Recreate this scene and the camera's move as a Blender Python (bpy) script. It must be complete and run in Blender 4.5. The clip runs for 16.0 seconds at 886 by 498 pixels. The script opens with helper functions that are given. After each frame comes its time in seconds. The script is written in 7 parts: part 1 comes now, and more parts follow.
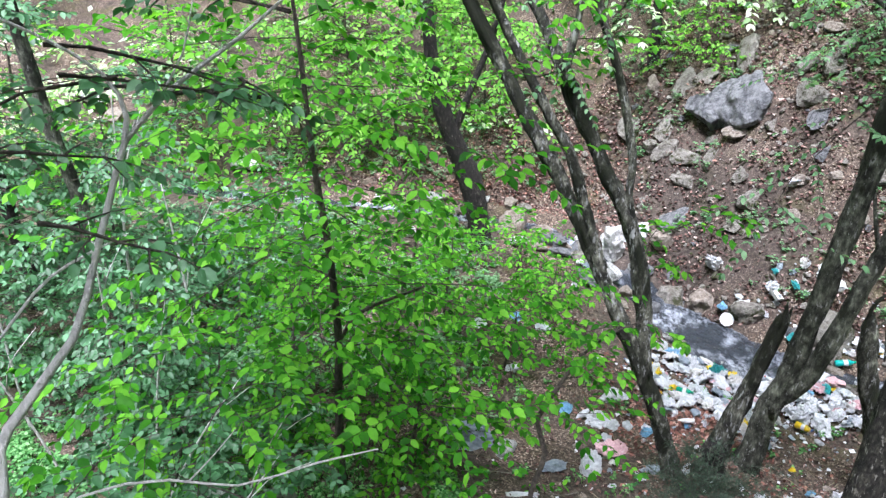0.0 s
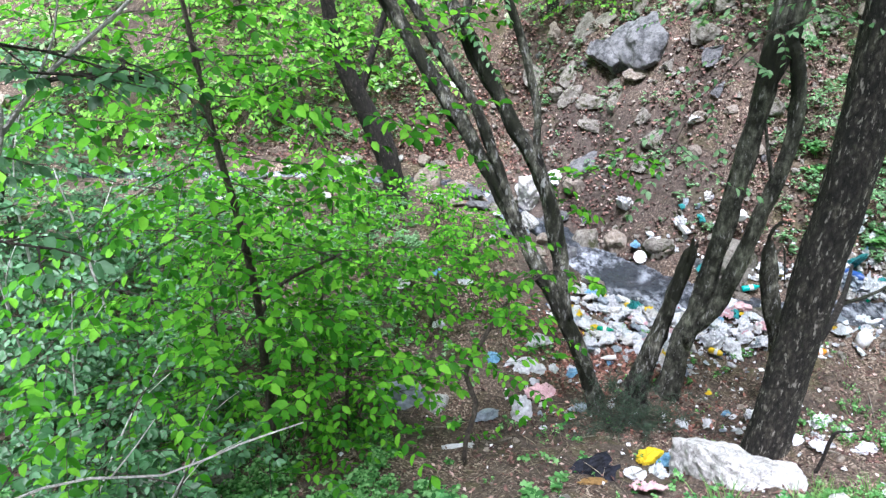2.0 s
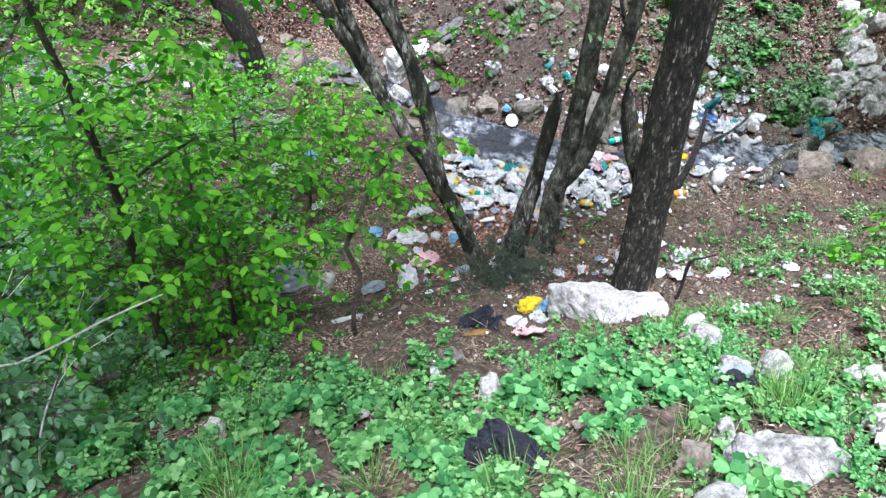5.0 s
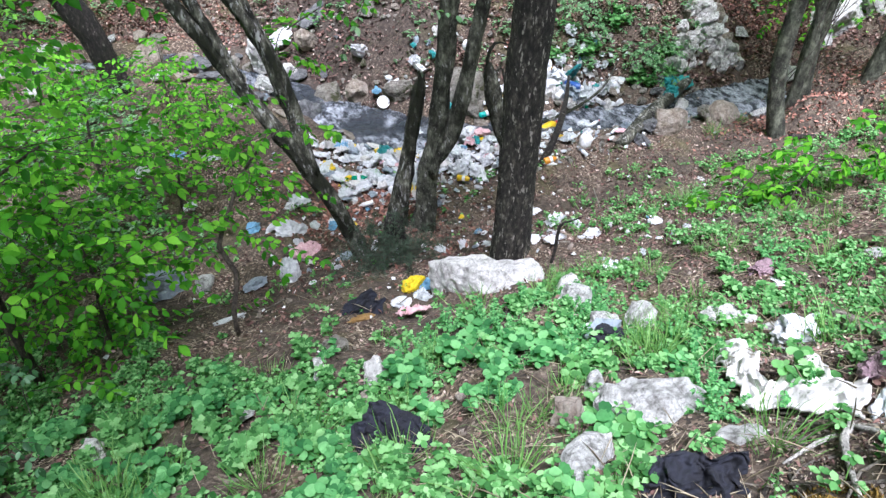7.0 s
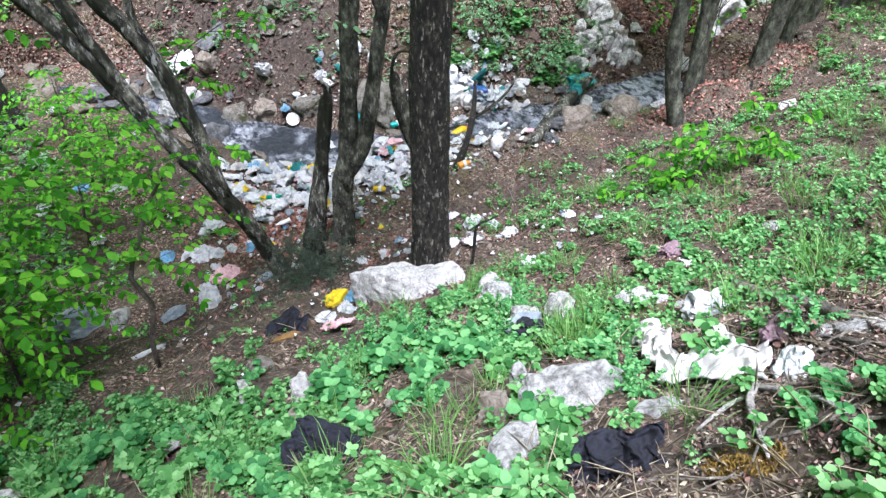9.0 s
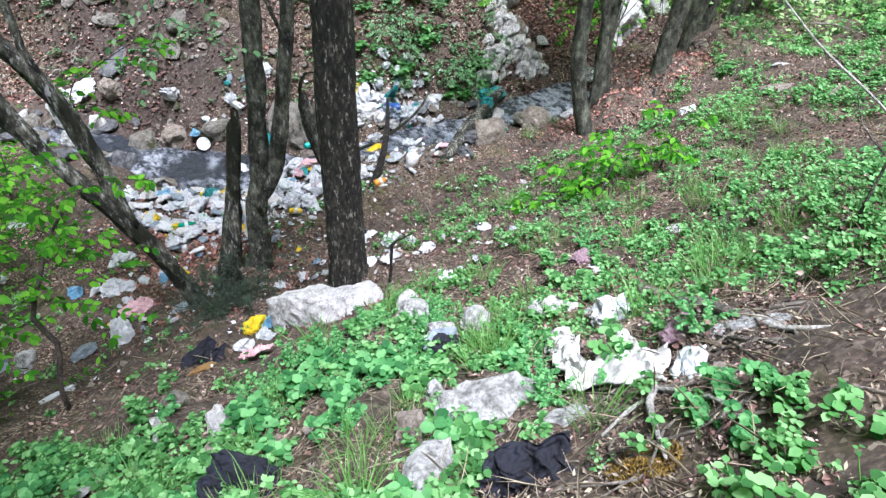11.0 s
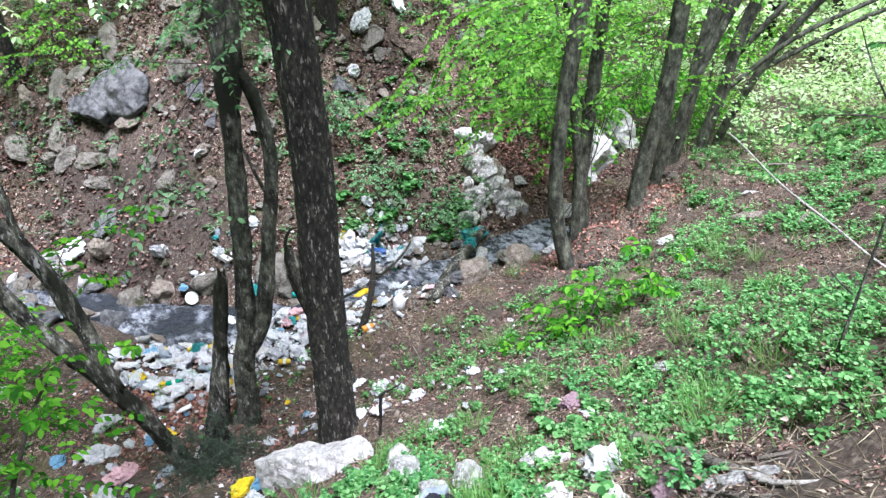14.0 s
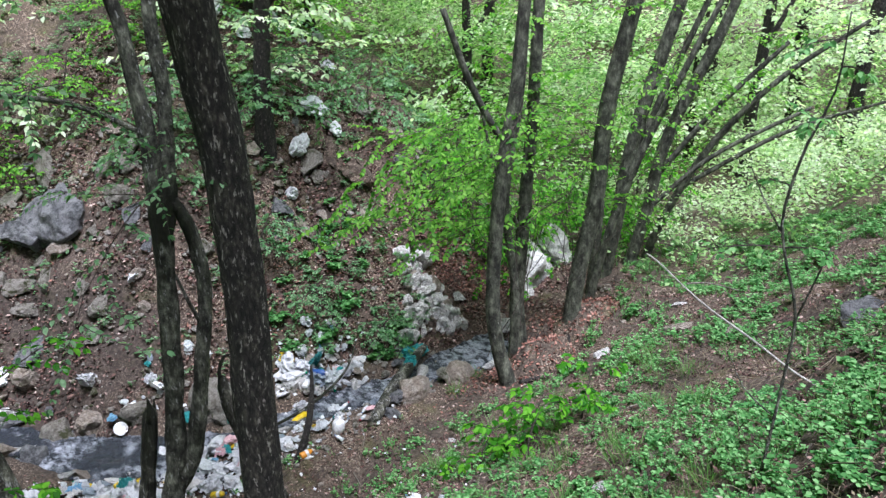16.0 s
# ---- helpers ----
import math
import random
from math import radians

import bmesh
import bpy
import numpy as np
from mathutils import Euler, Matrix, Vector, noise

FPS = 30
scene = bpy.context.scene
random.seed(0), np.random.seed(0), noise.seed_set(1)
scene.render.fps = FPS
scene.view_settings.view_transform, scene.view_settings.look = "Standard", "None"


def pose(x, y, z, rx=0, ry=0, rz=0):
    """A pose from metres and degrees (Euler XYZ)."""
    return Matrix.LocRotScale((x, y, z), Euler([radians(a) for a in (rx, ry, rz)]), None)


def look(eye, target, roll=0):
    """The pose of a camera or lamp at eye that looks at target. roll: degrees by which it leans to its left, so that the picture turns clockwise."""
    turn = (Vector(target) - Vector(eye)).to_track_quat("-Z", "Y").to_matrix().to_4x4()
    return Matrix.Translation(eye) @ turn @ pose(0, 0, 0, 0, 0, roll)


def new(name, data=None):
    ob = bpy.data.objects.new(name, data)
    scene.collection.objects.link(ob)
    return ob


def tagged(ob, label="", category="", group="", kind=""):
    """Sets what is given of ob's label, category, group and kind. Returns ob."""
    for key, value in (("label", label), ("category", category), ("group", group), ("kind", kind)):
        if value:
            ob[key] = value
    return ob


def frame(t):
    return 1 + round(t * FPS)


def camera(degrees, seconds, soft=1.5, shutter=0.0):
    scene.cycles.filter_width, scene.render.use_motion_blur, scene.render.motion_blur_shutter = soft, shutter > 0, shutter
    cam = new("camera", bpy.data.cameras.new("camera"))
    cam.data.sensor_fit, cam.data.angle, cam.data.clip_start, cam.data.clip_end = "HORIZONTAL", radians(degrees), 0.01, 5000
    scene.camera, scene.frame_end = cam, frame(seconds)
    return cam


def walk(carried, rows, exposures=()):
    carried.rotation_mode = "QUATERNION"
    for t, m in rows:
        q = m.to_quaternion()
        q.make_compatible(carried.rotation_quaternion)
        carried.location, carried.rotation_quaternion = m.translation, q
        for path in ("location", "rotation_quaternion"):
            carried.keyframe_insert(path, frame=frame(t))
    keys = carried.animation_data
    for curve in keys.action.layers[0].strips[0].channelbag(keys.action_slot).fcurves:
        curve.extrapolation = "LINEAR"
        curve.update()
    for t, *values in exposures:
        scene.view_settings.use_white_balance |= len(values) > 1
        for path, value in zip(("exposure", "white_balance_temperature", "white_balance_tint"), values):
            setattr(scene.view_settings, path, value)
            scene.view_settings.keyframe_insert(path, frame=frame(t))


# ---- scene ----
cam = camera(61.10, 16.0, soft=1.4, shutter=0.0)
# seconds, eye, turn in degrees
PATH = [
    (0, 0.001, 0.001, 7.000, 64.042, -1.007, 0.033),
    (0.5, 0.022, -0.015, 7.017, 63.371, -0.821, -2.583),
    (1, 0.028, -0.019, 7.019, 62.741, -0.369, -4.348),
    (1.5, 0.041, -0.015, 7.019, 61.886, 0.367, -5.930),
    (2, 0.048, -0.003, 7.026, 60.909, 0.736, -7.578),
    (2.5, 0.083, -0.022, 7.022, 59.882, 1.684, -9.173),
    (3, 0.106, -0.027, 7.020, 59.113, 1.415, -11.681),
    (3.5, 0.132, -0.045, 7.022, 58.474, 1.374, -13.499),
    (4, 0.142, -0.058, 7.001, 57.237, 1.157, -15.590),
    (4.5, 0.133, -0.080, 6.941, 54.370, 0.574, -16.771),
    (4.7, 0.137, -0.087, 6.924, 52.960, 0.897, -16.966),
    (6.8, 0.295, -0.177, 6.928, 50.391, 0.695, -27.318),
    (7, 0.302, -0.175, 6.931, 50.429, 0.705, -27.902),
    (7.5, 0.306, -0.183, 6.942, 51.166, 0.128, -28.991),
    (8, 0.296, -0.211, 6.923, 51.222, 2.305, -30.378),
    (8.5, 0.319, -0.227, 6.909, 50.743, 1.838, -32.783),
    (9, 0.341, -0.246, 6.911, 51.194, 1.148, -35.412),
    (9.5, 0.380, -0.272, 6.913, 50.665, 1.058, -38.933),
    (11.8, 0.435, -0.318, 6.970, 53.893, 0.723, -41.919),
    (12, 0.438, -0.321, 6.976, 54.511, 0.961, -41.815),
    (12.5, 0.446, -0.319, 7.002, 56.379, 0.660, -42.054),
    (13, 0.471, -0.321, 7.019, 57.223, 1.025, -42.883),
    (13.5, 0.483, -0.315, 7.062, 59.438, 1.481, -43.941),
    (14, 0.495, -0.319, 7.111, 62.075, 2.529, -43.976),
    (14.5, 0.512, -0.342, 7.145, 64.263, 2.553, -44.203),
    (15, 0.531, -0.357, 7.171, 66.569, 1.657, -45.892),
    (15.5, 0.530, -0.381, 7.202, 68.290, 2.007, -47.352),
    (16, 0.538, -0.406, 7.240, 70.378, 2.130, -48.439),
]
walk(cam, [(t, pose(*place)) for t, *place in PATH], exposures=[(t, stops, 6260, 11) for t, stops in [(0, 1.42), (3, 1.50), (4, 1.46), (7.5, 1.18), (9.5, 1.20), (13, 1.19), (14, 1.25), (15.5, 0.91), (16, 0.70)]])

# ---- daylight: a bright overcast sky over a shaded ravine ----
world = bpy.data.worlds.new("sky")
scene.world = world
world.use_nodes = True
sky = world.node_tree.nodes.new("ShaderNodeTexSky")
sky.sky_type, sky.sun_disc = "NISHITA", False
sky.sun_elevation, sky.sun_rotation = radians(69), radians(198)
sky.air_density, sky.dust_density, sky.ozone_density = 1.0, 4.0, 1.0
backdrop = world.node_tree.nodes["Background"]
world.node_tree.links.new(sky.outputs[0], backdrop.inputs[0])
backdrop.inputs[1].default_value = 0.017
sun = new("sun", bpy.data.lights.new("sun", "SUN"))
sun.data.energy, sun.data.angle, sun.data.color = 5.4, radians(25), (0.98, 0.97, 1.08)
sun.matrix_world = look((-1.8, -5.5, 15), (0, 0, 0))


# ---- materials ----
def shader(name):
    m = bpy.data.materials.new(name)
    m.use_nodes = True
    nt = m.node_tree
    return m, nt, nt.nodes["Principled BSDF"]


def node(nt, kind, **values):
    n = nt.nodes.new("ShaderNode" + kind)
    for key, value in values.items():
        n.inputs[key].default_value = value
    return n


def ramp(nt, fac, stops):
    n = nt.nodes.new("ShaderNodeValToRGB")
    while len(n.color_ramp.elements) < len(stops):
        n.color_ramp.elements.new(0.5)
    for e, (at_, col) in zip(n.color_ramp.elements, stops):
        e.position, e.color = at_, (*col, 1)
    nt.links.new(fac, n.inputs[0])
    return n.outputs[0]


def blend(nt, fac, a, b):
    n = nt.nodes.new("ShaderNodeMix")
    n.data_type = "RGBA"
    for sock, value in ((n.inputs[0], fac), (n.inputs[6], a), (n.inputs[7], b)):
        if hasattr(value, "links"):
            nt.links.new(value, sock)
        else:
            sock.default_value = value if isinstance(value, float) else (*value, 1)
    return n.outputs[2]


def coords(nt, stretch=None):
    c = nt.nodes.new("ShaderNodeTexCoord").outputs["Object"]
    if stretch:
        m = nt.nodes.new("ShaderNodeMapping")
        m.inputs["Scale"].default_value = stretch
        nt.links.new(c, m.inputs[0])
        c = m.outputs[0]
    return c


def noise_of(nt, scale, detail=6.0, rough=0.6, stretch=None):
    n = node(nt, "TexNoise", Scale=scale, Detail=detail, Roughness=rough)
    nt.links.new(coords(nt, stretch), n.inputs["Vector"])
    return n.outputs["Fac"]


def cells_of(nt, scale, stretch=None, out="Distance"):
    n = node(nt, "TexVoronoi", Scale=scale)
    nt.links.new(coords(nt, stretch), n.inputs["Vector"])
    return n.outputs[out]


def relief(nt, bsdf, height, strength, distance=0.02):
    b = node(nt, "Bump", Strength=strength, Distance=distance)
    nt.links.new(height, b.inputs["Height"])
    nt.links.new(b.outputs[0], bsdf.inputs["Normal"])


def earth():
    m, nt, p = shader("forest_soil")
    fine = noise_of(nt, 14.0, 12.0, 0.82)
    soil = ramp(nt, fine, [(0.36, (0.009, 0.006, 0.005)), (0.49, (0.045, 0.033, 0.025)), (0.60, (0.125, 0.098, 0.076)), (0.71, (0.37, 0.32, 0.27))])
    flakes = cells_of(nt, 58.0, out="Color")
    sep = nt.nodes.new("ShaderNodeSeparateColor")
    nt.links.new(flakes, sep.inputs[0])
    litter = ramp(nt, sep.outputs[0], [(0.1, (0.020, 0.013, 0.009)), (0.5, (0.078, 0.052, 0.038)), (0.82, (0.18, 0.128, 0.095)), (0.97, (0.42, 0.35, 0.28))])
    patch = ramp(nt, noise_of(nt, 0.9, 5.0, 0.65), [(0.40, (0, 0, 0)), (0.58, (1, 1, 1))])
    both = blend(nt, patch, soil, litter)
    moss = ramp(nt, noise_of(nt, 1.4, 7.0, 0.7, (1, 1, 1.6)), [(0.53, (0, 0, 0)), (0.66, (1, 1, 1))])
    green = ramp(nt, fine, [(0.3, (0.022, 0.024, 0.006)), (0.5, (0.072, 0.072, 0.018)), (0.7, (0.16, 0.15, 0.055))])
    dim = node(nt, "Math")
    dim.operation, dim.inputs[1].default_value = "MULTIPLY", 0.55
    nt.links.new(moss, dim.inputs[0])
    # a bare slip of wet dark mud in the far bank
    away = nt.nodes.new("ShaderNodeVectorMath")
    away.operation, away.inputs[1].default_value = "DISTANCE", (4.4, 11.8, 1.8)
    nt.links.new(coords(nt), away.inputs[0])
    edge = node(nt, "Math")
    edge.operation, edge.inputs[1].default_value, edge.inputs[2].default_value = "MULTIPLY_ADD", 3.0, -1.5
    nt.links.new(noise_of(nt, 1.1, 6.0, 0.7), edge.inputs[0])
    reach = node(nt, "Math")
    nt.links.new(away.outputs["Value"], reach.inputs[0])
    nt.links.new(edge.outputs[0], reach.inputs[1])
    span = nt.nodes.new("ShaderNodeMapRange")
    span.inputs[1].default_value, span.inputs[2].default_value, span.inputs[3].default_value, span.inputs[4].default_value = 1.6, 2.6, 0.6, 0.0
    nt.links.new(reach.outputs[0], span.inputs[0])
    mud = ramp(nt, fine, [(0.34, (0.008, 0.006, 0.005)), (0.50, (0.042, 0.032, 0.028)), (0.66, (0.12, 0.095, 0.085))])
    ground = blend(nt, span.outputs[0], blend(nt, dim.outputs[0], both, green), mud)
    nt.links.new(ground, p.inputs["Base Color"])
    p.inputs["Roughness"].default_value = 0.92
    add = node(nt, "Math")
    nt.links.new(fine, add.inputs[0])
    nt.links.new(sep.outputs[1], add.inputs[1])
    relief(nt, p, add.outputs[0], 0.6, 0.018)
    return m


def bark(name, dark, mid, pale, moss_at=0.7, rough_scale=1.0, pale_at=0.66, plates=0.0, mottle=0.45):
    m, nt, p = shader(name)
    ridges = noise_of(nt, 30.0 * rough_scale, 7.0, 0.7, (1, 1, 0.42))
    broad = noise_of(nt, 2.4, 5.0, 0.62, (1, 1, 0.6))
    base = ramp(nt, ridges, [(0.32, dark), (0.52, mid), (0.74, pale)])
    if plates:
        cells = ramp(nt, cells_of(nt, 26.0, (1, 1, 0.45)), [(0.25, (1, 1, 1)), (0.6, (0.25, 0.25, 0.25))])
        mul = nt.nodes.new("ShaderNodeMix")
        mul.data_type, mul.blend_type = "RGBA", "MULTIPLY"
        mul.inputs[0].default_value = plates
        nt.links.new(base, mul.inputs[6])
        nt.links.new(cells, mul.inputs[7])
        base = mul.outputs[2]
    stain = ramp(nt, noise_of(nt, 6.0, 9.0, 0.76, (1, 1, 0.7)), [(0.40, (0.12, 0.115, 0.10)), (0.50, (0.85, 0.86, 0.82)), (0.60, (1.9, 1.92, 1.8))])
    tone = nt.nodes.new("ShaderNodeMix")
    tone.data_type, tone.blend_type = "RGBA", "MULTIPLY"
    tone.inputs[0].default_value = mottle
    nt.links.new(base, tone.inputs[6])
    nt.links.new(stain, tone.inputs[7])
    base = tone.outputs[2]
    spots = ramp(nt, noise_of(nt, 30.0, 5.0, 0.65, (1, 1, 0.32)), [(pale_at - 0.04, (0, 0, 0)), (pale_at + 0.02, (0.8, 0.8, 0.8))])
    lichen = blend(nt, spots, base, tuple(min(0.5, c * 1.8 + 0.06) for c in pale))
    mossy = ramp(nt, broad, [(moss_at - 0.05, (0, 0, 0)), (moss_at + 0.04, (1, 1, 1))])
    green = ramp(nt, ridges, [(0.3, (0.004, 0.0045, 0.003)), (0.7, (0.022, 0.026, 0.010))])
    nt.links.new(blend(nt, mossy, lichen, green), p.inputs["Base Color"])
    p.inputs["Roughness"].default_value = 0.9
    relief(nt, p, ridges, 1.0, 0.05)
    return m


def stone(name, dark, mid, pale, moss_at=0.68, scale=1.0):
    m, nt, p = shader(name)
    fine = noise_of(nt, 26.0 * scale, 9.0, 0.78)
    broad = noise_of(nt, 7.0 * scale, 10.0, 0.74)
    base = ramp(nt, broad, [(0.32, dark), (0.43, mid), (0.54, pale)])
    grain = ramp(nt, fine, [(0.36, (0.30, 0.29, 0.27)), (0.50, (1, 1, 1))])
    mul = nt.nodes.new("ShaderNodeMix")
    mul.data_type, mul.blend_type = "RGBA", "MULTIPLY"
    mul.inputs[0].default_value = 0.65
    nt.links.new(base, mul.inputs[6])
    nt.links.new(grain, mul.inputs[7])
    crack = node(nt, "TexVoronoi", Scale=5.0 * scale)
    crack.feature = "DISTANCE_TO_EDGE"
    warp = node(nt, "TexNoise", Scale=6.0, Detail=4.0)
    at_ = coords(nt)
    nt.links.new(at_, warp.inputs["Vector"])
    shifted = blend(nt, 0.12, (0, 0, 0), (0, 0, 0)).node
    nt.links.new(at_, shifted.inputs[6])
    nt.links.new(warp.outputs["Color"], shifted.inputs[7])
    nt.links.new(shifted.outputs[2], crack.inputs["Vector"])
    lines = ramp(nt, crack.outputs["Distance"], [(0.0, (0.45, 0.45, 0.45)), (0.02, (0, 0, 0))])
    cracked = blend(nt, lines, mul.outputs[2], tuple(v * 0.3 for v in dark))
    moss = ramp(nt, noise_of(nt, 3.2, 8.0, 0.75), [(moss_at, (0, 0, 0)), (moss_at + 0.07, (1, 1, 1))])
    nt.links.new(blend(nt, moss, cracked, (0.05, 0.055, 0.02)), p.inputs["Base Color"])
    p.inputs["Roughness"].default_value = 0.9
    relief(nt, p, fine, 1.0, 0.06)
    return m


def leaf(name, dark, mid, pale, through_light=0.42, gloss=0.10):
    m, nt, p = shader(name)
    geo = nt.nodes.new("ShaderNodeNewGeometry")
    col = ramp(nt, geo.outputs["Random Per Island"], [(0.0, dark), (0.5, mid), (1.0, pale)])
    vein = ramp(nt, noise_of(nt, 30.0, 3.0), [(0.3, (0.8, 0.8, 0.8)), (0.7, (1.1, 1.1, 1.1))])
    mul = nt.nodes.new("ShaderNodeMix")
    mul.data_type, mul.blend_type = "RGBA", "MULTIPLY"
    mul.inputs[0].default_value = 0.8
    nt.links.new(col, mul.inputs[6])
    nt.links.new(vein, mul.inputs[7])
    nt.links.new(mul.outputs[2], p.inputs["Base Color"])
    p.inputs["Roughness"].default_value = 0.55
    p.inputs["Specular IOR Level"].default_value = gloss * 4
    warm = nt.nodes.new("ShaderNodeMix")
    warm.data_type, warm.blend_type = "RGBA", "MULTIPLY"
    warm.inputs[0].default_value = 1.0
    warm.inputs[7].default_value = (1.35, 1.5, 0.9, 1)
    nt.links.new(mul.outputs[2], warm.inputs[6])
    tr = nt.nodes.new("ShaderNodeBsdfTranslucent")
    nt.links.new(warm.outputs[2], tr.inputs[0])
    mix = nt.nodes.new("ShaderNodeMixShader")
    mix.inputs[0].default_value = through_light
    nt.links.new(p.outputs[0], mix.inputs[1])
    nt.links.new(tr.outputs[0], mix.inputs[2])
    nt.links.new(mix.outputs[0], nt.nodes["Material Output"].inputs[0])
    return m


def dead_leaf(name, a, b, c, d):
    m, nt, p = shader(name)
    geo = nt.nodes.new("ShaderNodeNewGeometry")
    col = ramp(nt, geo.outputs["Random Per Island"], [(0.0, a), (0.45, b), (0.86, c), (1.0, d)])
    nt.links.new(col, p.inputs["Base Color"])
    p.inputs["Roughness"].default_value = 0.8
    return m


def film_plastic(name, a, b, rough=0.35, scale=9.0, dirt=0.5):
    """Thin creased plastic or cloth, soiled in patches."""
    m, nt, p = shader(name)
    n = noise_of(nt, scale, 6.0, 0.65)
    col = ramp(nt, n, [(0.35, a), (0.65, b)])
    soil = ramp(nt, noise_of(nt, scale * 0.45, 6.0, 0.7), [(0.60, (0, 0, 0)), (0.75, (dirt, dirt, dirt))])
    nt.links.new(blend(nt, soil, col, (0.16, 0.12, 0.085)), p.inputs["Base Color"])
    p.inputs["Roughness"].default_value = rough
    relief(nt, p, noise_of(nt, scale * 2.6, 8.0, 0.7), 0.7, 0.03)
    return m


def solid(name, colour, rough=0.4, spec=0.5):
    m, nt, p = shader(name)
    n = noise_of(nt, 14.0, 5.0, 0.65)
    dark = tuple(c * 0.62 for c in colour)
    nt.links.new(ramp(nt, n, [(0.38, dark), (0.58, colour)]), p.inputs["Base Color"])
    p.inputs["Roughness"].default_value = rough
    p.inputs["Specular IOR Level"].default_value = spec
    return m


def running_water():
    m, nt, p = shader("running_water")
    waves = noise_of(nt, 7.0, 8.0, 0.68)
    foam = ramp(nt, noise_of(nt, 1.5, 5.0, 0.6), [(0.44, (0.0, 0.0, 0.0)), (0.60, (1, 1, 1))])
    split = nt.nodes.new("ShaderNodeSeparateXYZ")
    nt.links.new(coords(nt), split.inputs[0])
    rapids = nt.nodes.new("ShaderNodeMapRange")
    rapids.inputs[1].default_value, rapids.inputs[2].default_value, rapids.inputs[4].default_value = 6.2, 8.0, 0.75
    nt.links.new(split.outputs[0], rapids.inputs[0])
    foam = blend(nt, rapids.outputs[0], foam, (1, 1, 1))
    streak = ramp(nt, noise_of(nt, 6.0, 10.0, 0.74, (1.3, 0.7, 1)), [(0.44, (0.0, 0.0, 0.0)), (0.60, (1, 1, 1))])
    mul = nt.nodes.new("ShaderNodeMix")
    mul.data_type, mul.blend_type = "RGBA", "MULTIPLY"
    mul.inputs[0].default_value = 1.0
    nt.links.new(foam, mul.inputs[6])
    nt.links.new(streak, mul.inputs[7])
    nt.links.new(blend(nt, mul.outputs[2], (0.048, 0.056, 0.070), (0.58, 0.62, 0.71)), p.inputs["Base Color"])
    p.inputs["Roughness"].default_value = 0.09
    p.inputs["Specular IOR Level"].default_value = 0.6
    relief(nt, p, waves, 1.0, 0.16)
    return m


SOIL = earth()
WATER = running_water()
BARK_DARK = bark("furrowed_dark_bark", (0.006, 0.005, 0.004), (0.026, 0.021, 0.018), (0.085, 0.072, 0.062), 0.72, 1.0, 0.655, 0.8)
BARK_FURROW = bark("furrowed_grey_brown_bark", (0.008, 0.0075, 0.0065), (0.050, 0.044, 0.036), (0.19, 0.178, 0.155), 0.72, 1.2, 0.625, 0.9, 0.7)
BARK_GREY = bark("grey_bark", (0.018, 0.019, 0.015), (0.105, 0.108, 0.088), (0.27, 0.275, 0.235), 0.55, 0.8, 0.64, 0.0, 0.95)
BARK_LEAN = bark("rough_lichened_bark", (0.010, 0.0095, 0.0075), (0.095, 0.092, 0.077), (0.42, 0.415, 0.37), 0.495, 0.7, 0.60, 0.0, 1.0)
BARK_SMOOTH = bark("smooth_beech_bark", (0.024, 0.0255, 0.019), (0.085, 0.090, 0.070), (0.18, 0.19, 0.155), 0.62, 0.5, 0.68, 0.0, 0.9)
BARK_PALE = bark("pale_bark", (0.46, 0.45, 0.43), (0.70, 0.69, 0.67), (0.84, 0.84, 0.83), 0.90, 1.4, 0.62, 0.0, 0.12)
BARK_TWIG = bark("twig_bark", (0.025, 0.02, 0.017), (0.075, 0.06, 0.05), (0.15, 0.13, 0.11), 0.85, 1.4, 0.8)
WOOD_DEAD = bark("weathered_wood", (0.10, 0.085, 0.07), (0.24, 0.215, 0.185), (0.40, 0.37, 0.33), 0.85, 1.2, 0.75)
WOOD_PALE = bark("pale_weathered_wood", (0.26, 0.25, 0.23), (0.56, 0.54, 0.51), (0.74, 0.73, 0.70), 0.9, 1.2, 0.70, 0.0, 0.2)
WOOD_OCHRE = bark("rotten_ochre_wood", (0.16, 0.085, 0.035), (0.42, 0.24, 0.11), (0.58, 0.38, 0.20), 0.9, 1.2, 0.75)
STONE_WHITE = stone("pale_limestone", (0.14, 0.135, 0.128), (0.60, 0.59, 0.58), (0.84, 0.83, 0.82), 0.70)
STONE_LICHEN = stone("lichened_grey_stone", (0.11, 0.11, 0.10), (0.40, 0.40, 0.385), (0.76, 0.77, 0.76), 0.64, 1.5)
STONE_CRAG = stone("white_crag_stone", (0.24, 0.21, 0.20), (0.58, 0.55, 0.535), (0.84, 0.83, 0.825), 0.66, 1.2)
STONE_GREY = stone("grey_boulder_stone", (0.035, 0.037, 0.042), (0.095, 0.10, 0.108), (0.21, 0.215, 0.225), 0.68, 0.8)
STONE_TAN = stone("tan_stone", (0.16, 0.125, 0.095), (0.28, 0.23, 0.185), (0.42, 0.37, 0.32), 0.66)
STONE_MOSSY = stone("mossy_stone", (0.10, 0.085, 0.065), (0.21, 0.19, 0.16), (0.34, 0.32, 0.29), 0.52)
LEAF_SAPLING = leaf("fresh_sapling_leaf", (0.016, 0.095, 0.008), (0.062, 0.26, 0.018), (0.19, 0.50, 0.045), 0.45, 0.03)
LEAF_HERB = leaf("cool_herb_leaf", (0.030, 0.115, 0.032), (0.105, 0.29, 0.090), (0.29, 0.54, 0.24), 0.40, 0.025)
LEAF_BROAD = leaf("broad_herb_leaf", (0.032, 0.14, 0.048), (0.085, 0.28, 0.095), (0.22, 0.50, 0.21), 0.42, 0.025)
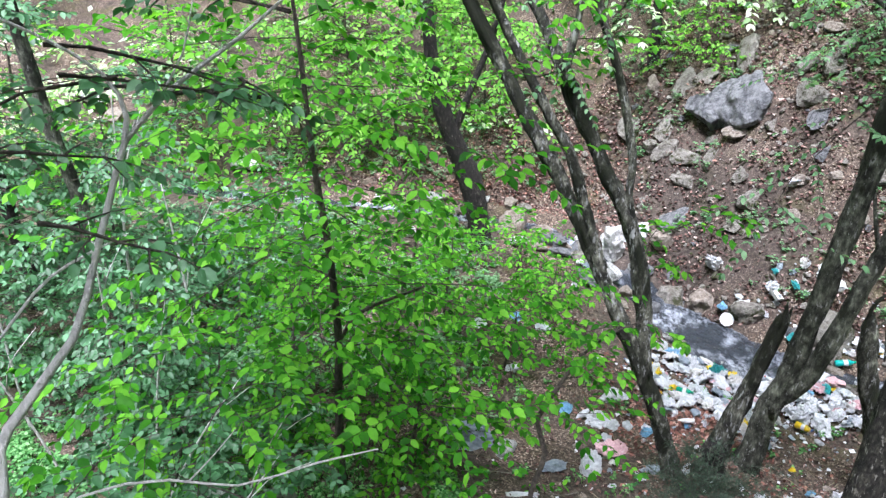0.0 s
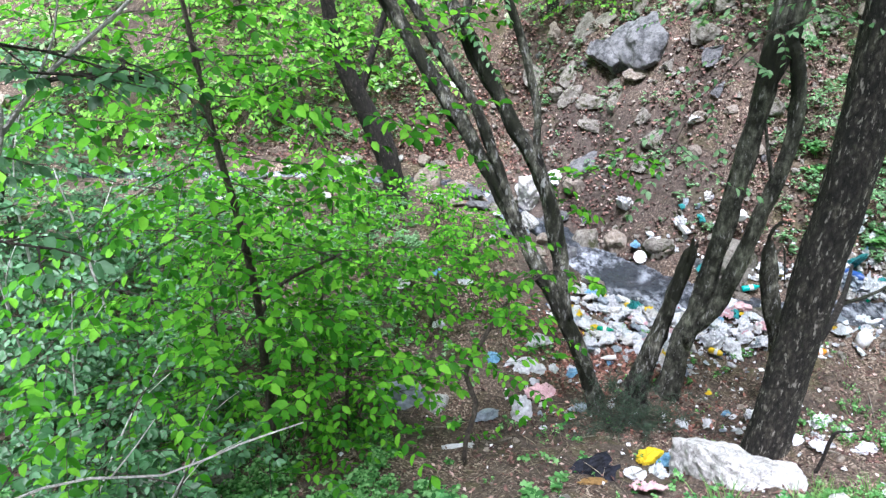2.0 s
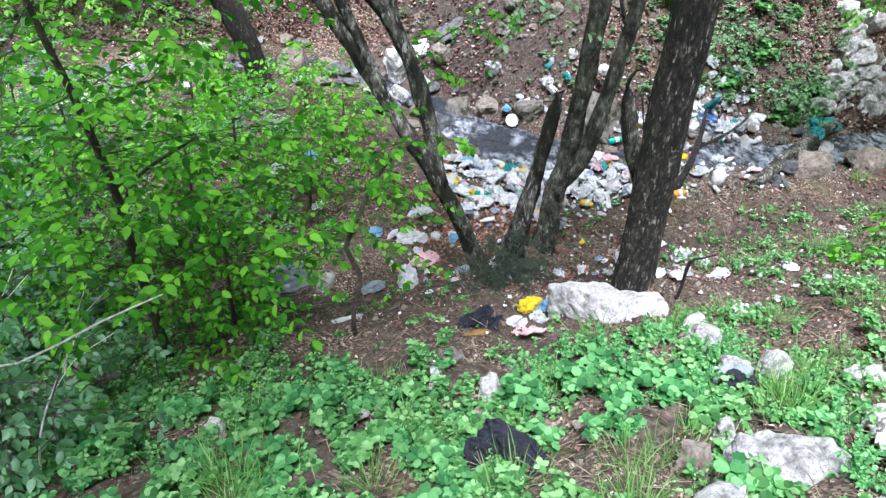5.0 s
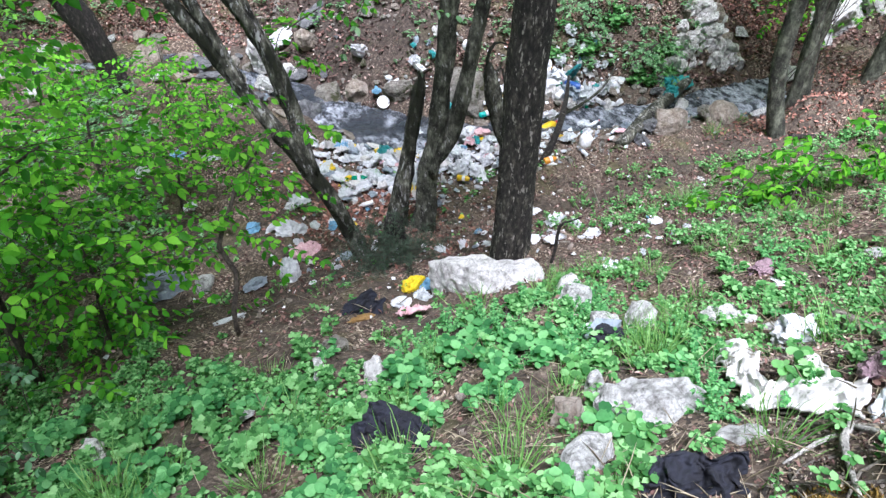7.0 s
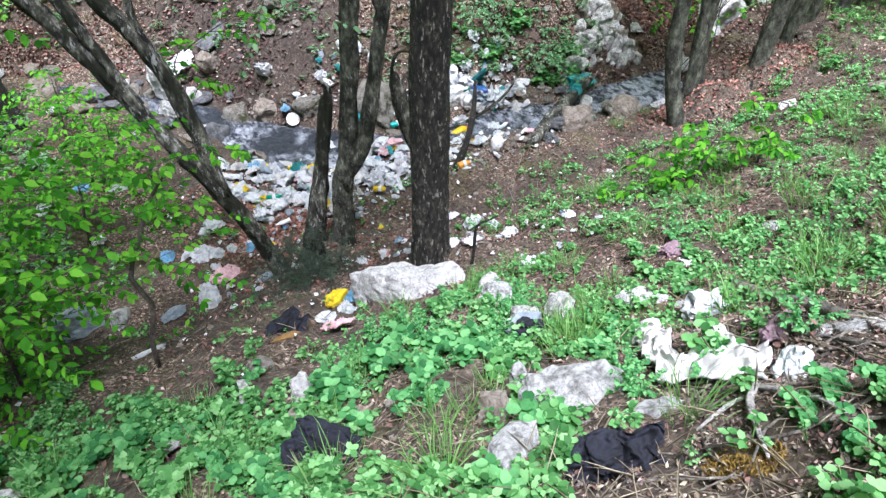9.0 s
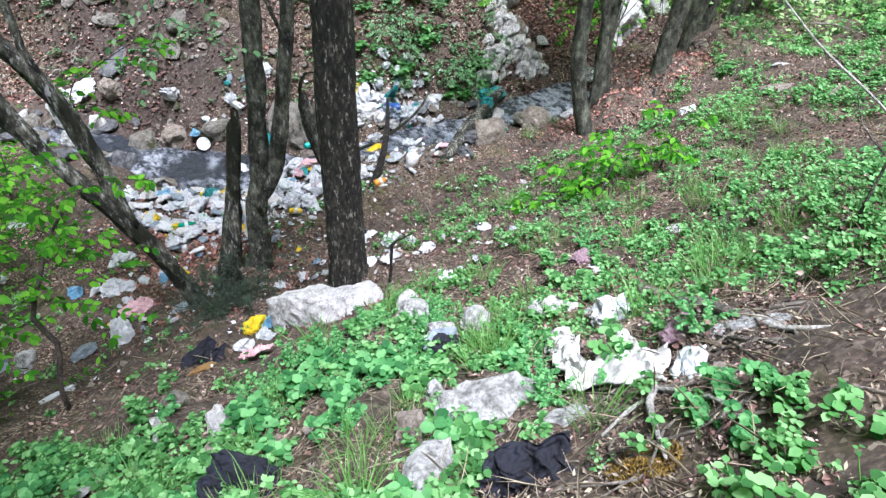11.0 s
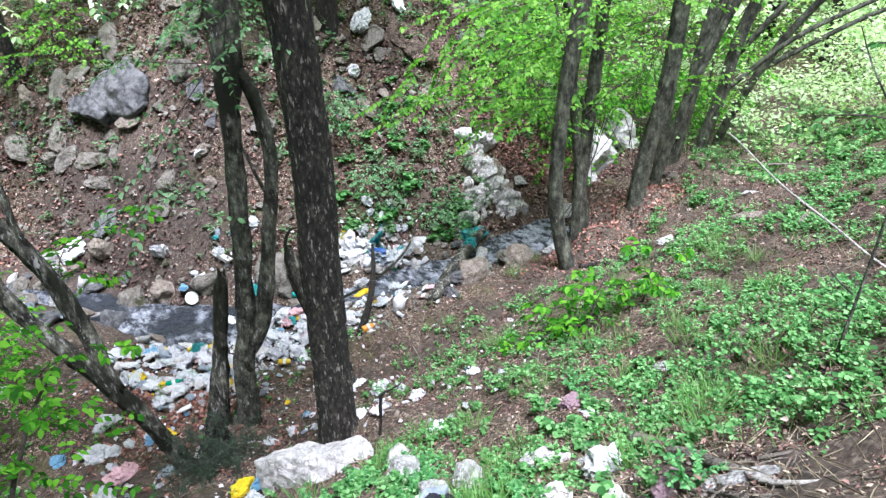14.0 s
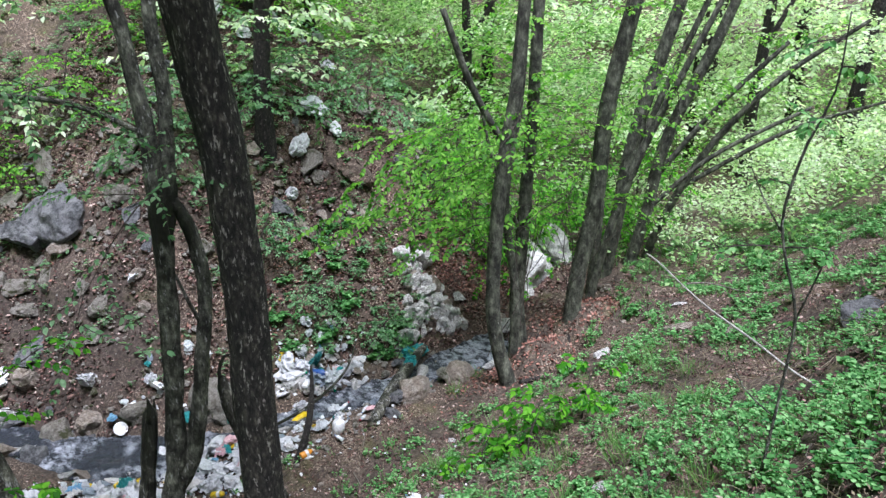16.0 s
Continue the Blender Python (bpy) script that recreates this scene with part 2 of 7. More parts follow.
LEAF_CROWN = leaf("spring_crown_leaf", (0.045, 0.17, 0.022), (0.13, 0.36, 0.045), (0.28, 0.55, 0.10), 0.48, 0.06)
LEAF_PALE = leaf("pale_fine_leaf", (0.06, 0.16, 0.07), (0.15, 0.31, 0.15), (0.30, 0.48, 0.29), 0.5, 0.05)
# shade of the left thicket is put into this darker, bluer green
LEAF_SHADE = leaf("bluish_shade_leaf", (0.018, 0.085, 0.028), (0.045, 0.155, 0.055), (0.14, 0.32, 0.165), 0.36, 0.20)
# haze and glare of the distance are put into these pale greens
LEAF_HAZED = leaf("hazed_far_leaf", (0.26, 0.42, 0.20), (0.55, 0.70, 0.46), (0.82, 0.88, 0.76), 0.55, 0.04)
LEAF_MID = leaf("middle_wood_leaf", (0.075, 0.19, 0.055), (0.22, 0.41, 0.15), (0.45, 0.64, 0.32), 0.5, 0.05)
MOSS_OCHRE = dead_leaf("ochre_moss", (0.07, 0.045, 0.008), (0.14, 0.09, 0.014), (0.24, 0.15, 0.025), (0.34, 0.22, 0.05))
GRASS = leaf("grass_blade", (0.07, 0.19, 0.04), (0.14, 0.31, 0.08), (0.25, 0.44, 0.15), 0.35)
NEEDLE = leaf("grey_green_needle", (0.025, 0.05, 0.03), (0.05, 0.085, 0.055), (0.10, 0.14, 0.10), 0.2)
DEAD_LEAF = dead_leaf("dead_leaf", (0.024, 0.012, 0.010), (0.090, 0.046, 0.038), (0.21, 0.118, 0.097), (0.52, 0.41, 0.36))
RED_LEAF = dead_leaf("red_dead_leaf", (0.07, 0.026, 0.018), (0.19, 0.080, 0.058), (0.34, 0.165, 0.125), (0.46, 0.30, 0.24))
STRAW = leaf("dry_straw", (0.10, 0.08, 0.05), (0.24, 0.20, 0.14), (0.42, 0.37, 0.27), 0.1)
P_WHITE = film_plastic("white_film", (0.52, 0.54, 0.58), (0.78, 0.79, 0.81), 0.4)
P_SACK = film_plastic("white_woven_sack", (0.48, 0.47, 0.45), (0.72, 0.71, 0.70), 0.7, 5.0, 0.4)
P_GREY = film_plastic("grey_film", (0.18, 0.22, 0.26), (0.34, 0.40, 0.46), 0.45)
P_BLUE = film_plastic("blue_film", (0.08, 0.25, 0.42), (0.25, 0.48, 0.66), 0.4)
P_TEAL = film_plastic("teal_film", (0.01, 0.16, 0.17), (0.03, 0.34, 0.34), 0.4)
P_YELLOW = film_plastic("yellow_film", (0.62, 0.42, 0.01), (0.85, 0.66, 0.03), 0.45, 9.0, 0.2)
P_PINK = film_plastic("pink_cloth", (0.55, 0.30, 0.34), (0.78, 0.55, 0.57), 0.8, 9.0, 0.3)
P_MAUVE = film_plastic("mauve_cloth", (0.22, 0.14, 0.17), (0.36, 0.25, 0.29), 0.9, 14.0, 0.3)
P_BLACK = film_plastic("black_cloth", (0.003, 0.004, 0.008), (0.012, 0.015, 0.028), 0.85, 9.0, 0.03)
P_OCHRE = film_plastic("ochre_cloth", (0.24, 0.13, 0.04), (0.36, 0.22, 0.08), 0.8)
P_CLEAR = film_plastic("cloudy_bottle_plastic", (0.45, 0.50, 0.52), (0.70, 0.73, 0.75), 0.2)
S_GREEN = solid("green_bottle_plastic", (0.0, 0.30, 0.17), 0.25)
S_YELLOW = solid("yellow_plastic", (0.72, 0.50, 0.02), 0.35)
S_ORANGE = solid("orange_plastic", (0.75, 0.30, 0.03), 0.4)
S_WHITE = solid("white_plastic", (0.84, 0.85, 0.86), 0.35)
S_RED = solid("red_plastic", (0.55, 0.05, 0.07), 0.35)
S_BLUE = solid("blue_plastic", (0.03, 0.09, 0.30), 0.35)
S_TEAL = solid("turquoise_plastic", (0.0, 0.42, 0.38), 0.3)


# ---- building blocks ----
def mesh_from(name, verts, faces, material, smooth=True):
    me = bpy.data.meshes.new(name)
    me.from_pydata([tuple(v) for v in verts], [], faces)
    if smooth:
        me.polygons.foreach_set("use_smooth", [True] * len(me.polygons))
    me.materials.append(material)
    me.update()
    return me


def quick_mesh(name, verts, loops, counts, material, smooth=True):
    """A mesh from flat arrays."""
    me = bpy.data.meshes.new(name)
    me.vertices.add(len(verts))
    me.vertices.foreach_set("co", np.ascontiguousarray(verts, np.float32).ravel())
    me.loops.add(len(loops))
    me.loops.foreach_set("vertex_index", loops.astype(np.int32))
    me.polygons.add(len(counts))
    me.polygons.foreach_set("loop_start", (np.cumsum(counts) - counts).astype(np.int32))
    if smooth:
        me.polygons.foreach_set("use_smooth", np.ones(len(counts), bool))
    me.materials.append(material)
    me.update(calc_edges=True)
    me.validate()
    return me


def part(name, me, parent, label=""):
    ob = new(name, me)
    ob.parent = parent
    return tagged(ob, label)


def thing(name, label, category, me=None, place=(0, 0, 0), turn=(0, 0, 0), group="", kind="", size=1.0):
    ob = new(name, me)
    ob.matrix_basis = pose(*place, *turn) @ Matrix.Diagonal((size, size, size, 1))
    return tagged(ob, label, category, group, kind)


def spline(points, step):
    """Points (x, y, z, r) resampled on a smooth curve."""
    pts = [np.array(p, float) for p in points]
    pts = [2 * pts[0] - pts[1], *pts, 2 * pts[-1] - pts[-2]]
    out = []
    for a, b, c, d in zip(pts, pts[1:], pts[2:], pts[3:]):
        n = max(2, int(np.linalg.norm((c - b)[:3]) / step))
        for i in range(n):
            u = i / n
            out.append(0.5 * (2 * b + (c - a) * u + (2 * a - 5 * b + 4 * c - d) * u * u + (3 * b - a - 3 * c + d) * u ** 3))
    out.append(pts[-2])
    return out


def tube_data(points, sides=10, step=0.11, gnarl=0.08, flare=0.0, seed=0):
    """Vertices and faces of a tapered, uneven stem along points (x, y, z, r)."""
    line = spline(points, step)
    verts, faces = [], []
    side = Vector((1, 0, 0))
    for k, p in enumerate(line):
        a, b = line[max(0, k - 1)], line[min(len(line) - 1, k + 1)]
        along = Vector((b - a)[:3]).normalized()
        side = (side - along * side.dot(along)).normalized()
        up = along.cross(side)
        r0 = max(0.002, p[3])
        for i in range(sides):
            th = 2 * math.pi * i / sides
            q = Vector((math.cos(th) * 2.2, math.sin(th) * 2.2, k * step * 2.5 + seed * 7.3))
            r = r0 * (1 + gnarl * 1.6 * noise.noise(q) + gnarl * noise.noise(q * 3.1))
            if flare:
                r *= 1 + flare * math.exp(-k * step / 0.22) * (0.7 + 0.6 * math.cos(3 * th + seed))
            verts.append(Vector(p[:3]) + side * (r * math.cos(th)) + up * (r * math.sin(th)))
    n = len(line)
    for k in range(n - 1):
        for i in range(sides):
            j = (i + 1) % sides
            faces.append((k * sides + i, k * sides + j, (k + 1) * sides + j, (k + 1) * sides + i))
    faces.append(tuple(range(sides - 1, -1, -1)))
    faces.append(tuple((n - 1) * sides + i for i in range(sides)))
    return verts, faces


def tube(name, points, material, **how):
    return mesh_from(name, *tube_data(points, **how), material)


LEAF_V = np.array([(0, 0, 0), (0, 0.33, -0.03), (0, 0.68, -0.05), (0, 1.0, -0.12), (-0.27, 0.27, 0.05), (-0.25, 0.64, 0.04), (0.27, 0.27, 0.05), (0.25, 0.64, 0.04)])
LEAF_F = [(0, 1, 4), (4, 1, 2, 5), (5, 2, 3), (0, 6, 1), (1, 6, 7, 2), (2, 7, 3)]
LOBED_V = np.array([(0, 0.42, -0.05), (0, 0, 0), (0.20, 0.06, 0.03), (0.50, 0.20, 0.02), (0.44, 0.42, 0.04), (0.27, 0.50, 0.03), (0.30, 0.78, 0.02), (0.12, 0.86, 0.0), (0, 1.0, -0.06), (-0.13, 0.85, 0.0), (-0.30, 0.75, 0.02), (-0.26, 0.50, 0.03), (-0.46, 0.40, 0.04), (-0.48, 0.18, 0.02), (-0.2, 0.05, 0.03)])
LOBED_F = [(0, i, i + 1) for i in range(1, 14)] + [(0, 14, 1)]
ROUND_V = np.array([(0, 0.45, -0.06)] + [((0.40 + 0.05 * (k % 2)) * math.sin(a) * (1 - 0.18 * math.cos(a)), 0.5 - 0.5 * math.cos(a) + 0.03 * (k % 2), 0.05 * abs(math.sin(a)) - (0.10 if k == 8 else 0.0)) for k, a in enumerate(math.pi * i / 8 for i in range(16))])
ROUND_F = [(0, i, i + 1) for i in range(1, 16)] + [(0, 16, 1)]
FLAKE_V = np.array([(0, 0, 0.0), (0.26, 0.42, 0.12), (0.02, 1.0, 0.03), (-0.26, 0.46, 0.10), (0.0, 0.5, -0.05)])
TORN_V = np.array([(-0.3, 0.0, 0.06), (0.35, 0.12, -0.02), (0.2, 0.85, 0.12), (-0.28, 0.7, -0.04), (0.03, 0.4, 0.14)])
CARD_V = np.array([(0, 0, 0), (0.3, 0.5, 0.05), (0, 1, -0.1), (-0.3, 0.5, 0.05)])
CARD_F = [(0, 1, 2), (0, 2, 3)]
FLAKE_F = [(0, 1, 4), (1, 2, 4), (2, 3, 4), (3, 0, 4)]


class Foliage:
    """Collects many small leaves into one mesh."""

    def __init__(self, shape=LEAF_V, faces=LEAF_F):
        self.shape, self.faces, self.places, self.twigs = shape, faces, [], []

    def add(self, place, along, size, rng, droop=0.0, wide=1.0, flat=0.35):
        self.places.append((*place, along[0], along[1], along[2] - droop, size, wide, flat))

    def mesh(self, name, material, shift=(0, 0, 0)):
        data, k = np.array(self.places), len(self.shape)
        n, rng = len(data), np.random.default_rng(len(data))
        a = data[:, 3:6] / (np.linalg.norm(data[:, 3:6], axis=1, keepdims=True) + 1e-9)
        up = np.stack([rng.normal(0, 1, n) * data[:, 8], rng.normal(0, 1, n) * data[:, 8], np.ones(n)], 1)
        x = np.cross(a, up)
        x /= np.linalg.norm(x, axis=1, keepdims=True) + 1e-9
        size = data[:, 6:7]
        axes = np.stack([x * size * data[:, 7:8], a * size, np.cross(x, a) * size], 1)
        verts = data[:, None, :3] - np.array(shift) + np.einsum("kj,njd->nkd", self.shape, axes)
        loops = np.concatenate([np.array(f) for f in self.faces])
        counts = np.array([len(f) for f in self.faces])
        return quick_mesh(name, verts.reshape(-1, 3), (np.arange(n)[:, None] * k + loops).ravel(), np.tile(counts, n), material)

    def twig_mesh(self, name, material, shift=(0, 0, 0)):
        n = len(self.twigs)
        a, b = (np.array([t[i] for t in self.twigs]) - np.array(shift) for i in (0, 1))
        r = np.array([t[2] for t in self.twigs])[:, None]
        d = (b - a) / (np.linalg.norm(b - a, axis=1, keepdims=True) + 1e-9)
        s = np.cross(d, (0.3, 0.5, 0.8))
        s /= np.linalg.norm(s, axis=1, keepdims=True) + 1e-9
        u = np.cross(d, s)
        ring = [s, -0.5 * s + 0.87 * u, -0.5 * s - 0.87 * u]
        verts = np.stack([a + r * v for v in ring] + [b + 0.6 * r * v for v in ring], 1)
        loops = np.array([0, 1, 4, 3, 1, 2, 5, 4, 2, 0, 3, 5])
        return quick_mesh(name, verts.reshape(-1, 3), (np.arange(n)[:, None] * 6 + loops).ravel(), np.full(3 * n, 4), material)


def level_side(d):
    """The level direction square to d."""
    k = math.hypot(d[0], d[1]) + 1e-9
    return np.array((d[1] / k, -d[0] / k, 0.0))


def unit(d):
    return d / (math.sqrt(d[0] * d[0] + d[1] * d[1] + d[2] * d[2]) + 1e-9)


def spray(fol, origin, along, length, size, rng, droop=0.25, twig=0.006, gap=0.6):
    """A flat, arching leafy twig with side twigs."""
    p, d = np.array(origin, float), np.array(along, float)
    d /= np.linalg.norm(d)
    n = max(3, int(length / (size * gap)))
    for i in range(n):
        q = p + d * (length / n)
        fol.twigs.append((p, q, twig * (1 - 0.7 * i / n)))
        p = q
        d = d + np.array((rng.normal(0, 0.10), rng.normal(0, 0.10), rng.normal(0, 0.08) - droop / n))
        d = unit(d)
        side = level_side(d)
        for s in (-1, 1):
            if rng.random() < 0.9:
                v = d * 0.6 + side * s * rng.uniform(0.6, 1.1) + np.array((0, 0, rng.normal(-0.1, 0.2)))
                fol.add(p, v, size * rng.uniform(0.6, 1.15), rng, rng.uniform(-0.1, 0.45), 1.0, 0.5)
    fol.add(p, d, size * rng.uniform(0.7, 1.1), rng, 0.2)


def bough(fol, origin, along, length, size, rng, droop=0.3, twig=0.012, gap=0.6, sprays=7):
    """A limb that carries sprays to both sides."""
    p, d = np.array(origin, float), np.array(along, float)
    d /= np.linalg.norm(d)
    for i in range(sprays):
        q = p + d * length / sprays
        fol.twigs.append((p, q, twig * (1 - 0.6 * i / sprays)))
        p = q
        d = d + np.array((rng.normal(0, 0.12), rng.normal(0, 0.12), rng.normal(0, 0.08) - droop / sprays))
        d = unit(d)
        side = level_side(d)
        s = 1 if i % 2 else -1
        v = d * 0.7 + side * s * rng.uniform(0.5, 1.0) + np.array((0, 0, rng.normal(0, 0.25)))
        spray(fol, p, v, length * rng.uniform(0.28, 0.5), size, rng, 0.3, twig * 0.5, gap)
    spray(fol, p, d, length * 0.35, size, rng, 0.3, twig * 0.5, gap)


def rock_mesh(name, material, seed, flat=0.7, facets=9, detail=3, rough=0.08):
    """A broken stone of about unit width, resting on z = 0."""
    rng = np.random.default_rng(seed)
    bm = bmesh.new()
    bmesh.ops.create_icosphere(bm, subdivisions=detail, radius=0.62)
    cuts = [(Vector(rng.normal(0, 1, 3)).normalized(), rng.uniform(0.22, 0.46)) for _ in range(facets)]
    for v in bm.verts:
        p = v.co.copy()
        for nrm, dist in cuts:
            over = p.dot(nrm) - dist
            if over > 0:
                p -= nrm * over
        q = p * 3.0 + Vector((seed * 3.7, 0, 0))
        p += v.normal * (rough * 0.8 * noise.noise(q) - rough * 1.1 * abs(noise.noise(q * 2.3)) + rough * 0.6 * noise.noise(q * 5.5) + rough * 0.35 * noise.noise(q * 12))
        v.co = Vector((p.x, p.y, p.z * flat))
    low = min(v.co.z for v in bm.verts)
    for v in bm.verts:
        v.co.z -= low
    me = bpy.data.meshes.new(name)
    bm.to_mesh(me)
    bm.free()
    me.polygons.foreach_set("use_smooth", [False] * len(me.polygons))
    me.materials.append(material)
    return me


def crumple_mesh(name, material, seed, flat=0.5, detail=3, amount=0.4):
    """A crumpled bag or rag of about unit width, resting on z = 0: sharp folds on an uneven lump."""
    rng = np.random.default_rng(seed * 17 + detail)
    bm = bmesh.new()
    bmesh.ops.create_icosphere(bm, subdivisions=detail, radius=0.5)
    shift = Vector((seed * 5.1, seed * 1.3, seed * 0.7))
    long, jag = rng.uniform(0.9, 1.5), (0.10 if detail < 4 else 0.03)
    for v in bm.verts:
        q = v.co * 2.0 + shift
        ridge = 0.5 - abs(noise.noise(q * 1.7)) * 1.9 + 0.6 * (0.5 - abs(noise.noise(q * 4.2)) * 1.9)
        k = 0.74 + 0.42 * noise.noise(q * 0.7) + amount * 0.62 * ridge + 0.10 * noise.noise(q * 5.5) + rng.uniform(-jag, jag)
        p = v.co * max(0.25, k)
        p.x += 0.25 * noise.noise(q * 0.8 + Vector((7, 0, 0)))
        p.y += 0.25 * noise.noise(q * 0.8 + Vector((0, 9, 0)))
        v.co = Vector((p.x * long, p.y, max(p.z, -0.12 + 0.3 * rng.uniform(-jag, jag)) * flat * 1.4))
    low = min(v.co.z for v in bm.verts)
    for v in bm.verts:
        v.co.z -= low
    me = bpy.data.meshes.new(name)
    bm.to_mesh(me)
    bm.free()
    me.materials.append(material)
    return me


def cloth_mesh(name, material, seed, wide, deep, folds=0.12, n=26, smooth=True, pleats=1.0):
    """A thrown-down sheet with ragged edges and deep folds, thick enough to have two sides."""
    rng = np.random.default_rng(seed)
    verts, faces = [], []
    for layer in (0, 1):
        for j in range(n):
            for i in range(n):
                u, v = i / (n - 1) - 0.5, j / (n - 1) - 0.5
                q = Vector((u * 3 * pleats + seed, v * 3 * pleats, seed * 0.7))
                edge = 1 + 0.25 * noise.noise(Vector((math.atan2(v, u) * 1.5, seed, 0)))
                r = max(abs(u), abs(v)) * 2
                x = u * wide * edge * (1 - 0.22 * r * r * abs(v) * 2)
                y = v * deep * edge * (1 - 0.22 * r * r * abs(u) * 2)
                if pleats > 1:
                    rag = 1 + 0.5 * noise.noise(Vector((math.atan2(v, u) * 2.6, seed * 3, 1)))
                    x, y = u * wide * rag * math.sqrt(1 - 2 * v * v), v * deep * rag * math.sqrt(1 - 2 * u * u)
                z = folds * (1.0 * abs(noise.noise(q)) + 0.9 * abs(noise.noise(q * 2.3)) + 0.6 * abs(noise.noise(q * 4.7))) * (1.3 - 0.75 * r * r)
                verts.append((x + 0.3 * folds * noise.noise(q * 2), y + 0.3 * folds * noise.noise(q * 2 + Vector((9, 0, 0))), z + (0.012 if layer == 0 else 0)))
    m = n * n
    for j in range(n - 1):
        for i in range(n - 1):
            a = j * n + i
            faces.append((a, a + 1, a + n + 1, a + n))
            faces.append((m + a, m + a + n, m + a + n + 1, m + a + 1))
    rim = [i for i in range(n)] + [j * n + n - 1 for j in range(1, n)] + [(n - 1) * n + i for i in range(n - 2, -1, -1)] + [j * n for j in range(n - 2, 0, -1)]
    for a, b in zip(rim, rim[1:] + rim[:1]):
        faces.append((a, m + a, m + b, b))
    return mesh_from(name, verts, faces, material, smooth)


def lathe_mesh(name, profile, material, sides=20, dent=0.0, seed=0):
    """A turned body round z from (radius, height) pairs, dented."""
    verts, faces = [], []
    for r, z in profile:
        for i in range(sides):
            th = 2 * math.pi * i / sides
            k = 1 + dent * noise.noise(Vector((math.cos(th) * 1.5, math.sin(th) * 1.5, z * 14 + seed * 3)))
            verts.append((r * k * math.cos(th), r * k * math.sin(th), z))
    for k in range(len(profile) - 1):
        for i in range(sides):
            j = (i + 1) % sides
            faces.append((k * sides + i, k * sides + j, (k + 1) * sides + j, (k + 1) * sides + i))
    faces.append(tuple(range(sides - 1, -1, -1)))
    faces.append(tuple((len(profile) - 1) * sides + i for i in range(sides)))
    return mesh_from(name, verts, faces, material)


# ---- the lie of the land: a near slope, a stream, a steep far bank ----
COURSE = [(-14.0, 15.4), (-7.0, 14.4), (-1.0, 14.0), (2.1, 13.3), (3.1, 11.6), (3.95, 9.5), (5.5, 8.55), (7.7, 7.85), (9.8, 7.2), (12.4, 7.9), (15.5, 9.3), (30.0, 14.5)]
REACHES = [(ax, ay, bx - ax, by - ay, 1 / ((bx - ax) ** 2 + (by - ay) ** 2)) for (ax, ay), (bx, by) in zip(COURSE, COURSE[1:])]


def smooth_max(a, b, k):
    m = max(a, b)
    return m + k * math.log(math.exp((a - m) / k) + math.exp((b - m) / k))


def stream_side(x, y):
    """Distance to the stream's middle line and on which bank: +1 the camera's, -1 the far one."""
    best, side = 1e18, 1
    for ax, ay, dx, dy, k in REACHES:
        px, py = x - ax, y - ay
        u = (px * dx + py * dy) * k
        u = 0.0 if u < 0 else 1.0 if u > 1 else u
        ex, ey = px - u * dx, py - u * dy
        d = ex * ex + ey * ey
        if d < best:
            best, side = d, (1 if dx * py - dy * px < 0 else -1)
    return best ** 0.5, side


def water_level(x):
    return 0.9 + 0.04 * max(0, 3.6 - x) + 0.03 * max(0, x - 8)


def rough(x, y):
    q = Vector((x * 1.9, y * 1.9, 5))
    return 0.05 * noise.noise(q) - 0.09 * abs(noise.noise(q * 2.1)) + 0.05 * noise.noise(q * 4.3) + 0.02 * noise.noise(q * 8.7)


def ground_z(x, y):
    d, side = stream_side(x, y)
    w = water_level(x)
    lump = 0.07 * math.sin(1.7 * x + 0.6) * math.cos(1.3 * y) + 0.05 * math.sin(3.1 * x - 2.2 * y) + 0.03 * math.sin(5.3 * x + 4.1 * y)
    brim = 0.03 + 0.07 * min(1, max(0, x - 4)) + 0.60 * math.exp(-(((x - 4.15) / 0.62) ** 2)) + 0.42 * math.exp(-(((x - 9.7) / 0.6) ** 2)) + 0.10 * math.exp(-(((x - 7.7) / 0.7) ** 2))
    bed = w - 0.18 + 0.32 * min(1, max(0, (d - brim) / 0.35)) + 0.34 * min(1, max(0, (x - 10.3) / 0.5))
    if side > 0:
        slope = 4.86 - 0.064 * x - 0.565 * y
        slope += 0.35 * max(0, 1.6 - y) if y > 0 else 0.56
        slope = min(slope, 5.75 + 0.02 * (5.75 - slope)) if y < 0.3 else slope
        slope += 0.09 * max(0, x - 8)
        fade = min(1, max(0, (d - 0.7) / 1.2))
        return smooth_max(bed + 0.06 * fade * d, slope, 0.12) + (lump + rough(x, y)) * fade
    rise = max(0, d - 0.85)
    far = 1.25 * rise if rise < 3.5 else 4.375 + 0.75 * (rise - 3.5)
    far *= 1 - 0.45 * min(1, max(0, (2.2 - x) / 3))
    if x > 10.5: far *= 1 - 0.35 * min(1, (x - 10.5) / 4)
    fade = min(1, rise / 0.8)
    return bed + far + (2.2 * lump + 2.4 * rough(x, y)) * fade


def on_ground(x, y, lift=0.0):
    return (x, y, ground_z(x, y) + lift)


def tilt_at(x, y):
    """Degrees about x and y by which the ground leans there."""
    gx = (ground_z(x + 0.15, y) - ground_z(x - 0.15, y)) / 0.3
    gy = (ground_z(x, y + 0.15) - ground_z(x, y - 0.15)) / 0.3
    return math.degrees(math.atan(gy)), -math.degrees(math.atan(gx))


def steps(marks):
    """Grid lines from (start, spacing) marks; the last mark ends them."""
    out, (v, _) = [], marks[0]
    for (a, s), (b, _) in zip(marks, marks[1:]):
        k = max(1, round((b - a) / s))
        out += [a + (b - a) * i / k for i in range(k)]
    return out + [marks[-1][0]]


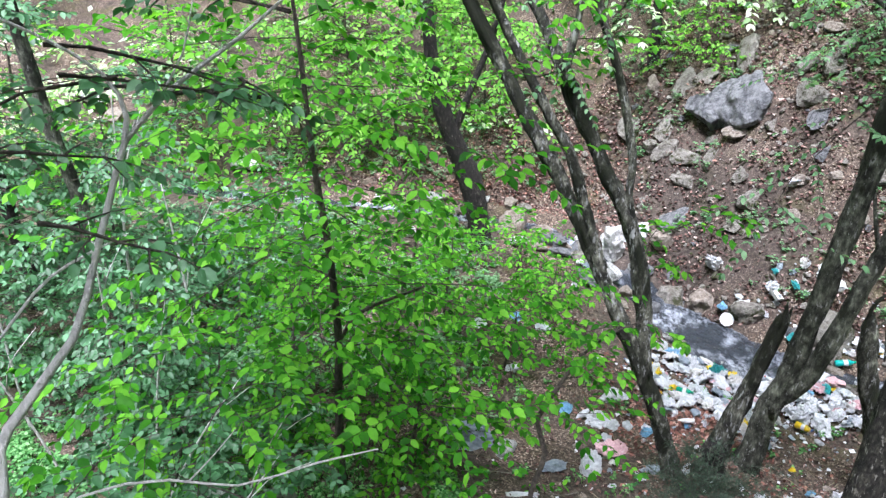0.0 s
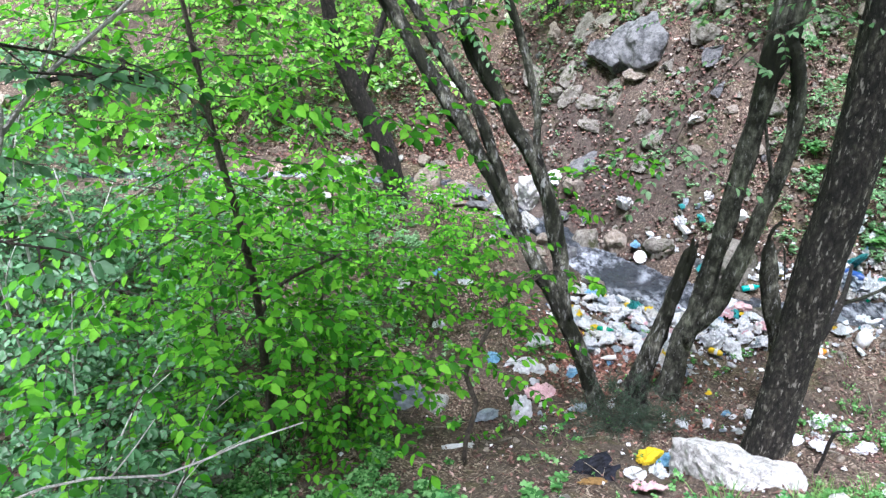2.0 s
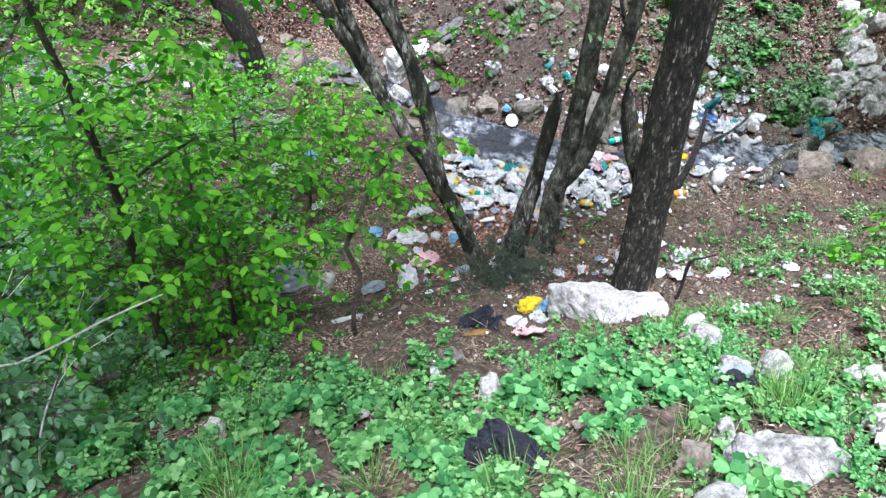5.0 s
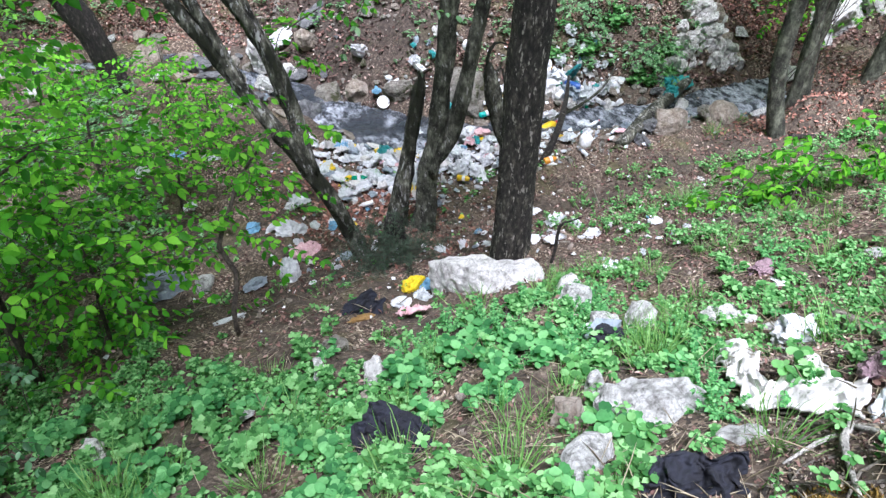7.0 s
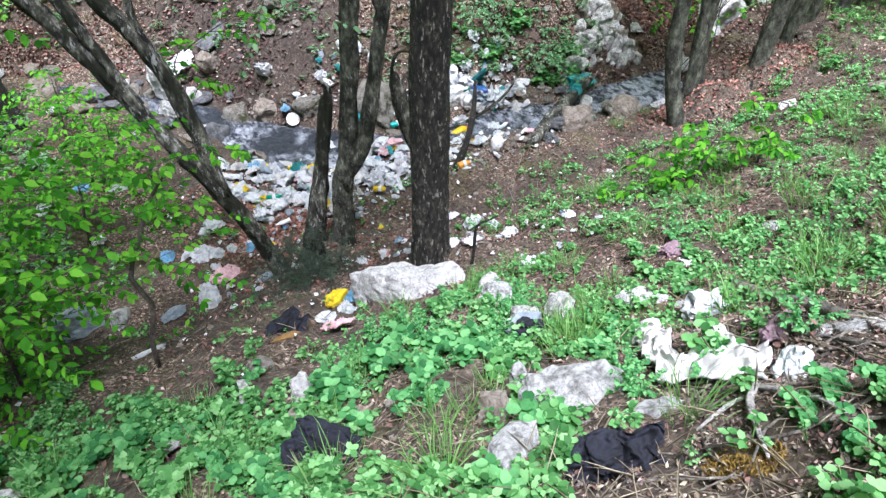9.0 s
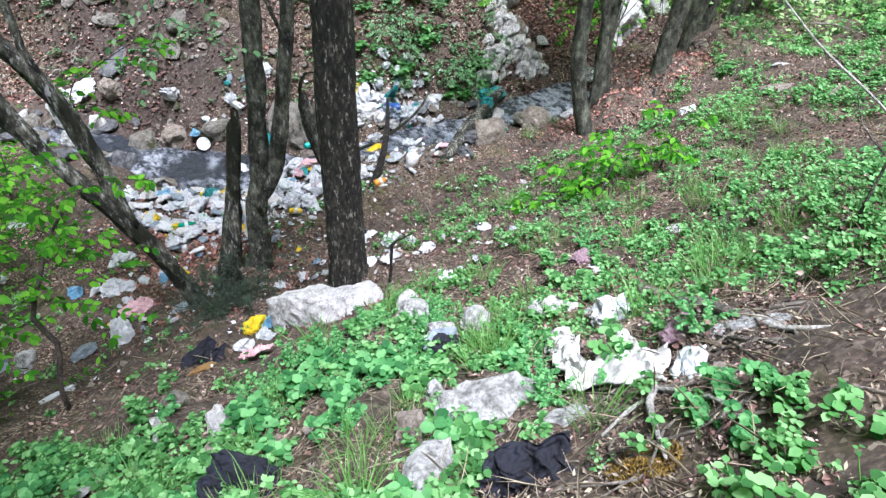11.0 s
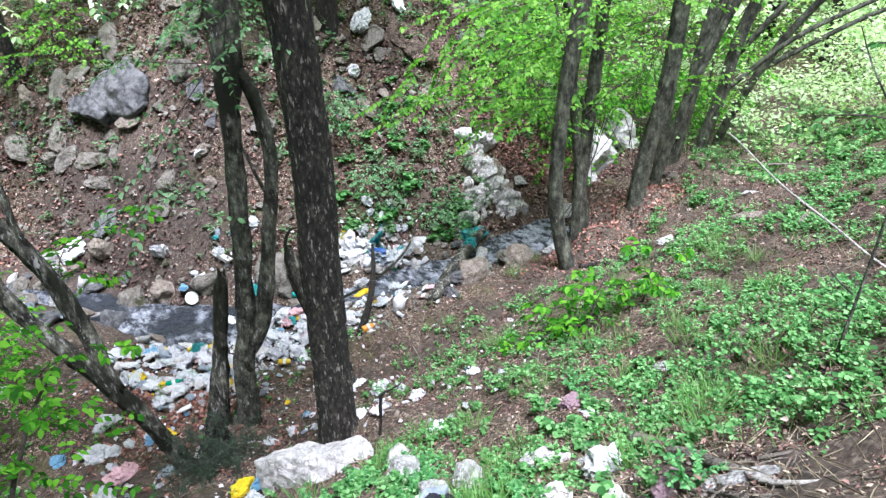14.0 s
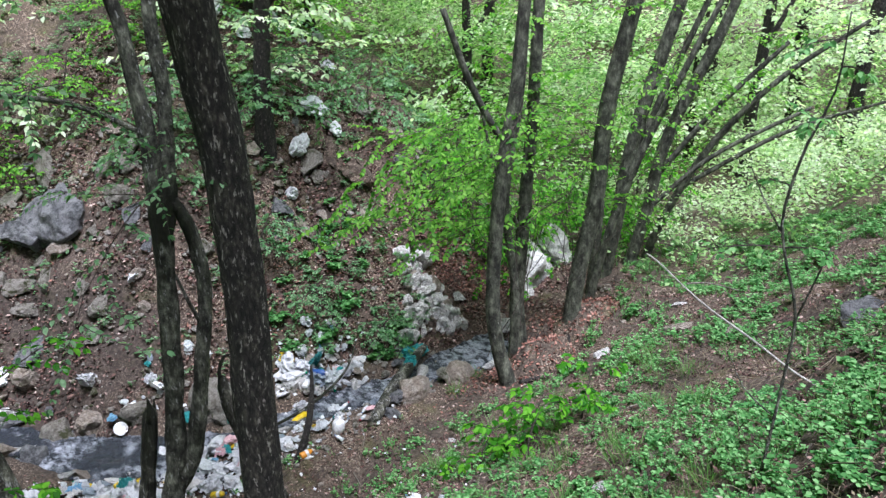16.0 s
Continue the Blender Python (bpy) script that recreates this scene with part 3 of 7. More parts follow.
def build_ground():
    xs = steps([(-400, 120), (-60, 12), (-16, 0.7), (-6, 0.13), (13, 0.3), (22, 1.2), (60, 15), (500, 0)])
    ys = steps([(-300, 90), (-30, 6), (-3, 0.4), (0, 0.13), (15.2, 0.3), (20, 1.5), (60, 20), (500, 0)])
    verts = []
    for y in ys:
        for x in xs:
            z = ground_z(max(-60, min(60, x)), max(-30, min(60, y)))
            z = min(z, 16 + 0.02 * (z - 16))
            q = Vector((x * 2.1, y * 2.1, 0))
            z += 0.05 * noise.noise(q) + 0.03 * noise.noise(q * 2.7)
            verts.append((x, y, z))
    w = len(xs)
    faces = [(j * w + i, j * w + i + 1, (j + 1) * w + i + 1, (j + 1) * w + i) for j in range(len(ys) - 1) for i in range(w - 1)]
    ob = new("ground", mesh_from("ground", verts, faces, SOIL))
    tagged(ob, "brown forest soil with dead leaves on both banks of a ravine", "ground", kind="structure")


def build_stream():
    """Water that follows the course, with ripples."""
    line = spline([(x, y, 0, 0.8 if 3.5 < x < 6 else 0.28 if 2.5 < x < 3.5 else 0.55) for x, y in COURSE[1:10]], 0.06)
    verts, faces, n = [], [], 35
    for k, p in enumerate(line):
        a, b = line[max(0, k - 1)], line[min(len(line) - 1, k + 1)]
        d = (b - a)[:2] / np.linalg.norm((b - a)[:2])
        for i in range(n):
            s = (i / (n - 1) - 0.5) * 2 * p[3] * (1 + 0.3 * noise.noise(Vector((k * 0.055, 4 if i < n // 2 else 9, 0))))
            x, y = p[0] - d[1] * s, p[1] + d[0] * s
            q = Vector((x * 2.4, y * 2.4, 3))
            verts.append((x, y, water_level(x) + 0.05 * noise.noise(q) + 0.045 * noise.noise(q * 2.6) + 0.025 * noise.noise(q * 5.5) + 0.012 * noise.noise(q * 11)))
    for k in range(len(line) - 1):
        for i in range(n - 1):
            faces.append((k * n + i, k * n + i + 1, (k + 1) * n + i + 1, (k + 1) * n + i))
    ob = new("water", mesh_from("water", verts, faces, WATER))
    tagged(ob, "shallow rushing stream with white foam over stones", "stream", kind="structure")


build_ground()
build_stream()


# ---- trees ----
def tree(label, place, trunk, limbs, material, category="tree", name="tree", sides=12, flare=0.35, gnarl=0.09, seed=1, crown=None, leaf_mat=None, group=""):
    """trunk and limbs are lists of (x, y, z, r) in the world; the tree's root is at place."""
    root = thing(name, label, category, None, place, group=group)
    ox, oy, oz = place
    local = lambda pts: [(x - ox, y - oy, z - oz, r) for x, y, z, r in pts]  # noqa: E731
    part("trunk", tube("trunk", local(trunk), material, sides=sides, flare=flare, gnarl=gnarl, seed=seed), root)
    for k, pts in enumerate(limbs):
        part("limb", tube("limb", local(pts), material, sides=max(6, sides - 3), gnarl=gnarl, seed=seed + k + 1), root)
    if crown:
        holder = tagged(part("crown", crown.mesh("crown", leaf_mat, place), root, "loose spring-green leaves"), kind="stuff")
        tagged(part("twig_tangle", crown.twig_mesh("twig_tangle", BARK_TWIG, place), holder), kind="stuff")
    return root


def crown_of(seed, starts, size, length, count, up=0.15, spread=1.0, gap=0.6, sprays=7, droop=0.3):
    """Boughs from the given (x, y, z) starts, outward all round."""
    rng = np.random.default_rng(seed)
    fol = Foliage()
    for k in range(count):
        o = np.array(starts[k % len(starts)], float) + rng.normal(0, 0.12, 3)
        th = 2.4 * k + rng.uniform(0, 0.8)
        bough(fol, o, (math.cos(th) * spread, math.sin(th) * spread, up + rng.normal(0, 0.15)), length * rng.uniform(0.6, 1.2), size, rng, droop, 0.010, gap, sprays)
    return fol


def shade_canopy(fol, seed, middle, spread, size, length, count):
    """Adds an unseen high canopy all round its middle, to shade the ground below."""
    rng = np.random.default_rng(seed)
    for k in range(count):
        th, r = 2.4 * k, spread * rng.random() ** 0.6
        o = np.array(middle) + np.array((math.cos(th) * r, math.sin(th) * r, rng.normal(0, 0.45) - 0.1 * r))
        bough(fol, o, (math.cos(th), math.sin(th), rng.normal(0, 0.15)), length * rng.uniform(0.7, 1.2), size, rng, 0.2, 0.014, 0.75, 7)
    return fol


# leaning clump by the water, four stems from one foot
tree("rough leaning tree with mossy dark stems on the bank", (2.51, 6.15, 1.25),
     [(2.58, 6.13, 1.15, 0.111), (2.49, 6.17, 1.5, 0.089), (2.30, 6.23, 2.1, 0.085), (2.03, 6.32, 2.72, 0.081), (1.75, 6.42, 3.27, 0.07), (1.33, 6.63, 4.17, 0.067), (0.80, 6.84, 5.09, 0.067), (0.25, 7.06, 6.06, 0.059), (-0.5, 7.3, 7.4, 0.044)],
     [[(2.12, 6.29, 2.55, 0.074), (2.07, 6.33, 2.96, 0.081), (1.87, 6.41, 3.98, 0.074), (1.53, 6.55, 4.66, 0.067), (1.17, 6.69, 5.40, 0.059), (0.81, 6.84, 6.10, 0.052), (0.3, 7.1, 7.3, 0.037)],
      [(1.62, 6.50, 3.65, 0.044), (1.46, 6.57, 4.07, 0.052), (1.22, 6.67, 4.77, 0.048), (1.03, 6.75, 5.07, 0.044), (0.61, 6.92, 5.80, 0.044), (0.1, 7.1, 6.8, 0.033)],
      [(1.84, 6.42, 4.08, 0.033), (1.76, 6.46, 4.47, 0.037), (1.75, 6.46, 4.80, 0.037), (1.58, 6.52, 5.45, 0.036), (1.33, 6.63, 6.14, 0.032), (1.0, 6.8, 7.2, 0.022)],
      [(1.40, 6.60, 4.90, 0.033), (1.30, 6.64, 5.02, 0.037), (1.12, 6.71, 5.40, 0.036), (1.17, 6.69, 5.89, 0.033), (1.20, 6.68, 6.13, 0.03), (1.3, 6.6, 7.0, 0.022)],
      [(1.90, 6.36, 3.05, 0.037), (1.72, 6.45, 3.35, 0.033), (1.60, 6.50, 3.70, 0.026)]],
     BARK_LEAN, seed=2, gnarl=0.30, flare=0.35, sides=18,
     crown=(crown_of(5, [(0.9, 6.8, 5.6), (0.6, 6.9, 6.3), (1.4, 6.6, 6.2), (1.9, 6.4, 3.9), (0.2, 7.1, 6.6)], 0.10, 0.7, 14, 0.2, 1.0, 0.7, 5)), leaf_mat=LEAF_SAPLING)

# twin grey tree with a broken stub at its foot
tree("grey forked tree with black moss on its two stems", (3.45, 6.45, 1.2),
     [(3.42, 6.47, 1.0, 0.176), (3.47, 6.44, 1.25, 0.139), (3.52, 6.42, 1.99, 0.109), (3.61, 6.37, 2.45, 0.113), (3.68, 6.34, 3.1, 0.091), (3.74, 6.31, 3.68, 0.089), (3.80, 6.30, 4.4, 0.09), (3.84, 6.28, 5.05, 0.087), (3.86, 6.28, 5.94, 0.08), (3.83, 6.29, 6.56, 0.071), (3.76, 6.32, 7.2, 0.063), (3.5, 6.5, 8.6, 0.05), (3.4, 6.7, 9.8, 0.025)],
     [[(3.60, 6.38, 2.2, 0.084), (3.75, 6.31, 2.50, 0.097), (3.84, 6.27, 2.80, 0.089), (3.93, 6.23, 3.21, 0.077), (4.01, 6.19, 3.68, 0.074), (4.09, 6.17, 4.1, 0.071), (4.14, 6.15, 4.5, 0.07), (4.10, 6.16, 4.9, 0.067), (4.02, 6.20, 5.25, 0.059), (3.90, 6.26, 5.5, 0.042)],
      [(3.86, 6.28, 4.95, 0.067), (3.95, 6.23, 5.35, 0.071), (4.00, 6.21, 5.9, 0.069), (4.05, 6.20, 6.4, 0.066), (4.04, 6.20, 7.18, 0.061), (4.2, 6.1, 8.4, 0.034)],
      [(4.07, 6.17, 3.95, 0.018), (3.96, 6.2, 4.3, 0.018), (3.88, 6.24, 4.62, 0.013)],
      [(3.55, 6.34, 2.0, 0.042), (3.50, 6.28, 2.15, 0.034), (3.47, 6.24, 2.22, 0.017)],
      [(3.86, 6.27, 6.0, 0.025), (3.3, 6.5, 6.35, 0.025), (2.5, 6.9, 6.55, 0.017), (1.6, 7.3, 6.9, 0.01)]],
     BARK_GREY, seed=4, gnarl=0.2, sides=18,
     # the top boughs are an added canopy out of view, shading the stream
     crown=shade_canopy(crown_of(7, [(3.7, 6.4, 7.4), (3.5, 6.5, 8.4), (4.2, 6.1, 8.0), (3.0, 6.6, 6.45), (2.2, 7.0, 6.6), (4.1, 6.2, 6.6), (3.9, 6.25, 5.6), (4.1, 6.2, 6.1), (3.3, 6.5, 6.35), (2.6, 6.85, 6.5), (1.9, 7.15, 6.75)], 0.07, 1.7, 20, 0.0, 1.0, 1.0, 7), 71, (4.2, 7.0, 9.6), 2.6, 0.12, 1.7, 12), leaf_mat=LEAF_PALE)
tree("broken dead stub with splintered black top", (3.15, 6.56, 1.2),
     [(3.11, 6.57, 1.05, 0.155), (3.14, 6.56, 1.3, 0.125), (3.25, 6.52, 1.94, 0.095), (3.34, 6.48, 2.47, 0.084), (3.42, 6.45, 2.90, 0.077), (3.46, 6.43, 3.14, 0.069), (3.48, 6.42, 3.22, 0.026)],
     [[(3.44, 6.40, 3.05, 0.03), (3.45, 6.39, 3.24, 0.024), (3.44, 6.38, 3.38, 0.005)], [(3.51, 6.46, 3.02, 0.026), (3.53, 6.46, 3.18, 0.017), (3.54, 6.46, 3.28, 0.004)]],
     BARK_LEAN, category="tree stump", name="tree_stub", seed=6, gnarl=0.3, flare=0.3, sides=18)

# the thick dark trunk
tree("thick dark furrowed trunk with pale lichen flecks", (3.54, 4.63, 2.0),
     [(3.53, 4.63, 1.85, 0.21), (3.54, 4.63, 2.3, 0.185), (3.56, 4.62, 3.11, 0.172), (3.58, 4.61, 4.0, 0.17), (3.61, 4.59, 4.85, 0.17), (3.60, 4.60, 6.06, 0.172), (3.55, 4.63, 6.6, 0.178), (3.50, 4.66, 7.25, 0.19), (3.4, 4.75, 8.4, 0.17), (3.3, 4.9, 10.0, 0.10)],
     # the last limb is added above the view, to carry shading leaves
     [[(3.45, 4.7, 7.8, 0.09), (3.9, 4.5, 8.6, 0.06), (4.6, 4.2, 9.3, 0.03)], [(3.4, 4.75, 8.2, 0.08), (2.8, 5.0, 9.0, 0.05), (2.2, 5.2, 9.8, 0.03)], [(3.45, 4.7, 7.9, 0.08), (3.2, 3.7, 9.0, 0.05), (2.9, 2.3, 9.9, 0.03)]],
     BARK_FURROW, seed=8, sides=18, gnarl=0.06, flare=0.2,
     # most of this crown is added out of view, shading the left bank
     crown=shade_canopy(crown_of(9, [(4.2, 4.4, 9.2), (2.6, 5.1, 9.4), (3.3, 4.9, 9.7), (3.2, 3.7, 9.4), (2.9, 2.5, 9.9), (2.4, 3.2, 9.8), (3.6, 2.8, 9.9), (2.2, 4.2, 9.7)], 0.11, 1.2, 24, 0.2, 1.0, 0.7, 6), 72, (3.0, 4.6, 10.0), 2.6, 0.13, 1.7, 28), leaf_mat=LEAF_CROWN)

tree("mossy broken stem behind the dark trunk", (4.7, 6.03, 1.25),
     [(4.72, 6.0, 0.9, 0.10), (4.60, 6.09, 1.68, 0.10), (4.47, 6.17, 2.21, 0.095), (4.36, 6.24, 2.57, 0.09), (4.29, 6.28, 2.92, 0.085), (4.26, 6.29, 3.13, 0.075), (4.25, 6.30, 3.28, 0.04)],
     [[(4.26, 6.29, 3.1, 0.022), (4.23, 6.31, 3.34, 0.018), (4.34, 6.34, 3.48, 0.013), (4.51, 6.39, 3.42, 0.008)], [(4.26, 6.27, 3.05, 0.016), (4.36, 6.25, 3.25, 0.013), (4.42, 6.24, 3.05, 0.010), (4.46, 6.22, 2.8, 0.006)]],
     BARK_LEAN, category="tree stump", name="tree_stub", seed=18, gnarl=0.3, flare=0.2, sides=14)

# added tree, never in view, whose crown shades the thicket
tree("added out-of-view tree that shades the thicket", (-2.9, -0.8, 5.5), [(-2.9, -0.8, 5.2, 0.2), (-2.7, -0.7, 7.0, 0.17), (-2.1, -0.4, 8.8, 0.14), (-1.3, 0.0, 10.4, 0.09), (-0.8, 0.3, 11.6, 0.04)],
     [[(-2.1, -0.4, 8.8, 0.08), (-1.2, 0.4, 9.6, 0.06), (0.6, 1.8, 10.3, 0.03)], [(-2.1, -0.4, 8.8, 0.07), (-1.4, 1.2, 9.8, 0.05), (-0.6, 2.8, 10.3, 0.03)]], BARK_GREY, seed=61,
     crown=crown_of(62, [(-1.3, 0.0, 9.8), (-1.3, 1.4, 9.9), (-0.6, 2.7, 10.3), (-0.9, 0.3, 11.0), (-0.2, 2.4, 10.4), (0.9, 2.9, 10.3), (1.0, 2.2, 10.6), (-1.6, 0.8, 10.2)], 0.12, 1.5, 36, 0.05, 1.0, 0.7, 7), leaf_mat=LEAF_CROWN)

# dark snag over the upper water
tree("dark leaning trunk over the stream", (0.77, 12.28, 1.0),
     [(0.80, 12.28, 0.9, 0.22), (0.77, 12.28, 1.3, 0.19), (0.58, 12.29, 2.25, 0.20), (0.21, 12.31, 3.16, 0.17), (-0.08, 12.33, 4.01, 0.12), (-0.24, 12.34, 5.35, 0.10), (-0.4, 12.4, 7.2, 0.07)],
     [[(0.21, 12.31, 3.1, 0.07), (0.5, 12.4, 3.9, 0.06), (0.9, 12.5, 5.0, 0.045), (1.2, 12.6, 6.4, 0.03)]],
     BARK_DARK, seed=10, gnarl=0.12,
     crown=(crown_of(11, [(-0.2, 12.3, 5.0), (-0.3, 12.4, 6.2), (0.8, 12.5, 5.0), (-0.1, 12.3, 4.2)], 0.11, 1.2, 18, 0.05, 1.0, 0.7, 6)), leaf_mat=LEAF_CROWN)

# grey stems on the left
tree("slim grey leaning trunk among shrubs", (-3.88, 7.95, 1.65),
     [(-3.87, 7.95, 1.5, 0.09), (-3.93, 7.92, 2.78, 0.075), (-4.08, 7.85, 3.89, 0.072), (-4.19, 7.80, 4.74, 0.075), (-4.27, 7.76, 5.67, 0.07), (-4.4, 7.7, 7.4, 0.05)],
     [[(-3.98, 7.9, 3.2, 0.03), (-3.6, 7.8, 3.9, 0.025), (-3.2, 7.7, 4.7, 0.015)]], BARK_GREY, seed=12,
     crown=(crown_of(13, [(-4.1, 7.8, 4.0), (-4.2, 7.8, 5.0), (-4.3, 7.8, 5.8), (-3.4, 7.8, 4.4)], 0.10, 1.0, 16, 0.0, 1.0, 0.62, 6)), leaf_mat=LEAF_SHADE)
tree("slim dark trunk in the leafy thicket", (-5.39, 8.83, 1.7),
     [(-5.39, 8.83, 1.5, 0.11), (-5.45, 8.8, 3.0, 0.09), (-5.5, 8.7, 4.6, 0.08), (-5.8, 8.6, 6.4, 0.06)], [], BARK_DARK, seed=14,
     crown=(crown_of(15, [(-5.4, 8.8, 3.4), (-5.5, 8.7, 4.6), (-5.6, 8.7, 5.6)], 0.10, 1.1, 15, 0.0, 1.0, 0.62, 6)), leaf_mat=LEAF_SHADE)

# the clump of grey-brown trees further along the bank
CLUMP = [
    ((8.99, 5.97, 1.1), [(9.0, 5.96, 1.0, 0.17), (8.85, 6.16, 2.23, 0.14), (8.88, 6.12, 3.68, 0.135), (8.98, 5.99, 4.98, 0.125), (9.06, 5.88, 5.72, 0.115), (9.14, 5.77, 6.97, 0.105), (9.3, 5.6, 9.0, 0.06)],
     [[(8.93, 6.05, 5.1, 0.05), (8.6, 6.3, 5.9, 0.05), (8.3, 6.5, 6.9, 0.04)]]),
    ((10.1, 6.55, 1.05), [(10.1, 6.55, 0.95, 0.19), (10.05, 6.6, 2.1, 0.16), (10.14, 6.5, 3.7, 0.135), (10.22, 6.4, 5.3, 0.12), (10.28, 6.33, 6.9, 0.11), (10.4, 6.2, 9.0, 0.06)], [[(10.12, 6.5, 3.2, 0.04), (9.7, 6.7, 4.2, 0.035), (9.5, 6.9, 5.6, 0.02)]]),
    ((10.83, 6.03, 1.15), [(10.8, 6.05, 1.05, 0.21), (10.89, 5.93, 2.41, 0.175), (11.02, 5.71, 3.77, 0.17), (11.1, 5.59, 5.3, 0.16), (11.29, 5.29, 6.87, 0.15), (11.6, 4.9, 9.0, 0.09)], []),
    ((12.9, 6.6, 1.2), [(12.9, 6.65, 1.1, 0.20), (13.0, 6.4, 2.7, 0.185), (13.15, 6.2, 4.3, 0.18), (13.4, 5.8, 6.0, 0.17), (13.7, 5.4, 7.6, 0.12)], [[(13.1, 6.3, 3.6, 0.06), (13.5, 5.9, 5.0, 0.06), (14.0, 5.3, 6.8, 0.05)]]),
    ((13.6, 6.5, 1.25), [(13.6, 6.55, 1.15, 0.18), (13.8, 6.2, 2.66, 0.17), (14.0, 5.95, 4.2, 0.165), (14.4, 5.2, 6.2, 0.14), (14.7, 4.7, 7.8, 0.1)], [[(13.95, 6.0, 3.6, 0.06), (14.4, 5.2, 4.8, 0.05), (15.0, 4.2, 6.0, 0.04)], [(13.8, 6.2, 2.8, 0.05), (14.5, 5.2, 3.9, 0.045), (15.4, 3.8, 4.8, 0.035)]]),
    ((14.2, 6.5, 1.2), [(14.2, 6.5, 1.1, 0.14), (14.4, 6.1, 2.5, 0.12), (14.8, 5.4, 4.0, 0.10), (15.4, 4.4, 5.3, 0.075), (16.1, 3.2, 6.3, 0.05)], [[(14.6, 5.8, 3.2, 0.05), (15.5, 4.2, 4.3, 0.04), (16.4, 2.4, 5.0, 0.025)]]),
    ((9.55, 6.35, 1.1), [(9.55, 6.35, 1.0, 0.09), (9.6, 6.3, 2.4, 0.075), (9.5, 6.4, 4.0, 0.065), (9.62, 6.2, 5.6, 0.055), (9.7, 6.1, 7.2, 0.04)], []),
    ((11.6, 6.25, 1.15), [(11.6, 6.25, 1.05, 0.10), (11.85, 6.0, 2.6, 0.085), (12.2, 5.6, 4.2, 0.075), (12.6, 5.0, 5.8, 0.06), (13.1, 4.4, 7.4, 0.04)], []),
    ((12.2, 6.5, 1.15), [(12.2, 6.5, 1.05, 0.10), (12.3, 6.4, 2.6, 0.09), (12.35, 6.3, 4.4, 0.08), (12.5, 6.1, 6.0, 0.07), (12.7, 5.8, 7.6, 0.05)], []),
]
for k, (foot, trunk, limbs) in enumerate(CLUMP):
    trunk = [(trunk[0][0], trunk[0][1], min(trunk[0][2], ground_z(*trunk[0][:2])) - 0.25, trunk[0][3] * 1.15)] + trunk
    trunk = [(x, y, z, r * (0.80 if k < 3 else 0.70 if k < 6 else 0.95)) for x, y, z, r in trunk]
    rng = np.random.default_rng(40 + k)
    starts = [tuple(np.array(trunk[i][:3]) + rng.normal(0, 0.15, 3)) for i in (3, 4, 4, 5, 5) if i < len(trunk)]
    fol = crown_of(60 + k, starts, 0.085, 1.4, 7 if k < 3 else 4, -0.05, 1.0, 0.85, 7)
    if k < 3:
        for _ in range(6):
            o = np.array(trunk[3][:3]) + np.array((0, 0, rng.uniform(-0.9, 2.6)))
            bough(fol, o, (rng.uniform(-1.0, 0.1), rng.uniform(0.2, 1.0), rng.normal(0.0, 0.10)), rng.uniform(1.2, 2.4), 0.10, rng, 0.22, 0.010, 0.62, 9)
    for _ in range(5):
        o = np.array(trunk[2][:3]) + rng.normal(0, 0.2, 3) * np.array((1, 1, 3))
        q = o
        d = np.array((rng.normal(0.15, 0.35), rng.normal(-0.1, 0.35), 1.0))
        for _ in range(9):
            fol.twigs.append((q, q + d * 0.26, 0.009))
            q = q + d * 0.26
            d = unit(d + rng.normal(0, 0.14, 3))
    tree("smooth grey-brown trunk in a leafy clump by the stream", foot, trunk, limbs, BARK_SMOOTH, seed=20 + k, gnarl=0.05, group="clump of trees by the stream", crown=fol, leaf_mat=LEAF_CROWN)


# ---- saplings, shrubs and bare twigs ----
def sapling(label, stem, boughs, leaf_mat, size, seed, bark_mat=BARK_TWIG, name="sapling", reach=1.2, gap=0.55, low=0.25, droop=0.35, up=0.05, sprays=7, lean=(0, 0), forks=()):
    """A young tree: a thin stem and boughs from low to high on it."""
    rng = np.random.default_rng(seed)
    fol = Foliage()
    pts = spline(stem, 0.1)
    n = len(pts)
    for k in range(boughs):
        u = low + (0.98 - low) * (k + rng.random()) / boughs
        p = pts[min(n - 1, int(u * n))]
        th = 2.4 * k + rng.uniform(-0.4, 0.4)
        r = reach * (1.15 - 0.6 * u) * rng.uniform(0.6, 1.2)
        bough(fol, p[:3], (math.cos(th) + lean[0], math.sin(th) + lean[1], up + rng.normal(0, 0.15)), r, size, rng, droop, 0.007, gap, sprays)
    return tree(label, stem[0][:3], stem, list(forks), bark_mat, category="young tree", name=name, sides=7, flare=0.1, seed=seed, crown=fol if boughs else None, leaf_mat=leaf_mat)


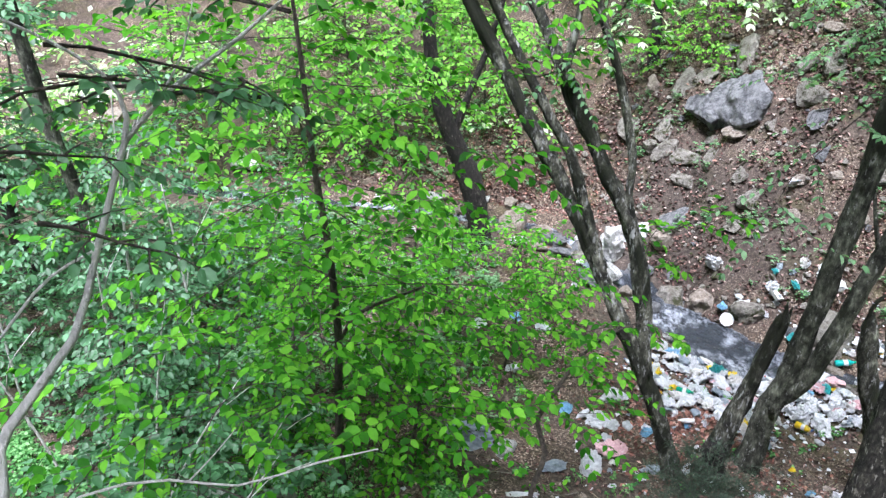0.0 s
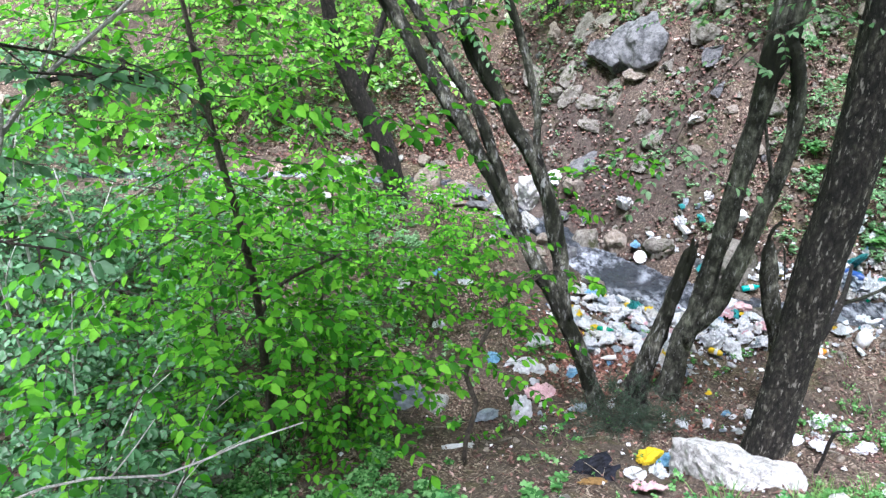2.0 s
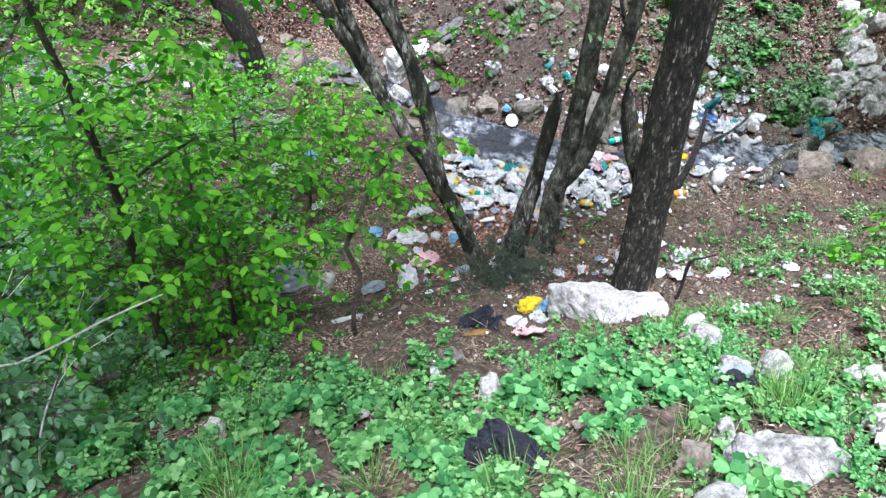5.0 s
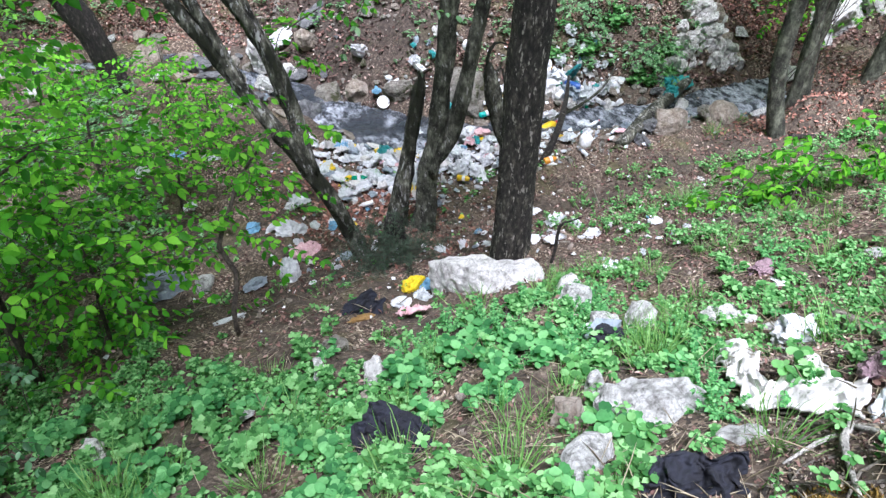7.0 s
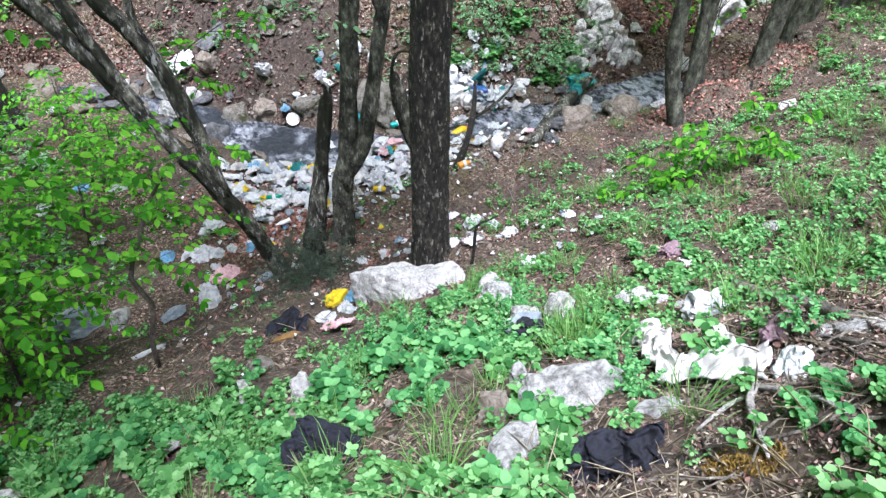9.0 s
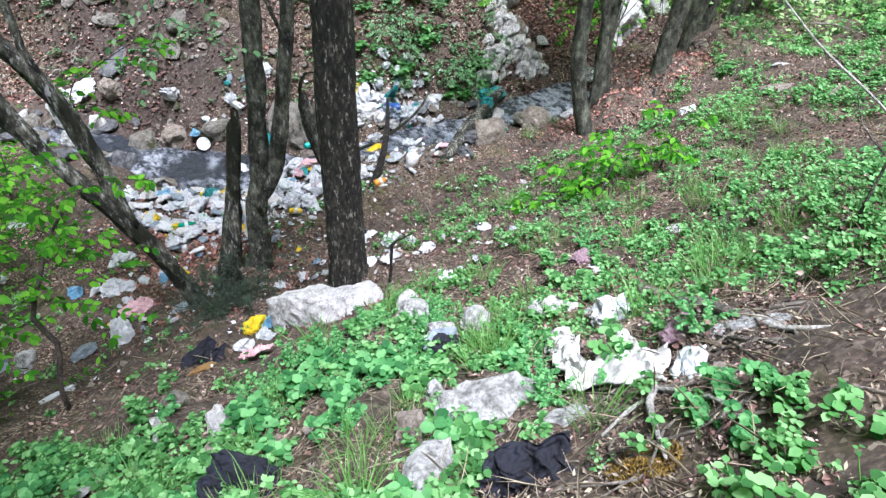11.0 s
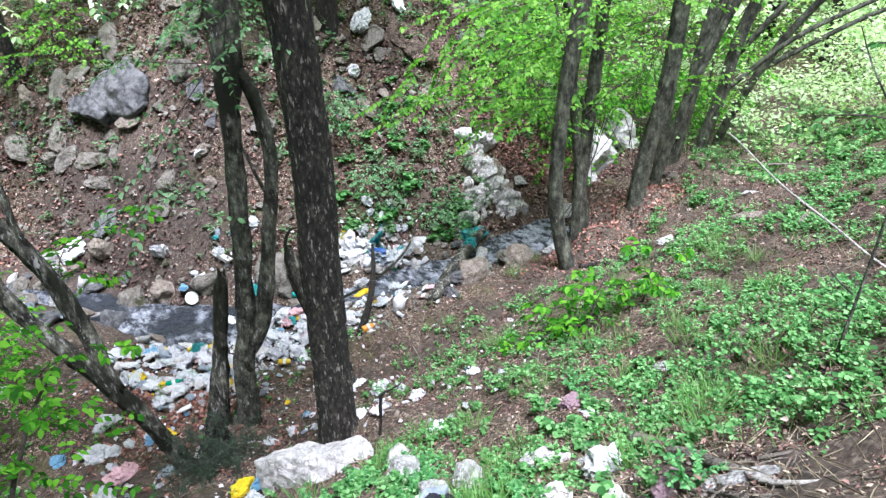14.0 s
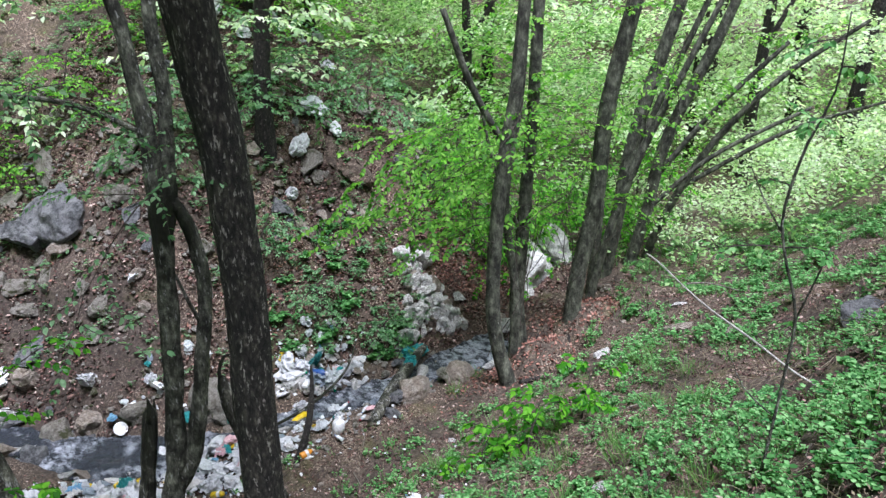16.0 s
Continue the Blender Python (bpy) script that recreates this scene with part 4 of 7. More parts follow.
sapling("young tree with dense bright green leaves", [(-0.88, 5.5, 1.75, 0.042), (-0.86, 5.4, 2.8, 0.038), (-0.80, 5.2, 3.65, 0.033), (-0.80, 5.0, 4.5, 0.028), (-0.86, 4.9, 5.25, 0.022), (-0.92, 4.9, 6.2, 0.014), (-1.0, 4.9, 7.0, 0.006)], 58, LEAF_SAPLING, 0.088, 101, reach=1.95, low=0.15, gap=0.78, droop=0.12, up=0.12,
        forks=[[(-0.80, 5.2, 3.6, 0.018), (-0.6, 5.1, 3.95, 0.016), (-0.1, 4.9, 4.3, 0.01)]])
for k, (x, y, h, reach, n) in enumerate([(-0.25, 5.7, 1.4, 1.0, 15), (0.9, 8.2, 0.9, 0.8, 10), (-0.5, 7.6, 1.7, 1.1, 18), (-1.6, 6.8, 1.6, 1.1, 20), (0.1, 9.3, 1.4, 1.1, 16), (-1.9, 9.3, 2.0, 1.3, 20), (1.6, 9.6, 0.9, 0.8, 12), (1.3, 11.0, 1.0, 0.9, 12), (-0.4, 11.2, 1.2, 1.1, 14)]):
    z = ground_z(x, y)
    sapling("bushy young tree with bright green leaves", [(x, y, z - 0.1, 0.022), (x + 0.05, y, z + h * 0.4, 0.018), (x + 0.1, y - 0.05, z + h * 0.75, 0.013), (x + 0.1, y - 0.1, z + h, 0.006)], n, LEAF_SAPLING, 0.09, 110 + k, reach=reach, low=0.08, gap=0.74, droop=0.15, up=0.15)
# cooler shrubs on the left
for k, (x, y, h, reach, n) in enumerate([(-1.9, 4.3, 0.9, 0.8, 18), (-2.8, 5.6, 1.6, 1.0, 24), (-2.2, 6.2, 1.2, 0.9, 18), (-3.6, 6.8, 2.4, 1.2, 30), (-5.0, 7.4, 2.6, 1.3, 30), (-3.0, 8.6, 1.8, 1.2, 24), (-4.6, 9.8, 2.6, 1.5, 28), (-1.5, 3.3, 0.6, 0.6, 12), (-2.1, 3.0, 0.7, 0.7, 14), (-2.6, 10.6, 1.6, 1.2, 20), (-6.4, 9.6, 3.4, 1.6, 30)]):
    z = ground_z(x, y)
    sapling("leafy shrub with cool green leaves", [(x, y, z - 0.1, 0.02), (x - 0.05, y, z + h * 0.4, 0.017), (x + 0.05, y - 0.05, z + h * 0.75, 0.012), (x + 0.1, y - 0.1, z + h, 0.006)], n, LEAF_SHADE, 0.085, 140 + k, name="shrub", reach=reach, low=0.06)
# yellow-green thicket beyond the upper water
for k, (x, y, h, reach, n) in enumerate([(-0.9, 15.6, 2.4, 1.6, 26), (1.0, 16.2, 2.2, 1.5, 24), (-3.0, 15.8, 2.8, 1.8, 26), (-5.5, 15.5, 3.2, 1.9, 26), (0.2, 17.8, 2.4, 1.8, 24), (-2.2, 18.0, 3.0, 2.0, 26), (-8.0, 14.0, 3.4, 2.0, 26)]):
    z = ground_z(x, y)
    sapling("sunlit yellow-green bush on the far bank", [(x, y, z - 0.1, 0.035), (x - 0.05, y, z + h * 0.4, 0.028), (x + 0.05, y - 0.05, z + h * 0.75, 0.018), (x + 0.1, y - 0.1, z + h, 0.008)], n, LEAF_CROWN, 0.13, 170 + k, name="bush", reach=reach, low=0.06, gap=0.75)
# shrubs on the far bank
for k, (x, y, h, reach, n) in enumerate([(8.0, 9.5, 0.4, 0.6, 12), (8.7, 8.6, 0.35, 0.6, 12), (7.6, 10.2, 0.6, 0.7, 12), (9.0, 11.6, 1.2, 1.1, 20), (7.0, 12.0, 1.4, 1.1, 18), (11.2, 11.2, 1.5, 1.2, 20), (12.2, 9.8, 2.2, 1.5, 26), (14.0, 10.6, 2.6, 1.7, 26), (5.0, 14.8, 1.0, 1.0, 16), (6.4, 14.2, 1.2, 1.0, 16), (8.2, 13.6, 1.6, 1.3, 20), (10.8, 13.2, 2.2, 1.6, 24)]):
    z = ground_z(x, y)
    sapling("green shrub on the leaf-strewn far bank", [(x, y, z - 0.1, 0.03), (x - 0.05, y, z + h * 0.4, 0.022), (x + 0.05, y - 0.05, z + h * 0.75, 0.014), (x + 0.1, y - 0.1, z + h, 0.006)], n, LEAF_PALE if k < 6 else LEAF_CROWN, 0.065 if k < 3 else 0.09, 190 + k, name="shrub", reach=reach, low=0.06, gap=0.7)
# undergrowth behind the clump
for k, (x, y, h, reach, n) in enumerate([(12.4, 8.6, 1.3, 1.1, 20), (13.7, 8.3, 1.5, 1.2, 22), (15.2, 8.6, 1.7, 1.4, 22), (14.6, 7.3, 1.1, 1.0, 18), (16.6, 7.8, 1.8, 1.5, 22), (11.8, 9.7, 1.4, 1.1, 18)]):
    z = ground_z(x, y)
    sapling("dense green bush behind the clump of trees", [(x, y, z - 0.1, 0.03), (x - 0.05, y, z + h * 0.4, 0.022), (x + 0.05, y - 0.05, z + h * 0.75, 0.014), (x + 0.1, y - 0.1, z + h, 0.006)], n, LEAF_SAPLING, 0.10, 330 + k, name="bush", reach=reach, low=0.06, gap=0.72)
# bare pale branch close to the camera
tree("bare pale branch with a few bluish leaves", (-1.25, 1.45, 5.0),
     [(-1.20, 1.45, 4.9, 0.0187), (-1.242, 1.647, 5.417, 0.0172), (-1.25, 1.749, 5.538, 0.0164), (-1.12, 1.964, 5.716, 0.0133), (-1.073, 2.115, 5.934, 0.0117), (-1.021, 2.237, 6.154, 0.0109), (-0.985, 2.308, 6.317, 0.0094), (-1.044, 2.318, 6.456, 0.0062), (-1.20, 2.268, 6.581, 0.0047), (-1.40, 2.2, 6.70, 0.0031)],
     [[(-1.0, 2.28, 6.24, 0.0094), (-0.863, 2.376, 6.392, 0.0086), (-0.656, 2.473, 6.537, 0.0070), (-0.512, 2.526, 6.655, 0.0055), (-0.3, 2.6, 6.8, 0.0031)],
      [(-0.9, 2.35, 6.36, 0.0047), (-0.82, 2.42, 6.50, 0.0039), (-0.78, 2.46, 6.66, 0.0023)],
      [(-1.34, 1.85, 5.70, 0.0047), (-1.223, 1.99, 5.859, 0.0055), (-1.144, 2.068, 5.917, 0.0055), (-1.02, 2.16, 5.965, 0.0031)],
      [(-1.22, 1.56, 5.20, 0.0055), (-1.099, 1.757, 5.269, 0.0047), (-0.858, 1.863, 5.244, 0.0047), (-0.651, 1.896, 5.192, 0.0039), (-0.401, 1.985, 5.214, 0.0039), (-0.193, 2.035, 5.236, 0.0023)],
      [(-0.80, 1.87, 5.23, 0.0031), (-0.72, 1.93, 5.30, 0.0023), (-0.66, 1.98, 5.36, 0.0016)]],
     BARK_PALE, category="branch", name="bare_branch", seed=31, sides=9, flare=0, gnarl=0.05,
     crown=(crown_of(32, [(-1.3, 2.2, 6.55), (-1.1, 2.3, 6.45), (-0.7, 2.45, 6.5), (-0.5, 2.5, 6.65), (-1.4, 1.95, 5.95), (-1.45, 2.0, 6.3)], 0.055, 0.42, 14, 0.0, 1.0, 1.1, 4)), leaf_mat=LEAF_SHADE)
for k, (x, y, h, lx, ly, r) in enumerate([(-2.35, 6.4, 2.9, -0.1, -0.2, 0.016), (-3.1, 6.0, 2.6, 0.2, -0.3, 0.013), (-1.5, 4.2, 1.2, 0.5, 0.1, 0.009), (-1.9, 3.6, 1.4, 0.7, 0.2, 0.008), (-2.4, 5.0, 2.0, 0.4, -0.2, 0.010), (-3.4, 7.2, 3.6, 0.3, -0.2, 0.018), (-2.9, 4.6, 1.8, -0.5, -0.2, 0.012), (-1.3, 3.0, 0.8, 0.45, 0.2, 0.007), (-4.2, 6.2, 3.2, 0.2, -0.3, 0.014)]):
    z = ground_z(x, y)
    sapling("thin bare grey stem in the thicket", [(x, y, z - 0.1, r), (x + lx * 0.25, y + ly * 0.3, z + h * 0.35, r * 0.9), (x + lx * 0.6, y + ly * 0.6, z + h * 0.7, r * 0.7), (x + lx, y + ly, z + h, r * 0.3)], 4, LEAF_SHADE, 0.07, 215 + k, BARK_PALE, low=0.45, reach=0.6, gap=1.2, sprays=4,
            forks=[[(x + lx * 0.5, y + ly * 0.5, z + h * 0.6, r * 0.5), (x + lx * 0.5 + 0.15, y + ly, z + h * 0.78, r * 0.4), (x + lx * 0.5 + 0.4, y + ly, z + h * 0.95, r * 0.2)]])
# thin crooked stem in front of the leaning clump
sapling("thin crooked dark stem with sparse leaves", [(0.83, 4.9, 2.05, 0.020), (0.85, 4.95, 2.27, 0.023), (0.976, 5.158, 2.521, 0.025), (0.907, 5.335, 2.719, 0.024), (1.084, 5.482, 2.952, 0.022), (1.308, 5.624, 3.222, 0.017), (1.576, 5.688, 3.425, 0.010), (1.9, 5.75, 3.55, 0.004)], 6, LEAF_SAPLING, 0.095, 33, low=0.55, reach=0.5, gap=0.8, sprays=4)
# saplings on the right-hand slope
sapling("thin grey sapling with few leaves", [(4.24, 0.68, 4.3, 0.010), (4.25, 0.67, 4.57, 0.009), (4.26, 0.62, 5.19, 0.0085), (4.27, 0.60, 5.58, 0.008), (4.25, 0.66, 5.82, 0.0075), (4.24, 0.71, 6.05, 0.007), (4.24, 0.69, 6.25, 0.008), (4.25, 0.64, 6.47, 0.007), (4.28, 0.56, 6.71, 0.005), (4.28, 0.54, 7.05, 0.003)], 7, LEAF_HERB, 0.045, 34, BARK_GREY, low=0.4, reach=0.34, gap=1.4, sprays=4,
        forks=[[(4.27, 0.60, 5.56, 0.006), (4.28, 0.54, 5.77, 0.005), (4.30, 0.49, 5.96, 0.003)], [(4.24, 0.71, 6.02, 0.005), (4.21, 0.80, 6.18, 0.004), (4.19, 0.87, 6.34, 0.002)], [(4.25, 0.66, 5.0, 0.005), (4.22, 0.80, 5.12, 0.004), (4.20, 0.88, 5.3, 0.002)]])
for k, (x, y, h) in enumerate([(6.1, 3.6, 0.55), (6.6, 3.9, 0.5), (5.9, 4.1, 0.4), (6.9, 3.4, 0.6)]):
    z = ground_z(x, y)
    sapling("low young tree with bright leaves", [(x, y, z - 0.05, 0.012), (x + 0.1, y, z + h * 0.5, 0.009), (x + 0.3, y, z + h, 0.004)], 7, LEAF_SAPLING, 0.10, 230 + k, low=0.2, reach=0.5, gap=0.8, sprays=3)
# trees beyond the clump and up the far bank
for k, (x, y, h, r, lx) in enumerate([(20.6, 6.8, 7, 0.16, 0.9), (24.3, 5.2, 7, 0.2, 1.2), (22.0, 9.0, 7, 0.14, 0.5), (26.5, 7.5, 8, 0.2, -0.4), (8.6, 11.3, 5.5, 0.16, 0.5), (10.2, 13.8, 5, 0.14, 0.4), (11.0, 14.5, 5, 0.12, -0.2), (12.2, 14.2, 5, 0.13, 0.1), (9.4, 14.6, 5, 0.10, 0.2), (18.0, 13.5, 7, 0.16, 0.3), (16.0, 12.5, 6, 0.13, -0.3), (30.0, 4.0, 8, 0.2, 0.5), (4.4, 15.6, 5, 0.10, -0.4), (28.0, 11.0, 8, 0.2, 0.2)]):
    z = ground_z(x, y)
    rng = np.random.default_rng(250 + k)
    trunk = [(x, y, z - 0.2, r * 1.2), (x + lx * 0.2, y, z + h * 0.25, r), (x + lx * 0.6, y - 0.1, z + h * 0.6, r * 0.8), (x + lx, y - 0.2, z + h, r * 0.3)]
    starts = [(x + lx * u, y, z + h * u) for u in (0.3, 0.45, 0.55, 0.65, 0.8, 0.95)]
    # the crown's pale colour has the distance haze painted in
    tree("dark trunk with leaves painted hazy pale further off", (x, y, z), trunk, [[(x + lx * 0.4, y, z + h * 0.45, r * 0.5), (x + lx * 0.4 + 0.7, y - 0.5, z + h * 0.65, r * 0.35), (x + lx * 0.4 + 1.3, y - 1.0, z + h * 0.85, r * 0.15)]], BARK_DARK, seed=260 + k, gnarl=0.12,
         crown=(crown_of(280 + k, starts, 0.15, 2.0, 26, 0.0, 1.0, 0.85, 6)), leaf_mat=LEAF_HAZED, group="trees further off")


def far_woods():
    """The leafy distance down the valley and on the slopes: loose level tiers of leaves with gaps between."""
    rng = np.random.default_rng(77)
    fol = Foliage(CARD_V, CARD_F)

    def tiers(count, xr, yr, top, leaves, size, wide, thick=0.10, low=0.0):
        for _ in range(count):
            x, y = rng.uniform(*xr), rng.uniform(*yr)
            c = np.array((x, y, min(13.0, ground_z(x, y)) + low + (top - low) * rng.random() ** 1.2))
            w = wide * rng.uniform(0.5, 1.3)
            lean = rng.normal(0, 0.16, 2)
            flat = rng.normal(0, 1, (leaves, 2)) * np.array((w, w * 0.7))
            th = rng.uniform(0, 3.14)
            turn = np.array(((math.cos(th), -math.sin(th)), (math.sin(th), math.cos(th))))
            flat = flat @ turn
            for (px, py), pz, v in zip(flat, rng.normal(0, thick, leaves), rng.normal(0, 1, (leaves, 3)) * np.array((1, 1, 0.35))):
                fol.add(c + np.array((px, py, pz + px * lean[0] + py * lean[1] - 0.06 * (px * px + py * py) / (w + 0.1))), v, size * rng.uniform(0.6, 1.3), rng, 0.15)

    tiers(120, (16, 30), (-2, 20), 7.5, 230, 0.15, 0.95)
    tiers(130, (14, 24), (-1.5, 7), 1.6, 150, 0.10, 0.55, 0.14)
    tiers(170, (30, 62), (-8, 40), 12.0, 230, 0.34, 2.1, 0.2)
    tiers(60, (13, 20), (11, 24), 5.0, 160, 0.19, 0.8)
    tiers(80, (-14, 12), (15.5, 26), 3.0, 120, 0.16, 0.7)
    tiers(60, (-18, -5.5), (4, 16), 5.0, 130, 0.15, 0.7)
    deep = Foliage(CARD_V, CARD_F)
    fol, bright = deep, fol
    tiers(90, (13, 22), (8.5, 17), 5.0, 180, 0.13, 0.75)
    tiers(230, (13, 34), (-6, 20), 0.6, 120, 0.12, 0.7, 0.12)
    tiers(90, (24, 45), (-8, 24), 1.0, 170, 0.22, 1.5, 0.2)
    tagged(new("far_undergrowth", deep.mesh("far_undergrowth", LEAF_MID)), "green bushes and herbs on the far slopes", "undergrowth", kind="stuff")
    fol = bright
    # distance haze comes from the pale leaf colour, not from the air
    ob = new("far_woods", fol.mesh("far_woods", LEAF_HAZED))
    tagged(ob, "far spring woods with painted haze in their leaves", "woods", kind="stuff")


far_woods()


# ---- rocks ----
ROCKS = {}


def hull_rock(label, corners, material, seed, name="rock", fine=0.05, rough=0.03, group="", category="rock", crisp=0.5, parent=None):
    """An angular stone: the hull of its corners, broken into small uneven facets."""
    c = sum((Vector(p) for p in corners), Vector()) / len(corners)
    bm = bmesh.new()
    for p in corners:
        bm.verts.new(Vector(p) - c)
    hull = bmesh.ops.convex_hull(bm, input=bm.verts[:])
    bmesh.ops.delete(bm, geom=list({v for v in hull["geom_interior"] + hull["geom_unused"] if isinstance(v, bmesh.types.BMVert)}), context="VERTS")
    for _ in range(7):
        bmesh.ops.triangulate(bm, faces=bm.faces[:])
        long = [e for e in bm.edges if e.calc_length() > fine * 1.5]
        if not long or len(bm.faces) > 16000:
            break
        bmesh.ops.subdivide_edges(bm, edges=long, cuts=1)
    bmesh.ops.triangulate(bm, faces=bm.faces[:])
    bmesh.ops.smooth_vert(bm, verts=bm.verts[:], factor=crisp, use_axis_x=True, use_axis_y=True, use_axis_z=True)
    bm.normal_update()
    for v in bm.verts:
        q = v.co * (0.22 / rough) * 0.28 + Vector((seed * 3.7, seed, 0))
        v.co += v.normal * rough * (1.3 * noise.noise(q) - 1.5 * abs(noise.noise(q * 2.1)) + 0.9 * noise.noise(q * 4.4) + 0.5 * noise.noise(q * 9))
    me = bpy.data.meshes.new(name)
    bm.to_mesh(me)
    bm.free()
    me.materials.append(material)
    if parent:
        piece = part(name, me, parent)
        piece.location = c - parent.matrix_basis.translation
        return piece
    return thing(name, label, category, me, tuple(c), group=group)


def block(label, x, y, wide, deep, high, turn, material, seed, lean=(0, 0), sink=0.08, name="rock", rough=0.022, follow=0.7, fine=0.03, crisp=0.35, parent=None):
    """A broken block on the ground: a jittered box, narrower at the top."""
    rng = np.random.default_rng(seed)
    tx, ty = tilt_at(x, y)
    m = pose(*on_ground(x, y), tx * follow, ty * follow, 0) @ pose(0, 0, 0, lean[0], lean[1], turn)
    pts = []
    for z, k in ((-sink, 1.05), (high * 0.55, 1.0), (high, 0.68)):
        for i in range(6):
            th = math.pi * i / 3 + rng.uniform(-0.35, 0.35)
            pts.append(m @ Vector((0.5 * wide * k * rng.uniform(0.8, 1.1) * math.cos(th), 0.5 * deep * k * rng.uniform(0.8, 1.1) * math.sin(th), z + (high * rng.uniform(-0.22, 0.15) if z > 0 else 0))))
    return hull_rock(label, pts, material, seed, name, fine, rough, crisp=crisp, parent=parent)


def rock(label, x, y, size, material, seed=1, scale=(1, 1, 1), turn=0.0, sink=0.25, name="rock", flat=0.7, lean=(0, 0), facets=9, group="", detail=3, follow=0.6):
    key = (material.name, seed, flat, facets, detail)
    if key not in ROCKS:
        ROCKS[key] = rock_mesh("rock", material, seed, flat, facets, detail)
    ob = new(name, ROCKS[key])
    tx, ty = tilt_at(x, y)
    m = pose(*on_ground(x, y), tx * follow, ty * follow, 0) @ pose(0, 0, 0, lean[0], lean[1], turn) @ Matrix.Diagonal((0.8 * size * scale[0], 0.8 * size * scale[1], 0.8 * size * scale[2], 1))
    ob.matrix_basis = m @ Matrix.Translation((0, 0, -sink * flat))
    return tagged(ob, label, "rock", group)


out = Vector((-0.28, -0.62, 0.55))
FACE = [Vector(p) for p in ((4.68, 13.95, 3.28), (5.06, 13.42, 3.02), (5.30, 12.84, 3.08), (5.62, 12.62, 3.30), (5.80, 12.70, 3.66), (5.78, 13.35, 4.02), (5.36, 14.02, 3.80))]
mid_ = Vector((5.24, 13.4, 3.5))
hull_rock("big grey boulder set in the far bank", [mid_ + (p - mid_) * 0.86 + out * k for p, k in zip(FACE, (0.15, 0.34, 0.30, 0.26, 0.30, 0.42, 0.30))] + [p - out * 0.7 for p in FACE] + [mid_ + out * 0.46 + Vector((0.18, -0.1, 0.1))], STONE_GREY, 3, "boulder", 0.055, 0.06)
hull_rock("grey slab broken off the big boulder", [p + out * k for p, k in zip((Vector((4.60, 13.95, 3.22)), Vector((4.98, 13.40, 2.96)), Vector((5.16, 13.42, 3.10)), Vector((5.0, 13.75, 3.42)), Vector((4.72, 14.0, 3.42))), (0.22, 0.44, 0.42, 0.40, 0.28))] + [Vector((4.65, 13.98, 3.25)), Vector((5.1, 13.4, 2.95)), Vector((5.0, 13.8, 3.4))], STONE_GREY, 12, "boulder", 0.05, 0.05)
for x, y, s, sd in [(5.0, 14.35, 0.9, 5), (4.65, 14.3, 0.7, 6), (5.75, 14.1, 0.8, 7), (4.3, 14.0, 0.75, 8)]:
    rock("mossy ledge stone above the boulder", x, y, s, STONE_MOSSY, sd, (1.2, 0.7, 0.6), -20 + 9 * sd, 0.35, "rock", 0.7, follow=0.9)
for x, y, s, sd in [(4.62, 13.3, 0.75, 7), (4.95, 12.95, 0.6, 9), (4.3, 13.45, 0.7, 8), (4.05, 13.7, 0.6, 5), (4.5, 12.95, 0.5, 6)]:
    rock("mossy brown rock under the boulder", x, y, s, STONE_MOSSY, sd, (1, 0.7, 0.8), 23 * sd, 0.3, "rock", 0.8, follow=0.8)
for x, y, s, sd in [(6.2, 12.3, 0.7, 9), (6.5, 12.0, 0.5, 5), (6.75, 12.6, 0.6, 6)]:
    rock("yellow-green mossy stone in the bank", x, y, s, STONE_MOSSY, sd, (1, 0.8, 0.7), 31 * sd, 0.35, "rock", 0.8, follow=0.9)
rock("mossy yellow-green stone on the slope", 6.6, 12.6, 0.7, STONE_MOSSY, 9, (1, 0.8, 0.8), 60, 0.3, "rock", 0.8)
rock("pale upright stone on the far slope", 4.3, 14.9, 0.55, STONE_TAN, 11, (0.8, 0.6, 1.3), 30, 0.2)
rock("flat grey slab in the muddy bank", 4.35, 12.55, 1.0, STONE_GREY, 12, (1, 0.7, 0.35), 15, 0.3, "slab", 0.6)
hull_rock("white craggy rock at the foot of the dark trunk", [(2.60, 4.62, 1.8), (2.66, 4.42, 1.9), (2.86, 3.90, 2.2), (3.22, 3.52, 2.4), (3.52, 3.82, 2.2), (3.1, 4.6, 1.8), (2.64, 4.62, 2.36), (2.72, 4.40, 2.50), (2.86, 4.12, 2.56), (3.05, 3.92, 2.63), (3.31, 3.72, 2.66), (3.36, 3.98, 2.60), (2.95, 4.52, 2.42)], STONE_WHITE, 19, "boulder", 0.035, 0.026)
